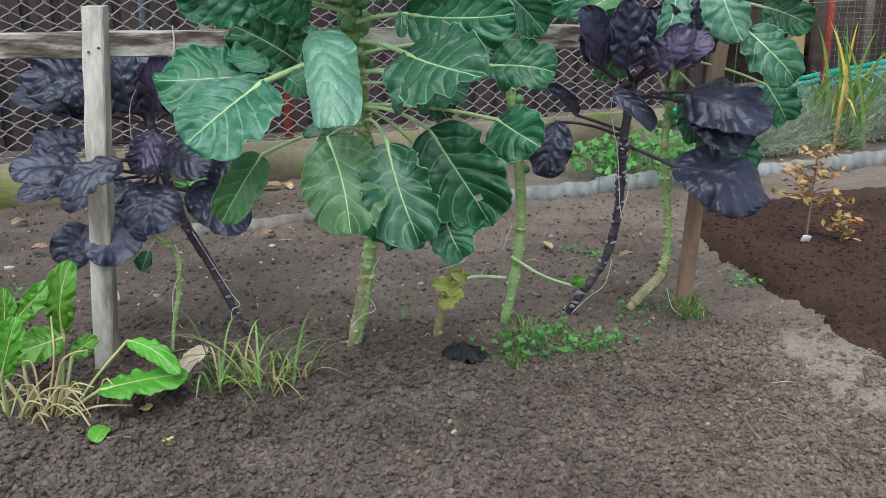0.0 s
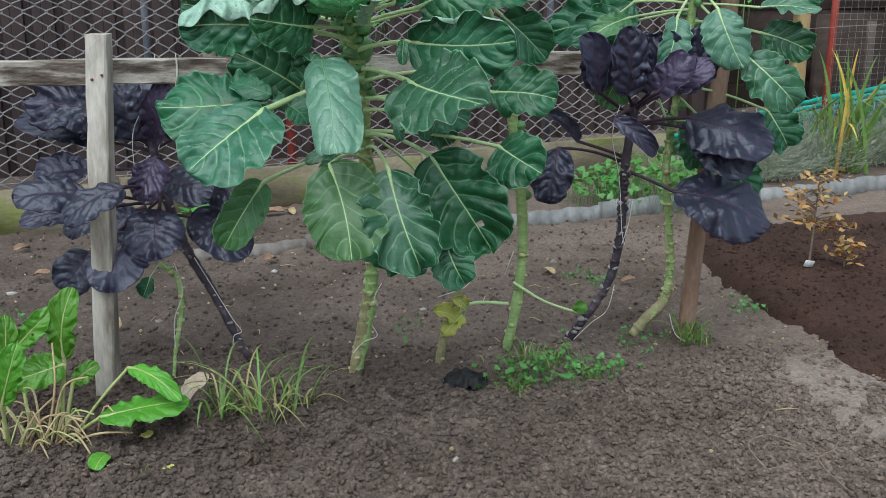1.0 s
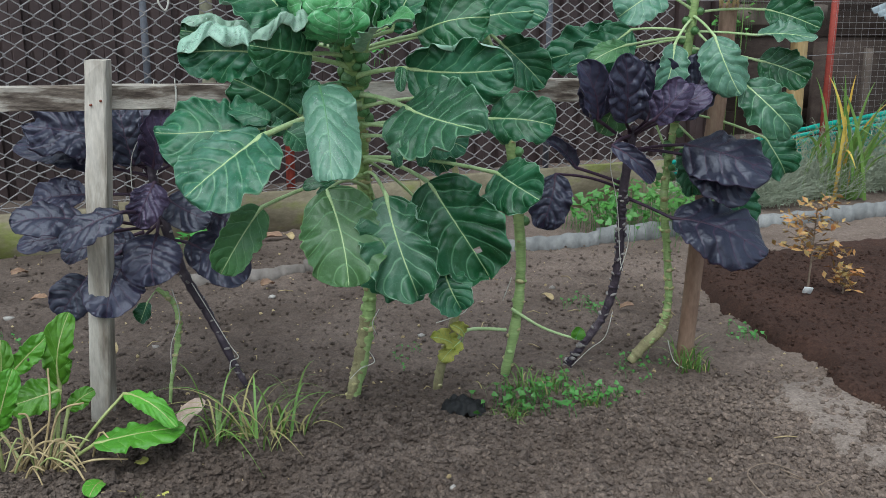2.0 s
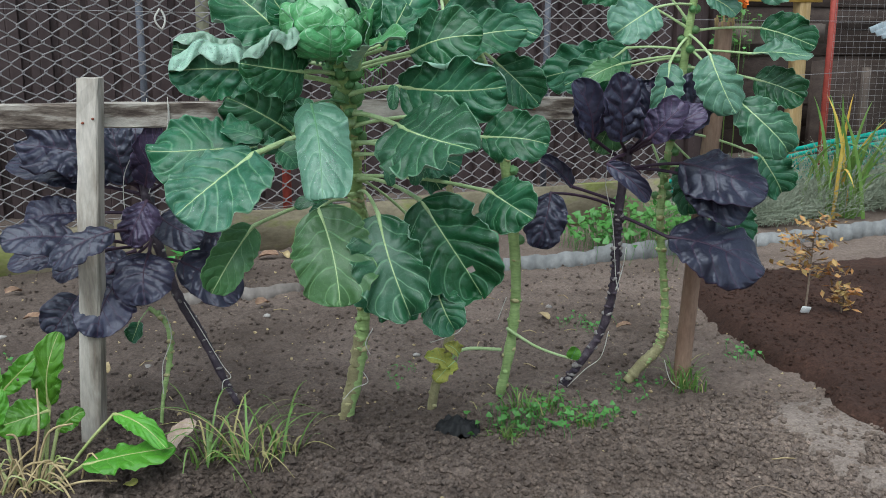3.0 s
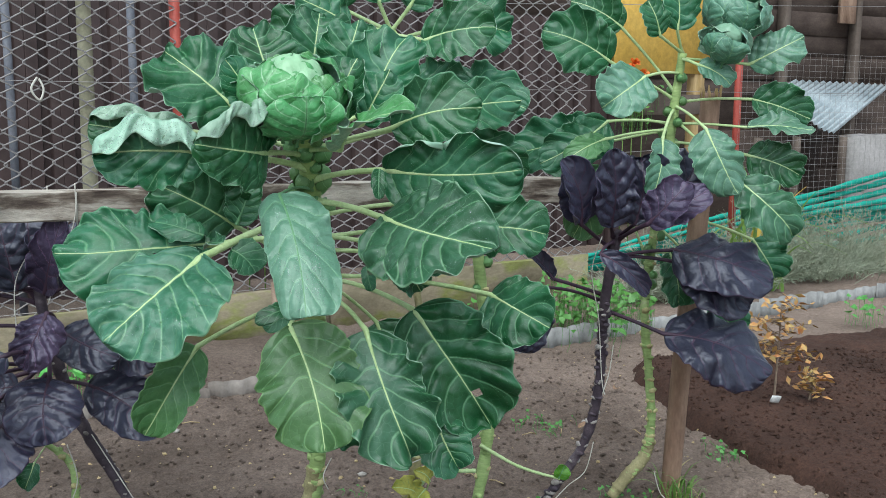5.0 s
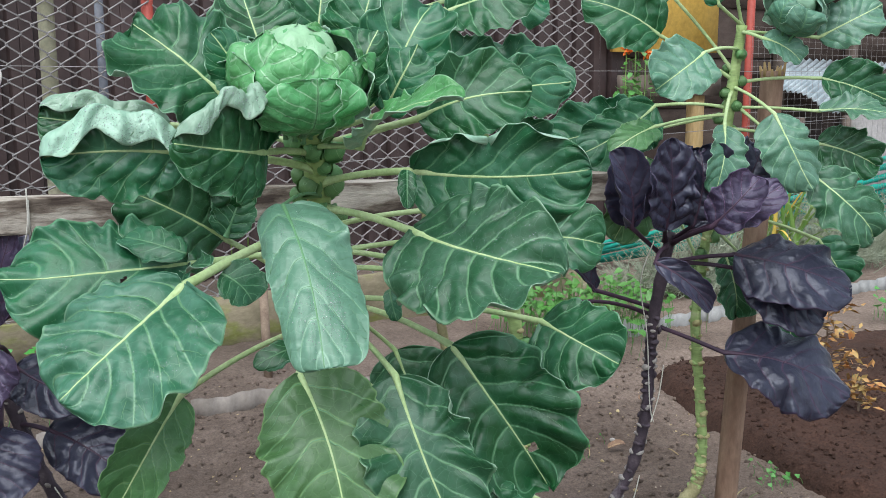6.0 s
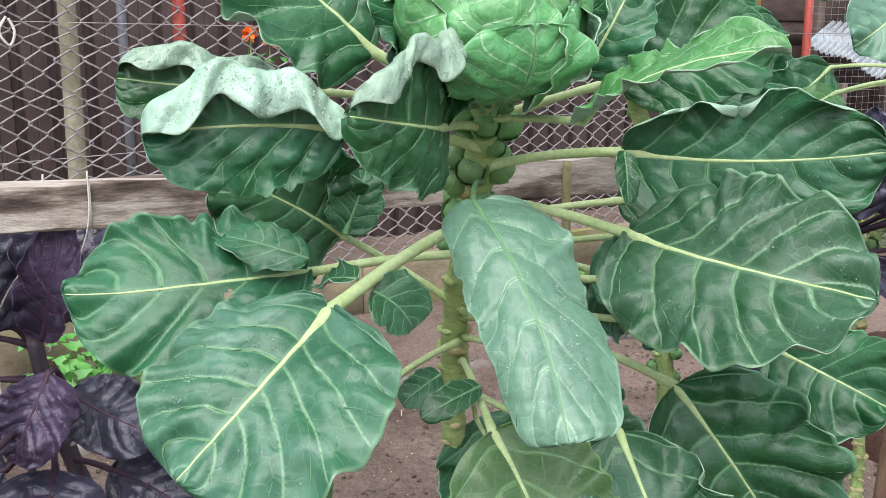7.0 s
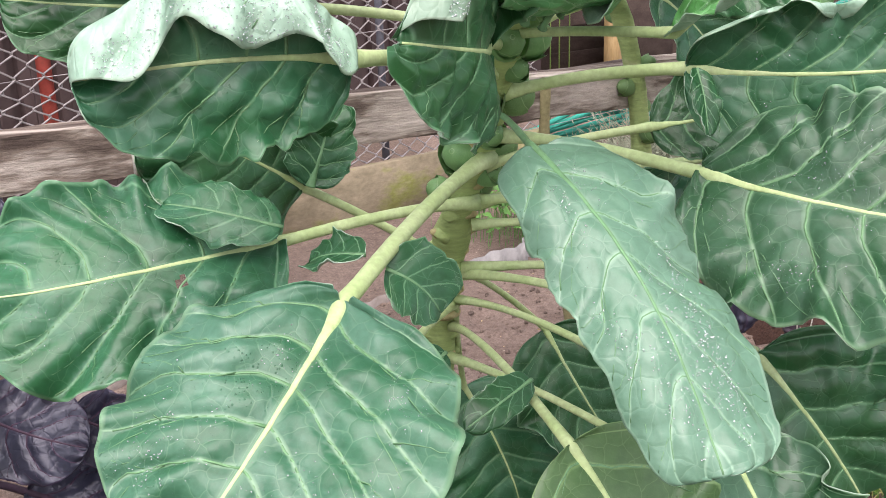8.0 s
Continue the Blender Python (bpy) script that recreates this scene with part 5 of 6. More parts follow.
stem(behind, [(0.238, 2.690, 0.208), (0.323, 2.640, 0.169), (0.415, 2.600, 0.149)], (0.005, 0.004, 0.003), M_VEIN, name="side_shoot", seed=7)
leaf(behind, (0.407, 2.600, 0.154), (0.412, 2.600, 0.151), (0.426, 2.600, 0.182), 0.041, (0.0, -0.9, 0.4), nu=14, nv=11, stalk=False, mat=M_CHARD, thick=0.002)
leaf(second, (0.087, 2.600, 0.111), (0.075, 2.580, 0.135), (0.009, 2.520, 0.180), 0.059, (0.0, -0.8, 0.6), nu=16, nv=13, mat=M_YELLOW_LEAF, thick=0.002, ruffle=2.0, lobes=0.12, cup=0.5)
leaf(second, (0.087, 2.600, 0.111), (0.091, 2.580, 0.148), (0.037, 2.540, 0.103), 0.053, (0.0, -0.8, 0.6), nu=16, nv=13, mat=M_YELLOW_LEAF, thick=0.002, ruffle=2.0, lobes=0.12, cup=0.5)
leaf(second, (0.087, 2.600, 0.111), (0.102, 2.580, 0.168), (0.067, 2.550, 0.207), 0.040, (0.0, -0.8, 0.6), nu=16, nv=13, mat=M_YELLOW_LEAF, thick=0.002, ruffle=2.0, lobes=0.12, cup=0.5)

# green plant by the round stake
right = thing("brussels_sprout_plant", "green Brussels sprout plant with bent stem tied near a round stake", "sprout plant", "sprout plants")
stem(right, [(0.611, 2.800, 0.018), (0.641, 2.800, 0.057), (0.693, 2.810, 0.108), (0.711, 2.810, 0.204), (0.698, 2.810, 0.346), (0.678, 2.800, 0.511), (0.687, 2.790, 0.671), (0.704, 2.760, 0.879), (0.716, 2.750, 1.022), (0.731, 2.750, 1.148)], (0.013, 0.014, 0.012, 0.011, 0.011, 0.011, 0.012, 0.013, 0.012, 0.010), M_STEM, scar=0.0085, knobs=96, knob_mat=M_SCAR_GREEN, lo=0.14, hi=0.8, sprouts=22, slo=0.6, shi=0.97, seed=9, size=0.0125)
stem(right, [(0.607, 2.800, 0.010), (0.641, 2.800, 0.057), (0.693, 2.810, 0.108), (0.710, 2.810, 0.156)], (0.015, 0.0165, 0.0155, 0.0135), M_BALE, name="woody_foot", seed=3)
leaf(right, (0.725, 2.750, 1.099), (0.594, 2.620, 1.089), (0.484, 2.580, 1.022), 0.126, (-0.2, -0.9, 0.3), cup=0.1, mat=M_GREY, thick=0.0038)
leaf(right, (0.718, 2.750, 1.036), (0.540, 2.720, 1.127), (0.380, 2.720, 1.195), 0.151, (0.1, -0.95, 0.2), cup=0.3, thick=0.0038)
leaf(right, (0.719, 2.750, 1.050), (0.580, 2.760, 1.208), (0.461, 2.780, 1.268), 0.105, (0.1, -0.95, 0.2), cup=0.3, thick=0.0038)
leaf(right, (0.715, 2.750, 1.015), (0.642, 2.620, 0.950), (0.608, 2.580, 0.819), 0.083, (0.2, -0.9, 0.3), cup=0.35, mat=M_GREY, thick=0.0038)
leaf(right, (0.716, 2.750, 1.023), (0.745, 2.620, 0.972), (0.808, 2.580, 0.827), 0.122, (-0.1, -0.9, 0.4), cup=-0.2, mat=M_GREY, thick=0.0038)
leaf(right, (0.714, 2.752, 0.994), (0.832, 2.620, 0.850), (0.963, 2.580, 0.725), 0.132, (-0.1, -0.85, 0.5), cup=-0.1, mat=M_BLOOM, thick=0.0038)
leaf(right, (0.717, 2.750, 1.029), (0.910, 2.740, 1.039), (1.045, 2.720, 0.992), 0.107, (0.0, -0.95, 0.2), cup=0.25, thick=0.0038)
leaf(right, (0.712, 2.753, 0.980), (0.875, 2.680, 0.973), (1.007, 2.620, 0.964), 0.076, (0.0, -0.5, 0.85), cup=0.2, mat=M_GREY, thick=0.0038)
leaf(right, (0.709, 2.756, 0.936), (0.895, 2.720, 0.905), (1.020, 2.700, 0.858), 0.114, (0.0, -0.95, 0.2), cup=0.2, thick=0.0038)
leaf(right, (0.729, 2.750, 1.135), (0.897, 2.740, 1.123), (1.020, 2.720, 1.187), 0.106, (-0.2, -0.9, 0.4), cup=0.2, mat=M_GREY, thick=0.0038)
leaf(right, (0.712, 2.753, 0.979), (0.553, 2.760, 0.985), (0.390, 2.760, 0.884), 0.128, (0.1, -0.9, 0.4), cup=0.25, thick=0.0038)
leaf(right, (0.711, 2.754, 0.964), (0.566, 2.800, 0.933), (0.341, 2.850, 0.899), 0.146, (0.1, -0.9, 0.4), cup=0.2, thick=0.0038)
leaf(right, (0.711, 2.754, 0.965), (0.532, 2.700, 0.945), (0.426, 2.660, 0.898), 0.069, (0.1, -0.8, 0.6), cup=0.2, mat=M_PALE, thick=0.0038)
leaf(right, (0.692, 2.782, 0.729), (0.865, 2.780, 0.552), (0.896, 2.780, 0.429), 0.127, (0.0, -0.95, 0.2), cup=0.2, thick=0.0038)
leaf(right, (0.694, 2.777, 0.759), (0.949, 2.780, 0.687), (1.018, 2.780, 0.582), 0.119, (0.0, -0.95, 0.2), cup=0.2, thick=0.0038)
leaf(right, (0.686, 2.791, 0.654), (0.723, 2.760, 0.661), (0.746, 2.740, 0.531), 0.102, (0.0, -0.95, 0.2), cup=0.2, thick=0.0038)
leaf(right, (0.684, 2.793, 0.624), (0.564, 2.840, 0.872), (0.490, 2.820, 0.696), 0.118, (0.0, -0.95, 0.2), cup=0.2, mat=M_PALE, thick=0.0038)
leaf(right, (0.731, 2.750, 1.148), (0.655, 2.700, 1.186), (0.623, 2.700, 1.265), 0.082, (0.1, -0.95, 0.2), cup=0.2, thick=0.0038)
leaf(right, (0.731, 2.750, 1.148), (0.704, 2.720, 1.201), (0.690, 2.740, 1.324), 0.111, (0.1, -0.95, 0.2), cup=0.2, thick=0.0038)
leaf(right, (0.729, 2.750, 1.135), (0.744, 2.680, 1.119), (0.817, 2.660, 1.073), 0.062, (0.0, -0.9, 0.4), cup=0.2, mat=M_GREY, thick=0.0038)
head(right, (0.862, 2.740, 1.250), 0.062, M_GREY, count=12, seed=7, lean=(0.1, -0.3))
head(right, (0.800, 2.660, 1.176), 0.047, M_GREY, count=9, seed=8, lean=(0.1, -0.4))

# purple plant by the round stake
purple = thing("purple_sprout_plant", "dark purple Brussels sprout plant with glossy wet leaves", "sprout plant", "purple sprout plants")
stem(purple, [(0.406, 2.780, -0.008), (0.441, 2.770, 0.051), (0.515, 2.750, 0.182), (0.542, 2.730, 0.325), (0.544, 2.720, 0.448), (0.541, 2.700, 0.541), (0.549, 2.680, 0.646), (0.558, 2.660, 0.734)], (0.011, 0.012, 0.012, 0.012, 0.012, 0.013, 0.012, 0.010), M_PURPLE_STEM, scar=0.0095, knobs=84, knob_mat=M_SCAR, lo=0.03, hi=0.75, seed=12)
leaf(purple, (0.547, 2.720, 0.529), (0.665, 2.620, 0.489), (0.905, 2.560, 0.400), 0.194, (-0.1, -0.6, 0.8), mat=M_PURPLE, rib=M_PURPLE_VEIN, lobes=0.012, ruffle=0.4, quilt=0.8, cup=-0.2, thick=0.005, nu=40, nv=29)
leaf(purple, (0.572, 2.700, 0.664), (0.696, 2.660, 0.684), (0.906, 2.580, 0.621), 0.194, (-0.05, -0.6, 0.8), mat=M_PURPLE, rib=M_PURPLE_VEIN, lobes=0.012, ruffle=0.4, quilt=0.8, cup=-0.25, thick=0.005, nu=40, nv=29)
leaf(purple, (0.572, 2.700, 0.664), (0.727, 2.660, 0.649), (0.868, 2.600, 0.560), 0.153, (-0.05, -0.8, 0.5), mat=M_PURPLE, rib=M_PURPLE_VEIN, lobes=0.018, quilt=0.9, ruffle=0.6, cup=-0.2)
leaf(purple, (0.544, 2.680, 0.688), (0.444, 2.580, 0.761), (0.386, 2.540, 0.909), 0.111, (0.3, -0.9, 0.2), mat=M_PURPLE, rib=M_PURPLE_VEIN, lobes=0.018, quilt=0.9, ruffle=0.6, cup=0.7)
leaf(purple, (0.544, 2.680, 0.688), (0.445, 2.600, 0.762), (0.444, 2.600, 0.903), 0.087, (-0.5, -0.8, 0.3), mat=M_PURPLE, rib=M_PURPLE_VEIN, lobes=0.018, quilt=0.9, ruffle=0.6, cup=0.5)
leaf(purple, (0.545, 2.660, 0.719), (0.520, 2.600, 0.755), (0.503, 2.560, 0.930), 0.106, (0.1, -0.95, 0.1), mat=M_PURPLE, rib=M_PURPLE_VEIN, lobes=0.03, cup=0.2, quilt=2.0)
leaf(purple, (0.559, 2.660, 0.720), (0.576, 2.600, 0.756), (0.595, 2.620, 0.909), 0.149, (0.0, -0.95, 0.2), mat=M_PURPLE, rib=M_PURPLE_VEIN, lobes=0.03, cup=0.3, quilt=2.0)
leaf(purple, (0.572, 2.680, 0.717), (0.664, 2.660, 0.762), (0.756, 2.680, 0.907), 0.132, (-0.1, -0.95, 0.2), mat=M_PURPLE, rib=M_PURPLE_VEIN, lobes=0.03, cup=0.3, quilt=1.5)
leaf(purple, (0.559, 2.660, 0.712), (0.598, 2.540, 0.770), (0.716, 2.520, 0.839), 0.092, (-0.2, -0.8, 0.6), quilt=0.9, ruffle=0.8, cup=0.3, mat=M_PURPLE_RED, rib=M_PURPLE_VEIN, lobes=0.03)
leaf(purple, (0.559, 2.660, 0.712), (0.579, 2.520, 0.766), (0.661, 2.500, 0.860), 0.097, (-0.1, -0.8, 0.6), quilt=0.9, ruffle=0.8, cup=0.35, mat=M_PURPLE_RED, rib=M_PURPLE_VEIN, lobes=0.03)
leaf(purple, (0.540, 2.640, 0.709), (0.480, 2.540, 0.697), (0.584, 2.520, 0.607), 0.059, (-0.2, -0.85, 0.5), mat=M_PURPLE, rib=M_PURPLE_VEIN, lobes=0.018, quilt=0.9, ruffle=0.6, cup=0.5)
leaf(purple, (0.538, 2.720, 0.551), (0.344, 2.620, 0.608), (0.306, 2.580, 0.469), 0.108, (-0.1, -0.9, 0.4), mat=M_PURPLE, rib=M_PURPLE_VEIN, lobes=0.03, cup=-0.1, quilt=1.6)
leaf(purple, (0.545, 2.720, 0.566), (0.404, 2.680, 0.618), (0.321, 2.660, 0.698), 0.055, (0.1, -0.8, 0.6), mat=M_PURPLE, rib=M_PURPLE_VEIN, lobes=0.018, quilt=0.9, ruffle=0.6, cup=0.7)

# purple plant by the square stake
violet = thing("purple_sprout_plant", "dark purple Brussels sprout plant leaning behind a square stake", "sprout plant", "purple sprout plants")
stem(violet, [(-0.488, 2.580, -0.020), (-0.520, 2.580, 0.040), (-0.555, 2.580, 0.116), (-0.605, 2.590, 0.220), (-0.663, 2.600, 0.322), (-0.709, 2.620, 0.437), (-0.738, 2.630, 0.552), (-0.753, 2.640, 0.642)], (0.006, 0.008, 0.011, 0.012, 0.013, 0.014, 0.013, 0.010), M_PURPLE_STEM, scar=0.006, knobs=44, knob_mat=M_SCAR, lo=0.15, hi=0.8, seed=13)
leaf(violet, (-0.763, 2.620, 0.457), (-0.833, 2.340, 0.537), (-0.983, 2.280, 0.543), 0.109, (0.0, -0.55, 0.83), mat=M_PURPLE, rib=M_PURPLE_VEIN, lobes=0.018, quilt=0.9, ruffle=0.6, cup=-0.1)
leaf(violet, (-0.763, 2.620, 0.457), (-0.863, 2.420, 0.476), (-1.019, 2.380, 0.463), 0.078, (0.0, -0.7, 0.7), mat=M_PURPLE, rib=M_PURPLE_VEIN, lobes=0.018, quilt=0.9, ruffle=0.6, cup=0.1)
leaf(violet, (-0.766, 2.600, 0.480), (-0.721, 2.300, 0.567), (-0.852, 2.240, 0.494), 0.094, (0.1, -0.55, 0.8), mat=M_PURPLE, rib=M_PURPLE_VEIN, lobes=0.018, quilt=0.9, ruffle=0.6, cup=-0.3)
leaf(violet, (-0.712, 2.620, 0.546), (-0.688, 2.460, 0.610), (-0.731, 2.420, 0.508), 0.103, (0.0, -0.7, 0.7), cup=-0.2, mat=M_PURPLE_RED, quilt=1.6, rib=M_PURPLE_VEIN, lobes=0.03)
leaf(violet, (-0.740, 2.620, 0.437), (-0.760, 2.440, 0.415), (-0.797, 2.340, 0.289), 0.150, (0.05, -0.85, 0.5), mat=M_PURPLE, rib=M_PURPLE_VEIN, lobes=0.018, quilt=0.9, ruffle=0.6, cup=-0.05)
leaf(violet, (-0.734, 2.620, 0.476), (-0.691, 2.460, 0.474), (-0.682, 2.380, 0.362), 0.151, (0.05, -0.85, 0.5), mat=M_PURPLE, rib=M_PURPLE_VEIN, lobes=0.018, quilt=0.9, ruffle=0.6, cup=-0.05)
leaf(violet, (-0.783, 2.640, 0.424), (-0.888, 2.480, 0.352), (-0.955, 2.440, 0.256), 0.111, (0.1, -0.9, 0.35), mat=M_PURPLE, rib=M_PURPLE_VEIN, lobes=0.018, quilt=0.9, ruffle=0.6, cup=0.0)
leaf(violet, (-0.707, 2.620, 0.421), (-0.632, 2.540, 0.433), (-0.479, 2.480, 0.341), 0.127, (0.0, -0.8, 0.6), mat=M_PURPLE, rib=M_PURPLE_VEIN, lobes=0.018, quilt=0.9, ruffle=0.6, cup=0.05)
leaf(violet, (-0.714, 2.620, 0.523), (-0.678, 2.540, 0.551), (-0.557, 2.480, 0.507), 0.110, (0.0, -0.85, 0.4), mat=M_PURPLE, rib=M_PURPLE_VEIN, lobes=0.018, quilt=0.9, ruffle=0.6, cup=0.0)
leaf(violet, (-0.716, 2.620, 0.507), (-0.578, 2.560, 0.513), (-0.485, 2.500, 0.488), 0.089, (0.0, -0.9, 0.4), mat=M_PURPLE, rib=M_PURPLE_VEIN, lobes=0.018, quilt=0.9, ruffle=0.6, cup=0.0)
leaf(violet, (-0.765, 2.640, 0.542), (-0.927, 2.620, 0.546), (-1.066, 2.600, 0.529), 0.099, (0.0, -0.7, 0.7), mat=M_PURPLE, rib=M_PURPLE_VEIN, lobes=0.018, quilt=0.9, ruffle=0.6, cup=0.4)
leaf(violet, (-0.756, 2.640, 0.604), (-0.836, 2.620, 0.690), (-1.078, 2.660, 0.722), 0.159, (0.1, -0.9, 0.4), mat=M_PURPLE, rib=M_PURPLE_VEIN, lobes=0.03, quilt=1.8, ruffle=1.4, blister=0.6, cup=0.35, peak=0.6)
leaf(violet, (-0.757, 2.640, 0.596), (-0.894, 2.680, 0.613), (-1.154, 2.740, 0.665), 0.094, (0.1, -0.9, 0.4), mat=M_PURPLE, rib=M_PURPLE_VEIN, lobes=0.018, quilt=0.9, ruffle=0.6, cup=0.4)
leaf(violet, (-0.756, 2.640, 0.612), (-0.831, 2.660, 0.639), (-0.967, 2.720, 0.799), 0.184, (0.1, -0.9, 0.3), mat=M_PURPLE, rib=M_PURPLE_VEIN, lobes=0.03, quilt=1.6, ruffle=1.2, blister=0.6, cup=0.4, peak=0.6)
leaf(violet, (-0.754, 2.640, 0.627), (-0.782, 2.600, 0.633), (-0.825, 2.640, 0.795), 0.120, (0.1, -0.9, 0.2), mat=M_PURPLE, rib=M_PURPLE_VEIN, lobes=0.03, quilt=1.5, ruffle=1.0, cup=0.5)
leaf(violet, (-0.754, 2.640, 0.627), (-0.770, 2.660, 0.639), (-0.783, 2.700, 0.801), 0.138, (0.0, -0.95, 0.2), mat=M_PURPLE, rib=M_PURPLE_VEIN, lobes=0.018, quilt=0.9, ruffle=0.6, cup=0.3)
leaf(violet, (-0.742, 2.620, 0.630), (-0.706, 2.520, 0.639), (-0.658, 2.500, 0.799), 0.086, (-0.1, -0.9, 0.2), quilt=0.9, ruffle=0.8, cup=0.5, mat=M_PURPLE_RED, rib=M_PURPLE_VEIN, lobes=0.03)
leaf(violet, (-0.757, 2.660, 0.593), (-0.708, 2.680, 0.621), (-0.661, 2.720, 0.754), 0.124, (-0.1, -0.9, 0.2), mat=M_PURPLE, rib=M_PURPLE_VEIN, lobes=0.018, quilt=0.9, ruffle=0.6, cup=0.3)
leaf(violet, (-0.781, 2.640, 0.440), (-0.888, 2.600, 0.409), (-1.000, 2.600, 0.372), 0.077, (0.0, -0.8, 0.5), mat=M_PURPLE, rib=M_PURPLE_VEIN, lobes=0.018, quilt=0.9, ruffle=0.6, cup=0.2)
leaf(violet, (-0.738, 2.660, 0.467), (-0.794, 2.600, 0.418), (-0.888, 2.600, 0.401), 0.092, (0.0, -0.8, 0.5), mat=M_PURPLE, rib=M_PURPLE_VEIN, lobes=0.018, quilt=0.9, ruffle=0.6, cup=0.2)
thin = thing("thin_sprout_stem", "thin bare green sprout stem tied with twine", "sprout plant", "sprout plants")
stem(thin, [(-0.690, 2.460, -0.021), (-0.685, 2.480, 0.070), (-0.665, 2.500, 0.192), (-0.674, 2.520, 0.266), (-0.725, 2.540, 0.307)], (0.004, 0.005, 0.008, 0.008, 0.006), M_STEM, knobs=14, knob_mat=M_SCAR_GREEN, lo=0.3, hi=0.95, seed=14)
leaf(thin, (-0.725, 2.540, 0.307), (-0.749, 2.520, 0.273), (-0.766, 2.500, 0.224), 0.049, (0.0, -0.9, 0.3), nu=16, nv=13, thick=0.002)

# sorrel
sorrel = thing("sorrel_plant", "clump of bright green sorrel with yellowing stalks on soil", "sorrel")
leaf(sorrel, (-0.855, 2.100, -0.006), (-0.869, 2.200, 0.165), (-0.838, 2.220, 0.342), 0.073, (0.1, -0.95, 0.2), mat=M_CHARD, rib=M_CHARD_STALK, ruffle=1.5, quilt=1.3, cup=0.25)
leaf(sorrel, (-0.928, 2.120, -0.012), (-1.004, 2.260, 0.178), (-0.915, 2.280, 0.267), 0.058, (0.2, -0.9, 0.4), mat=M_CHARD, rib=M_CHARD_STALK, ruffle=1.5, quilt=1.3, cup=0.1, holes=((0.4, 0.3, 0.004),))
leaf(sorrel, (-0.879, 2.100, -0.006), (-0.853, 2.160, 0.170), (-0.950, 2.100, 0.152), 0.090, (0.1, -0.8, 0.6), mat=M_CHARD, rib=M_CHARD_STALK, ruffle=1.5, quilt=1.3, cup=-0.1)
leaf(sorrel, (-0.978, 2.080, -0.007), (-0.973, 2.100, 0.156), (-0.950, 2.100, 0.315), 0.058, (0.2, -0.95, 0.2), mat=M_CHARD, rib=M_CHARD_STALK, ruffle=1.5, quilt=1.3, cup=0.2)
leaf(sorrel, (-0.950, 2.050, 0.001), (-0.934, 2.000, 0.138), (-0.883, 2.000, 0.285), 0.062, (0.2, -0.95, 0.2), mat=M_CHARD, rib=M_CHARD_STALK, ruffle=1.5, quilt=1.3, cup=0.2)
leaf(sorrel, (-0.830, 2.080, 0.008), (-0.743, 2.060, 0.080), (-0.545, 2.100, 0.105), 0.102, (0.0, -0.35, 0.94), mat=M_CHARD, rib=M_CHARD_STALK, ruffle=0.7, quilt=0.8, cup=-0.05, sag=0.02)
leaf(sorrel, (-0.832, 2.100, -0.002), (-0.701, 2.160, 0.162), (-0.554, 2.060, 0.123), 0.050, (0.3, -0.7, 0.7), mat=M_CHARD, rib=M_CHARD_STALK, ruffle=1.5, quilt=1.3, cup=-0.25, sag=0.1)
leaf(sorrel, (-0.855, 2.120, -0.016), (-0.862, 2.220, 0.095), (-0.803, 2.240, 0.138), 0.047, (0.0, -0.9, 0.4), mat=M_CHARD, rib=M_CHARD_STALK, ruffle=1.5, quilt=1.3, cup=0.1)
leaf(sorrel, (-0.920, 2.100, -0.009), (-1.021, 2.140, 0.117), (-1.075, 2.140, 0.259), 0.079, (0.2, -0.9, 0.4), mat=M_CHARD, rib=M_CHARD_STALK, ruffle=1.5, quilt=1.3, cup=0.1)
part("old_stalk", Geo().tube(smooth_line([(-0.857, 2.080, 0.001), (-0.836, 2.080, 0.073), (-0.761, 2.020, 0.088)], 12), np.linspace(0.0034, 0.0022, 12), 6), M_STRAW, sorrel, "yellowed dry stalk")
part("old_stalk", Geo().tube(smooth_line([(-0.856, 2.060, 0.004), (-0.789, 2.020, 0.060), (-0.740, 1.980, 0.031)], 12), np.linspace(0.0034, 0.0022, 12), 6), M_STRAW, sorrel, "yellowed dry stalk")
part("old_stalk", Geo().tube(smooth_line([(-0.902, 2.060, 0.004), (-0.896, 2.000, 0.013), (-0.888, 1.950, -0.024)], 12), np.linspace(0.0034, 0.0022, 12), 6), M_STRAW, sorrel, "yellowed dry stalk")
part("old_stalk", Geo().tube(smooth_line([(-0.862, 2.060, 0.011), (-0.837, 2.100, 0.135), (-0.775, 2.100, 0.164)], 12), np.linspace(0.0034, 0.0022, 12), 6), M_STRAW, sorrel, "yellowed dry stalk")
part("old_stalk", Geo().tube(smooth_line([(-0.881, 2.060, 0.011), (-0.895, 2.080, 0.130), (-0.919, 2.080, 0.144)], 12), np.linspace(0.0034, 0.0022, 12), 6), M_STRAW, sorrel, "yellowed dry stalk")
part("old_stalk", Geo().tube(smooth_line([(-0.914, 2.060, 0.011), (-0.866, 2.060, 0.082), (-0.792, 2.100, 0.064)], 12), np.linspace(0.0034, 0.0022, 12), 6), M_STRAW, sorrel, "yellowed dry stalk")
part("old_stalk", Geo().tube(smooth_line([(-0.843, 2.060, 0.004), (-0.746, 2.040, 0.050), (-0.669, 2.060, 0.044)], 12), np.linspace(0.0034, 0.0022, 12), 6), M_STRAW, sorrel, "yellowed dry stalk")
part("old_stalk", Geo().tube(smooth_line([(-0.852, 2.050, 0.009), (-0.865, 2.000, -0.001), (-0.865, 1.980, -0.012)], 12), np.linspace(0.0034, 0.0022, 12), 6), M_STRAW, sorrel, "yellowed dry stalk")
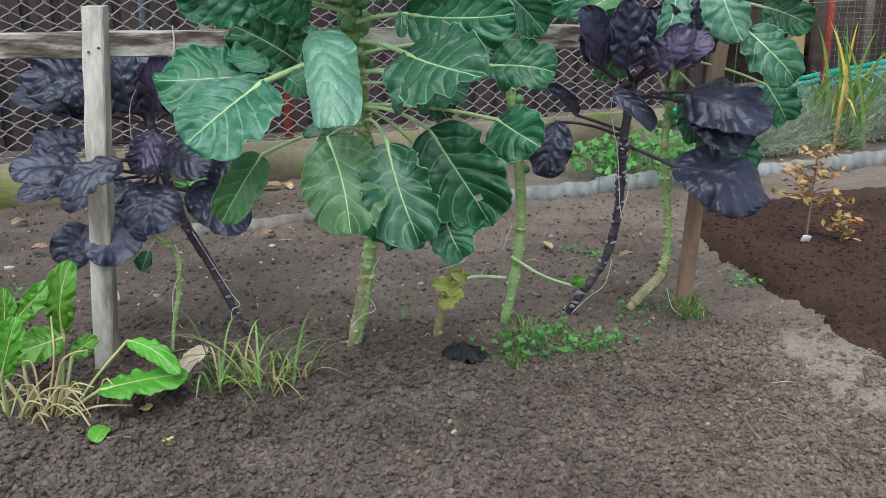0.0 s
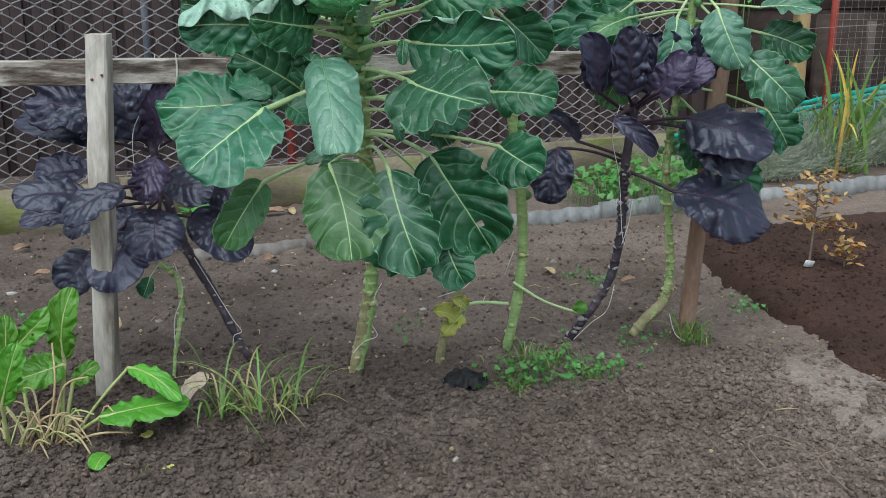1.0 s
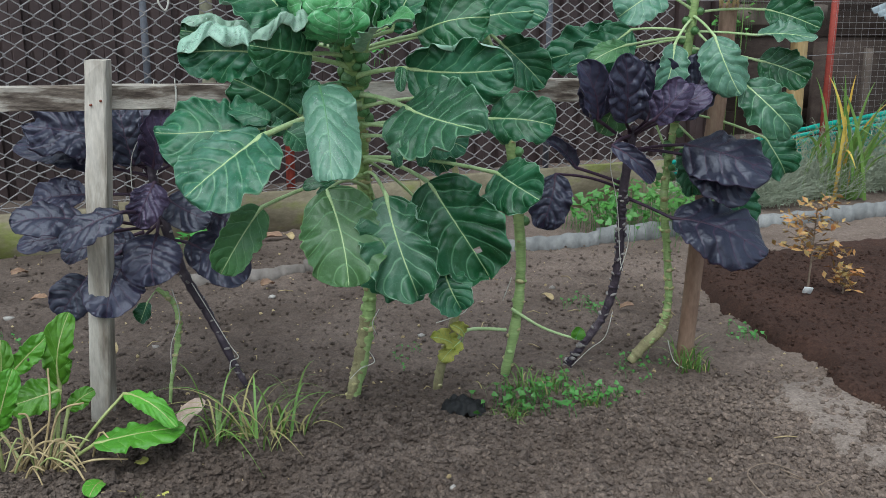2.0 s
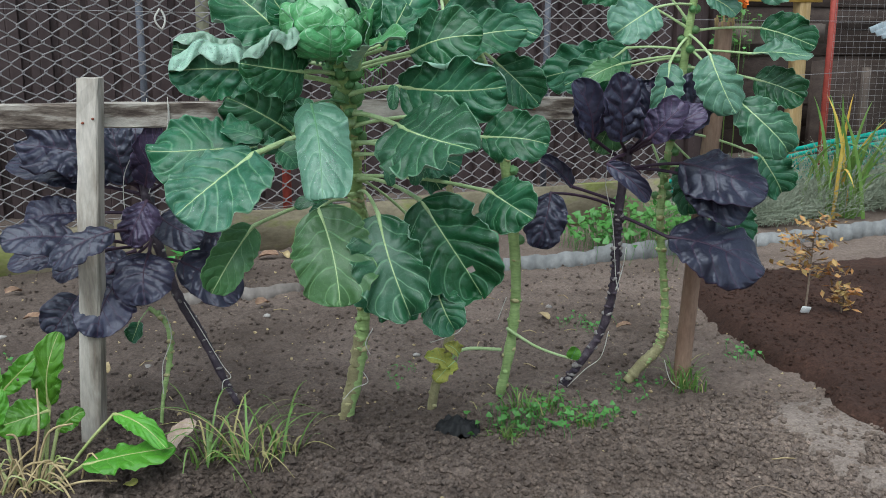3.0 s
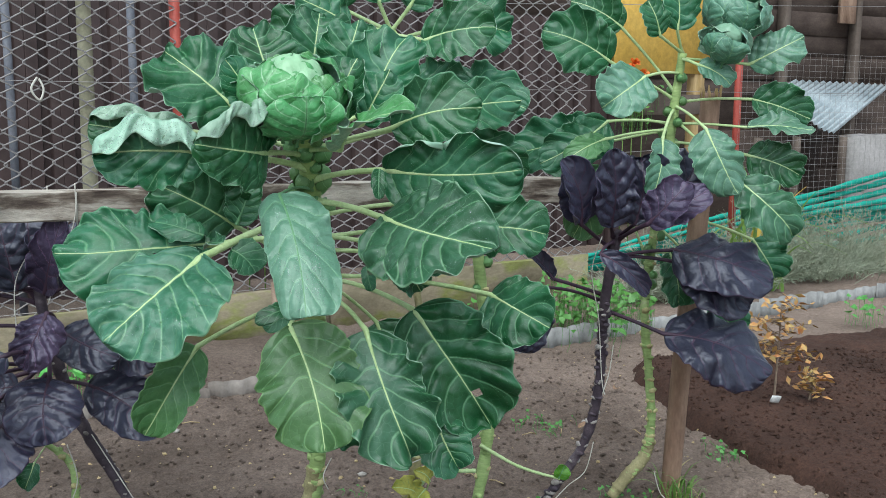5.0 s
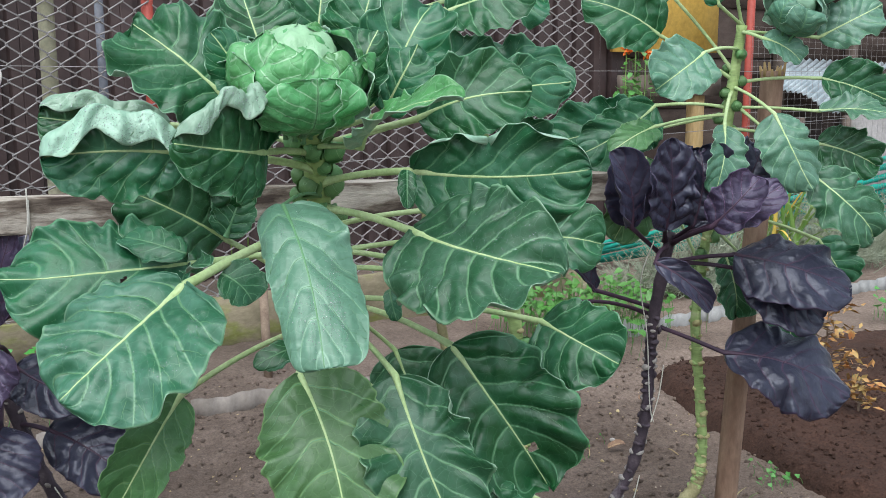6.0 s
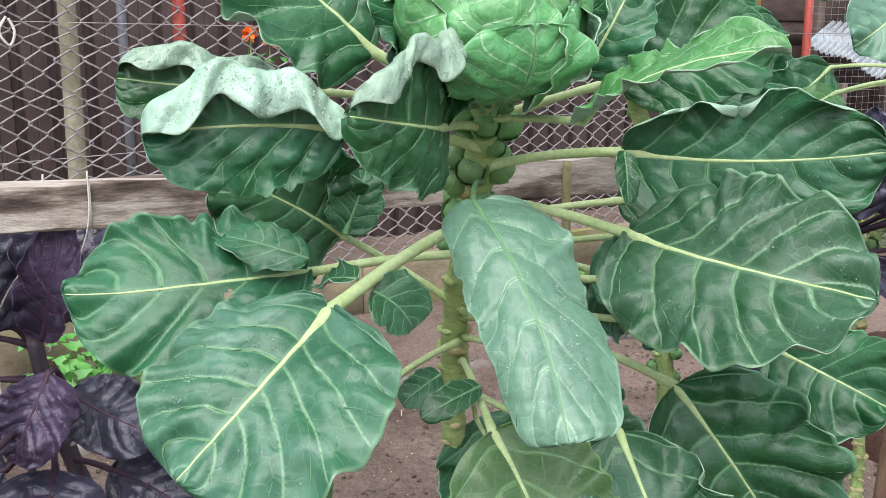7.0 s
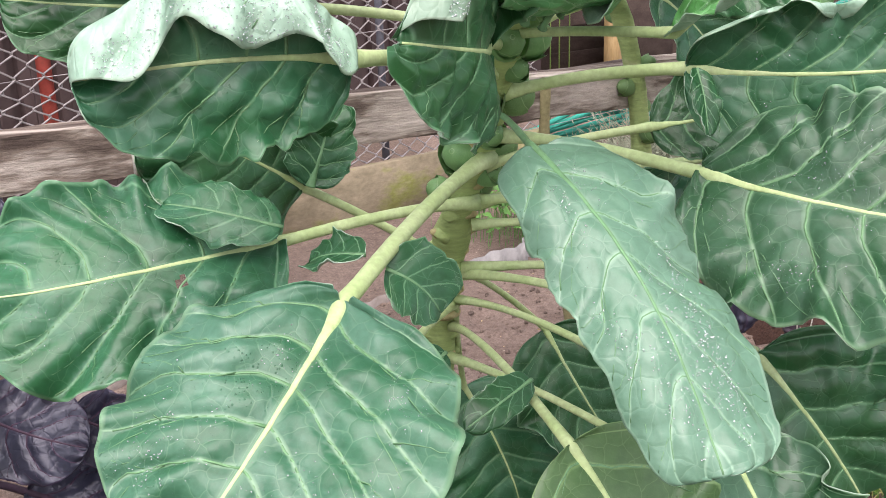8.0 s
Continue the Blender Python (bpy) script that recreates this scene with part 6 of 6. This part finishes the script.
part("old_stalk", Geo().tube(smooth_line([(-0.871, 2.050, 0.009), (-0.856, 2.100, 0.135), (-0.872, 2.150, 0.228)], 12), np.linspace(0.0034, 0.0022, 12), 6), M_STRAW, sorrel, "yellowed dry stalk")
part("old_stalk", Geo().tube(smooth_line([(-0.936, 2.050, 0.008), (-0.888, 2.050, 0.087), (-0.859, 2.100, 0.114)], 12), np.linspace(0.0034, 0.0022, 12), 6), M_STRAW, sorrel, "yellowed dry stalk")

for i in range(22):
    rng = np.random.default_rng(700 + i)
    p = np.array([-0.885 + rng.normal(0, 0.05), 2.075 + rng.normal(0, 0.025), 0.0])
    a, l = rng.uniform(-1.2, 1.2) + (math.pi if i % 3 == 0 else 0), rng.uniform(0.05, 0.15)
    d = np.array([math.cos(a), -abs(math.sin(a)) * 0.7, 0.0])
    up = rng.uniform(0.02, 0.11)
    part("old_stalk", Geo().tube(smooth_line([p, p + d * l * 0.45 + (0, 0, up), p + d * l + (0, 0, up * rng.uniform(0.1, 1.1) + 0.01)], 10), np.linspace(0.0030, 0.0016, 10), 6), M_STRAW if i % 4 else M_CHARD_STALK, sorrel, "yellowed dry stalk")

# twine
twine([(0.506, 2.620, 0.725), (0.496, 2.660, 0.635), (0.525, 2.690, 0.514), (0.543, 2.710, 0.361), (0.553, 2.710, 0.316)])
twine([(0.567, 2.700, 0.445), (0.559, 2.700, 0.379), (0.543, 2.700, 0.320)])
twine([(0.533, 2.730, 0.188), (0.516, 2.740, 0.108), (0.474, 2.750, 0.066), (0.423, 2.750, 0.012)])
twine([(-0.684, 2.500, 0.864), (-0.696, 2.500, 0.778), (-0.772, 2.550, 0.656), (-0.772, 2.550, 0.491)])
twine([(-0.675, 2.500, 0.319), (-0.653, 2.480, 0.247), (-0.677, 2.470, 0.171), (-0.677, 2.460, 0.094)])
twine([(-0.640, 2.570, 0.315), (-0.574, 2.550, 0.208), (-0.539, 2.550, 0.143), (-0.518, 2.550, 0.110), (-0.539, 2.550, 0.097), (-0.544, 2.550, 0.068)])
twine([(-0.124, 2.480, 0.272), (-0.142, 2.470, 0.236), (-0.132, 2.480, 0.201)])
twine([(-0.152, 2.480, 0.153), (-0.139, 2.480, 0.124), (-0.177, 2.490, 0.101), (-0.204, 2.480, 0.075)])
twine([(0.234, 2.660, 0.309), (0.211, 2.660, 0.242)])
twine([(0.117, 2.580, 0.266), (0.098, 2.580, 0.230), (0.024, 2.580, 0.201)])
twine([(0.705, 2.760, 0.091), (0.726, 2.760, 0.028), (0.757, 2.740, 0.009)])
tagged(part("rail_tie", Geo().tube([(-0.625, 2.481, 0.850), (-0.625, 2.530, 0.849), (-0.625, 2.529, 0.783), (-0.625, 2.481, 0.785), (-0.625, 2.481, 0.850)], 0.002, 6), M_TWINE), "white string tied round the timber rail", "string")
tagged(part("rail_tie", Geo().tube([(-0.470, 2.515, 0.850), (-0.470, 2.564, 0.849), (-0.470, 2.563, 0.783), (-0.470, 2.515, 0.785), (-0.470, 2.515, 0.850)], 0.002, 6), M_TWINE), "white string tied round the timber rail", "string")
twine([(-0.625, 2.478, 0.870), (-0.628, 2.475, 0.800), (-0.660, 2.500, 0.720), (-0.700, 2.520, 0.620)])



# ---------------------------------------------------------------- grass, weeds, herbs
def blades(g, base, count, length, spread, width, seed, droop=0.6, lean=(0, 0)):
    rng = np.random.default_rng(seed)
    for _ in range(count):
        a = rng.uniform(0, 6.283)
        l = length * rng.uniform(0.45, 1.1)
        d = np.array([math.cos(a) + lean[0], math.sin(a) + lean[1], 0.0]) * rng.uniform(0.25, 1.0)
        p0 = np.asarray(base, float) + np.array([rng.normal(0, spread), rng.normal(0, spread), -0.01])
        p1 = p0 + d * l * 0.25 + np.array([0, 0, l * 0.75])
        p2 = p0 + d * l * (0.55 + 0.4 * droop) + np.array([0, 0, l * (0.95 - droop * rng.uniform(0.2, 1.0))])
        c = bezier(p0, p1, p2, 9)
        side = unit(np.cross(d + 1e-3, (0, 0, 1.0)))
        w = width * rng.uniform(0.6, 1.2) * (1 - np.linspace(0, 1, 9) ** 2.2) + 0.0003
        keel = np.array([0, 0, -0.25]) * w[:, None]
        v = np.concatenate([c - side * w[:, None], c + keel, c + side * w[:, None]])
        f = [(i, i + 1, 9 + i + 1, 9 + i) for i in range(8)] + [(9 + i, 9 + i + 1, 18 + i + 1, 18 + i) for i in range(8)]
        g.add(v, f)
    return g


def tuft(base, count, length, spread, width, seed, label, droop=0.6, dry=0.25, single=False):
    """A tuft of grass; the blades of a large one are parts of their own."""
    t = thing("grass_tuft", label, "grass")
    for name, mat, n, l, d, k in (("green_blade", M_GRASS, count, length, droop, 0), ("dry_blade", M_DRYGRASS, int(count * dry) + (dry > 0), length * 0.8, 0.9, 500)):
        if single:
            for i in range(n):
                part(name, blades(Geo(), base, 1, l, spread, width, seed * 100 + k + i, d), mat, t)
        elif n:
            part(name + "_mass", blades(Geo(), base, n, l, spread, width, seed + k, d), mat, t)["kind"] = "stuff"
    return t


tuft((-0.50, 2.20, 0.0), 17, 0.34, 0.035, 0.0038, 11, "loose tuft of long green grass on soil", droop=1.0, single=True)
tuft((-0.385, 2.19, 0.0), 17, 0.34, 0.030, 0.0032, 12, "tuft of green and straw coloured grass on soil", droop=1.0, single=True, dry=0.8)
tuft((-0.34, 2.25, 0.0), 10, 0.27, 0.028, 0.0034, 13, "thin tuft of drying grass on soil", single=True, dry=1.0)
tuft((0.765, 2.755, 0.0), 46, 0.145, 0.022, 0.0026, 14, "short green grass round the foot of a stake")
tuft((0.30, 2.56, 0.0), 60, 0.12, 0.045, 0.002, 15, "short fresh grass among weeds")
tuft((0.225, 2.36, 0.0), 45, 0.085, 0.02, 0.002, 16, "small fresh grass tuft at the bed's edge")
tuft((0.44, 2.49, 0.0), 35, 0.07, 0.03, 0.002, 17, "short grass with drying blades among weeds", dry=0.6)
tuft((-0.47, 2.24, 0.0), 30, 0.05, 0.06, 0.0015, 18, "fine mossy grass seedlings on soil", dry=0.1)
tuft((0.80, 1.80, 0.0), 10, 0.03, 0.012, 0.0015, 19, "tiny grass seedling on soil", dry=0)
tuft((-0.62, 1.93, 0.0), 10, 0.04, 0.012, 0.0015, 20, "tiny grass seedling on soil", dry=0)


def leaflets(g, centre, count, spread, height, size, seed, round_=True):
    """Small stalked leaves, each a slightly cupped disc."""
    rng = np.random.default_rng(seed)
    for _ in range(count):
        p = np.asarray(centre, float) + np.array([rng.normal(0, spread), rng.normal(0, spread * 1.15), height * rng.uniform(0.35, 1.0)])
        foot = p + np.array([rng.normal(0, 0.012), rng.normal(0, 0.012), -min(p[2], 0.13)])
        g.tube([foot, (foot + p) / 2 + (0.004, 0, 0.004), p], 0.0008, 4, cap=False)
        nrm = unit(np.array([rng.normal(0, 0.45), rng.normal(-0.3, 0.45), 1.0]))
        a = unit(np.cross(nrm, (rng.normal(), rng.normal(), 0.2)))
        b = np.cross(nrm, a)
        s = size * rng.uniform(0.6, 1.2)
        k = 8
        an = np.linspace(0, 2 * math.pi, k, endpoint=False)
        rad = s * (0.75 + 0.25 * np.cos(an * (3 if round_ else 5)))
        ring = p + np.outer(np.cos(an) * rad, a) * (1.0 if round_ else 1.5) + np.outer(np.sin(an) * rad, b) + nrm * s * 0.18
        g.add(np.vstack([ring, p]), [(i, (i + 1) % k, k) for i in range(k)])
    return g


def herb(name, centre, count, spread, height, size, seed, label, mat=None, cat="weed", round_=True):
    t = thing(name, label, cat)
    part("foliage", leaflets(Geo(), centre, count, spread, height, size, seed, round_), mat or M_HERB, t)
    return t


herb("clover_weeds", (0.24, 2.43, 0.0), 50, 0.042, 0.060, 0.0105, 31, "low patch of fresh green clover-like weeds on soil")
herb("clover_weeds", (0.35, 2.49, 0.0), 70, 0.055, 0.065, 0.0105, 32, "low patch of fresh green clover-like weeds on soil")
herb("clover_weeds", (0.49, 2.50, 0.0), 36, 0.038, 0.055, 0.0100, 33, "small patch of clover-like weeds on soil")
herb("parsley", (1.05, 4.62, 0.0), 260, 0.14, 0.22, 0.018, 34, "bushy fresh green parsley behind the bed edging", cat="herb", round_=False)
herb("parsley", (0.80, 4.60, 0.0), 160, 0.10, 0.16, 0.018, 35, "bushy fresh green parsley behind the bed edging", cat="herb", round_=False)
herb("leafy_greens", (-0.95, 4.02, 0.0), 90, 0.10, 0.16, 0.022, 36, "fresh light green leafy seedling behind the purple plant", cat="herb", round_=False)
herb("chickweed", (0.55, 3.35, 0.0), 30, 0.04, 0.04, 0.008, 37, "small green weed on raked soil")
herb("chickweed", (-1.35, 2.9, 0.0), 20, 0.04, 0.03, 0.008, 38, "small green weed on raked soil")
herb("chickweed", (1.02, 3.05, 0.0), 26, 0.03, 0.04, 0.008, 39, "small green weed beside the peat bed")
herb("chickweed", (0.62, 2.75, 0.0), 30, 0.05, 0.03, 0.007, 40, "small green weed near a stem foot")
herb("chickweed", (-0.05, 2.85, 0.0), 14, 0.05, 0.02, 0.006, 41, "tiny green weed on raked soil")
herb("bean_seedling", (2.35, 4.6, 0.0), 22, 0.05, 0.14, 0.02, 42, "light green seedling near the edging", cat="seedling")


def sapling(base, height, count, spread, seed, label):
    rng = np.random.default_rng(seed)
    t = thing("blueberry_sapling", label, "sapling")
    base = np.asarray(base, float)
    tr, fo = Geo(), Geo()
    top = base + np.array([0.01, 0, height])
    tr.tube(smooth_line([base - (0, 0, 0.03), base + (0.006, 0, height * 0.4), top], 10), np.linspace(0.005, 0.002, 10), 7)
    for k in range(count):
        f = 0.38 + 0.62 * rng.random()
        p0 = base + np.array([0.01 * f, 0, height * f])
        a = rng.uniform(0, 6.283)
        d = np.array([math.cos(a), math.sin(a) * 0.8, rng.uniform(-0.1, 0.5)])
        reach = spread * rng.uniform(0.35, 1.0) * (1.25 - 0.5 * f)
        p1 = p0 + unit(d) * reach
        tr.tube([p0, (p0 + p1) / 2 + (0, 0, 0.01), p1], [0.0018, 0.0013, 0.0008], 4, cap=False)
        for q in (0.45, 0.7, 0.9, 1.0):
            c = p0 + (p1 - p0) * q
            w = unit(np.array([rng.normal(), rng.normal(), rng.normal() * 0.5 + 0.2]))
            s = rng.uniform(0.024, 0.042)
            n = unit(np.cross(w, (rng.normal(), rng.normal(), 1.0)))
            m = c + w * s * 0.5
            fo.add([c, m + n * s * 0.22 + (0, 0, 0.002), c + w * s, m - n * s * 0.22 + (0, 0, 0.002), m - (0, 0, 0.002)], [(0, 1, 4), (1, 2, 4), (2, 3, 4), (3, 0, 4)])
    part("branchwork", tr, M_BARK, t)
    part("foliage", fo, M_ORANGE, t)
    return t


sapling((1.335, 3.385, 0.03), 0.35, 44, 0.15, 51, "young shrub with orange and yellow autumn leaves in peat")
sapling((1.465, 3.40, 0.03), 0.10, 20, 0.08, 52, "small shrub shoot with yellow leaves in peat")
tag = thing("plant_label", "small white plastic plant label at the sapling's foot", "label")
part("tag", Geo().box(pose(1.325, 3.350, 0.073, 20, 10, 15), (0.034, 0.006, 0.024), 0, 2), M_PLASTIC_WHITE, tag)

# iris swords and grey bush
rng = np.random.default_rng(61)
iris = thing("iris_clump", "clump of green and yellowing sword-like leaves", "iris")
for k in range(34):
    base = on_fence(2.24 + rng.normal(0, 0.10), 0.0, -0.50 + rng.normal(0, 0.05))
    a, l = rng.uniform(-0.8, 1.4), rng.uniform(0.38, 0.72)
    droop = rng.random() < 0.45
    tip = base + np.array([math.sin(a) * l * (0.5 if not droop else 0.9), rng.normal(0, 0.1) - 0.05, l * (0.95 if not droop else 0.45)])
    c = bezier(base, base + np.array([math.sin(a) * l * 0.15, 0, l * (0.7 if not droop else 0.9)]), tip, 12)
    w = 0.0115 * (1 - np.linspace(0, 1, 12) ** 3) + 0.0005
    side = np.array([math.cos(a * 0.5), 0.2, 0])
    v = np.concatenate([c - side * w[:, None], c + np.array([0, -0.004, 0]), c + side * w[:, None]])
    f = [(i, i + 1, 12 + i + 1, 12 + i) for i in range(11)] + [(12 + i, 12 + i + 1, 24 + i + 1, 24 + i) for i in range(11)]
    part("leaf", Geo().add(v, f), M_IRIS_DRY if k % 7 == 0 else M_GRASS, iris, "yellowed leaf" if k % 7 == 0 else "")


def twig_bush(centre, count, length, spread, seed, label):
    rng = np.random.default_rng(seed)
    g = Geo()
    for _ in range(count):
        b = np.asarray(centre, float) + np.array([rng.normal(0, spread), rng.normal(0, spread * 0.5), 0])
        a, e = rng.uniform(0, 6.283), rng.uniform(0.2, 1.3)
        l = length * rng.uniform(0.4, 1.0)
        d = np.array([math.cos(a) * math.cos(e), math.sin(a) * math.cos(e), math.sin(e)])
        tip = b + d * l
        g.tube([b, (b + tip) / 2 + (0, 0, 0.02), tip], [0.0022, 0.0016, 0.0008], 3, cap=False)
        for q in np.linspace(0.3, 1.0, 9):
            c = b + (tip - b) * q
            w = unit(d + rng.normal(0, 0.6, 3)) * rng.uniform(0.02, 0.04)
            n = unit(np.cross(w, rng.normal(0, 1, 3))) * 0.0022
            g.add([c - n, c + n, c + w], [(0, 1, 2)])
    t = thing("lavender_bush", label, "shrub")
    part("twig_mass", g, M_LAVENDER, t)["kind"] = "stuff"
    return t


for x, off, n, l, s in ((1.72, -0.46, 300, 0.42, 0.10), (2.05, -0.42, 300, 0.42, 0.12), (2.45, -0.30, 340, 0.48, 0.13), (2.75, -0.42, 340, 0.50, 0.14), (3.10, -0.38, 340, 0.48, 0.14), (1.45, -0.36, 140, 0.25, 0.07)):
    twig_bush(on_fence(x, 0, off), n, l, s, int(x * 100), "grey-green wispy lavender-like shrub before the fence")
marigold = thing("marigold", "orange marigold flowers behind the wire fence", "flower")
rng = np.random.default_rng(71)
for x, z in ((-0.5, 1.06), (-0.42, 1.03), (1.92, 1.25), (2.0, 1.18), (1.85, 1.2)):
    c = on_fence(x, z, 0.9)
    part("stalk", Geo().tube([on_fence(x, 0, 0.92), c], 0.004, 5), M_GRASS, marigold)
    g = Geo()
    for k in range(22):
        d = unit(rng.normal(0, 1, 3) + (0, -0.5, 0.4))
        n = unit(np.cross(d, rng.normal(0, 1, 3)))
        g.add([c, c + d * 0.03 + n * 0.012, c + d * 0.042, c + d * 0.03 - n * 0.012], [(0, 1, 2, 3)])
    part("flower_head", g, M_FLOWER, marigold)
    part("foliage", leaflets(Geo(), (c[0], c[1], z * 0.6), 26, 0.05, z * 0.36, 0.02, int(z * 100), False), M_HERB, marigold)


# ---------------------------------------------------------------- litter on the soil
def flat_leaf(place, tip, width, mat, label, name="fallen_leaf", cup=0.2):
    t = thing(name, label, "leaf")
    leaf(t, place, place, tip, width, (0.1, -0.2, 1.0), cup=cup, mat=mat, rib=M_STRAW, thick=0.0012, nu=14, nv=11, stalk=False, name="blade", quilt=0.5, ruffle=0.5)
    return t


flat_leaf((-0.705, 1.99, 0.025), (-0.712, 1.925, 0.02), 0.045, M_CHARD, "small fresh green leaf on the soil")
flat_leaf((-0.665, 2.10, 0.02), (-0.635, 2.08, 0.025), 0.03, M_YELLOW_LEAF, "small yellow leaf on the soil")
flat_leaf((-0.565, 1.915, 0.02), (-0.525, 1.925, 0.025), 0.022, M_YELLOW_LEAF, "small yellow leaf on the soil")
flat_leaf((-0.595, 2.22, 0.045), (-0.535, 2.25, 0.105), 0.055, M_PALE_DEAD, "curled pinkish brown dead leaf over the grass", cup=0.4)
for i, (x, y, s) in enumerate(((-1.438, 3.358, 0.06), (-0.956, 2.826, 0.05), (-1.635, 3.785, 0.07), (-0.80, 4.38, 0.09), (-0.656, 4.34, 0.08), (-0.629, 3.678, 0.07), (0.66, 3.317, 0.05), (0.435, 3.453, 0.06), (0.92, 3.75, 0.05), (-0.25, 3.6, 0.05))):
    z, a = float(ground_height(np.array([x]), np.array([y]))[0]) + 0.012, i * 2.1
    flat_leaf((x, y, z), (x + s * math.cos(a), y + s * math.sin(a), z + 0.010), s * 0.6, M_STRAW if i % 3 == 1 else M_DEAD, "curled pale dead leaf lying on raked soil", cup=0.6)
for i, (x, y, s) in enumerate(((-0.872, 2.953, 0.016), (-0.031, 3.064, 0.014), (0.073, 1.981, 0.016), (-1.02, 2.85, 0.014), (-1.45, 3.2, 0.02), (0.7, 3.4, 0.013), (0.32, 1.80, 0.008), (0.85, 2.10, 0.010), (1.0, 2.2, 0.012), (-0.6, 3.5, 0.02), (0.45, 3.6, 0.016), (1.5, 2.95, 0.012))):
    st = thing("pebble", "pale stone on dark soil", "stone")
    z = float(ground_height(np.array([x]), np.array([y]))[0])
    part("stone", Geo().add(lump(np.random.default_rng(90 + i), 0) * s * np.array([1, 0.8, 0.6]) + (x, y, z + s * 0.25), LUMP_FACES), M_STONE, st)
rag = thing("black_rag", "crumpled black wet rag on the soil", "rag")
g = height_sheet(np.linspace(-0.06, 0.06, 26), np.linspace(-0.045, 0.045, 22), lambda x, y: 0.026 * (1 - (x / 0.06) ** 2) * (1 - (y / 0.045) ** 2) + 0.022 * fbm(x + 5, y + 5, 45, 90, 3) - 0.004)
g.v[0] = g.v[0] + (0.098, 2.44, 0.014)
part("cloth", g, M_BLACK, rag)
root_bits = thing("dry_roots", "pale dry root fibres lying on the soil", "roots")
for pts in (((0.74, 1.93, 0.03), (0.72, 2.0, 0.05), (0.78, 2.05, 0.05), (0.84, 2.03, 0.04)), ((0.80, 2.02, 0.05), (0.83, 1.95, 0.06), (0.80, 1.99, 0.05)), ((0.86, 1.96, 0.04), (0.86, 1.9, 0.04), (0.885, 1.82, 0.03)), ((0.86, 1.96, 0.04), (0.91, 1.985, 0.05))):
    part("fibre", Geo().tube(smooth_line(pts, 14), np.linspace(0.0020, 0.0009, 14), 6), M_BARK, root_bits)
for i in range(26):
    rng = np.random.default_rng(300 + i)
    x, y = rng.uniform(-1.2, 1.0), rng.uniform(1.8, 3.9)
    z = float(ground_height(np.array([x]), np.array([y]))[0]) + 0.012
    a, l = rng.uniform(0, 6.28), rng.uniform(0.02, 0.07)
    st = thing("straw_bit", "short dry straw bit on the soil", "straw")
    part("stalk", Geo().tube([(x, y, z), (x + l * 0.5 * math.cos(a), y + l * 0.5 * math.sin(a), z + 0.006), (x + l * math.cos(a + 0.2), y + l * math.sin(a + 0.2), z)], 0.0016, 5), M_STRAW, st)
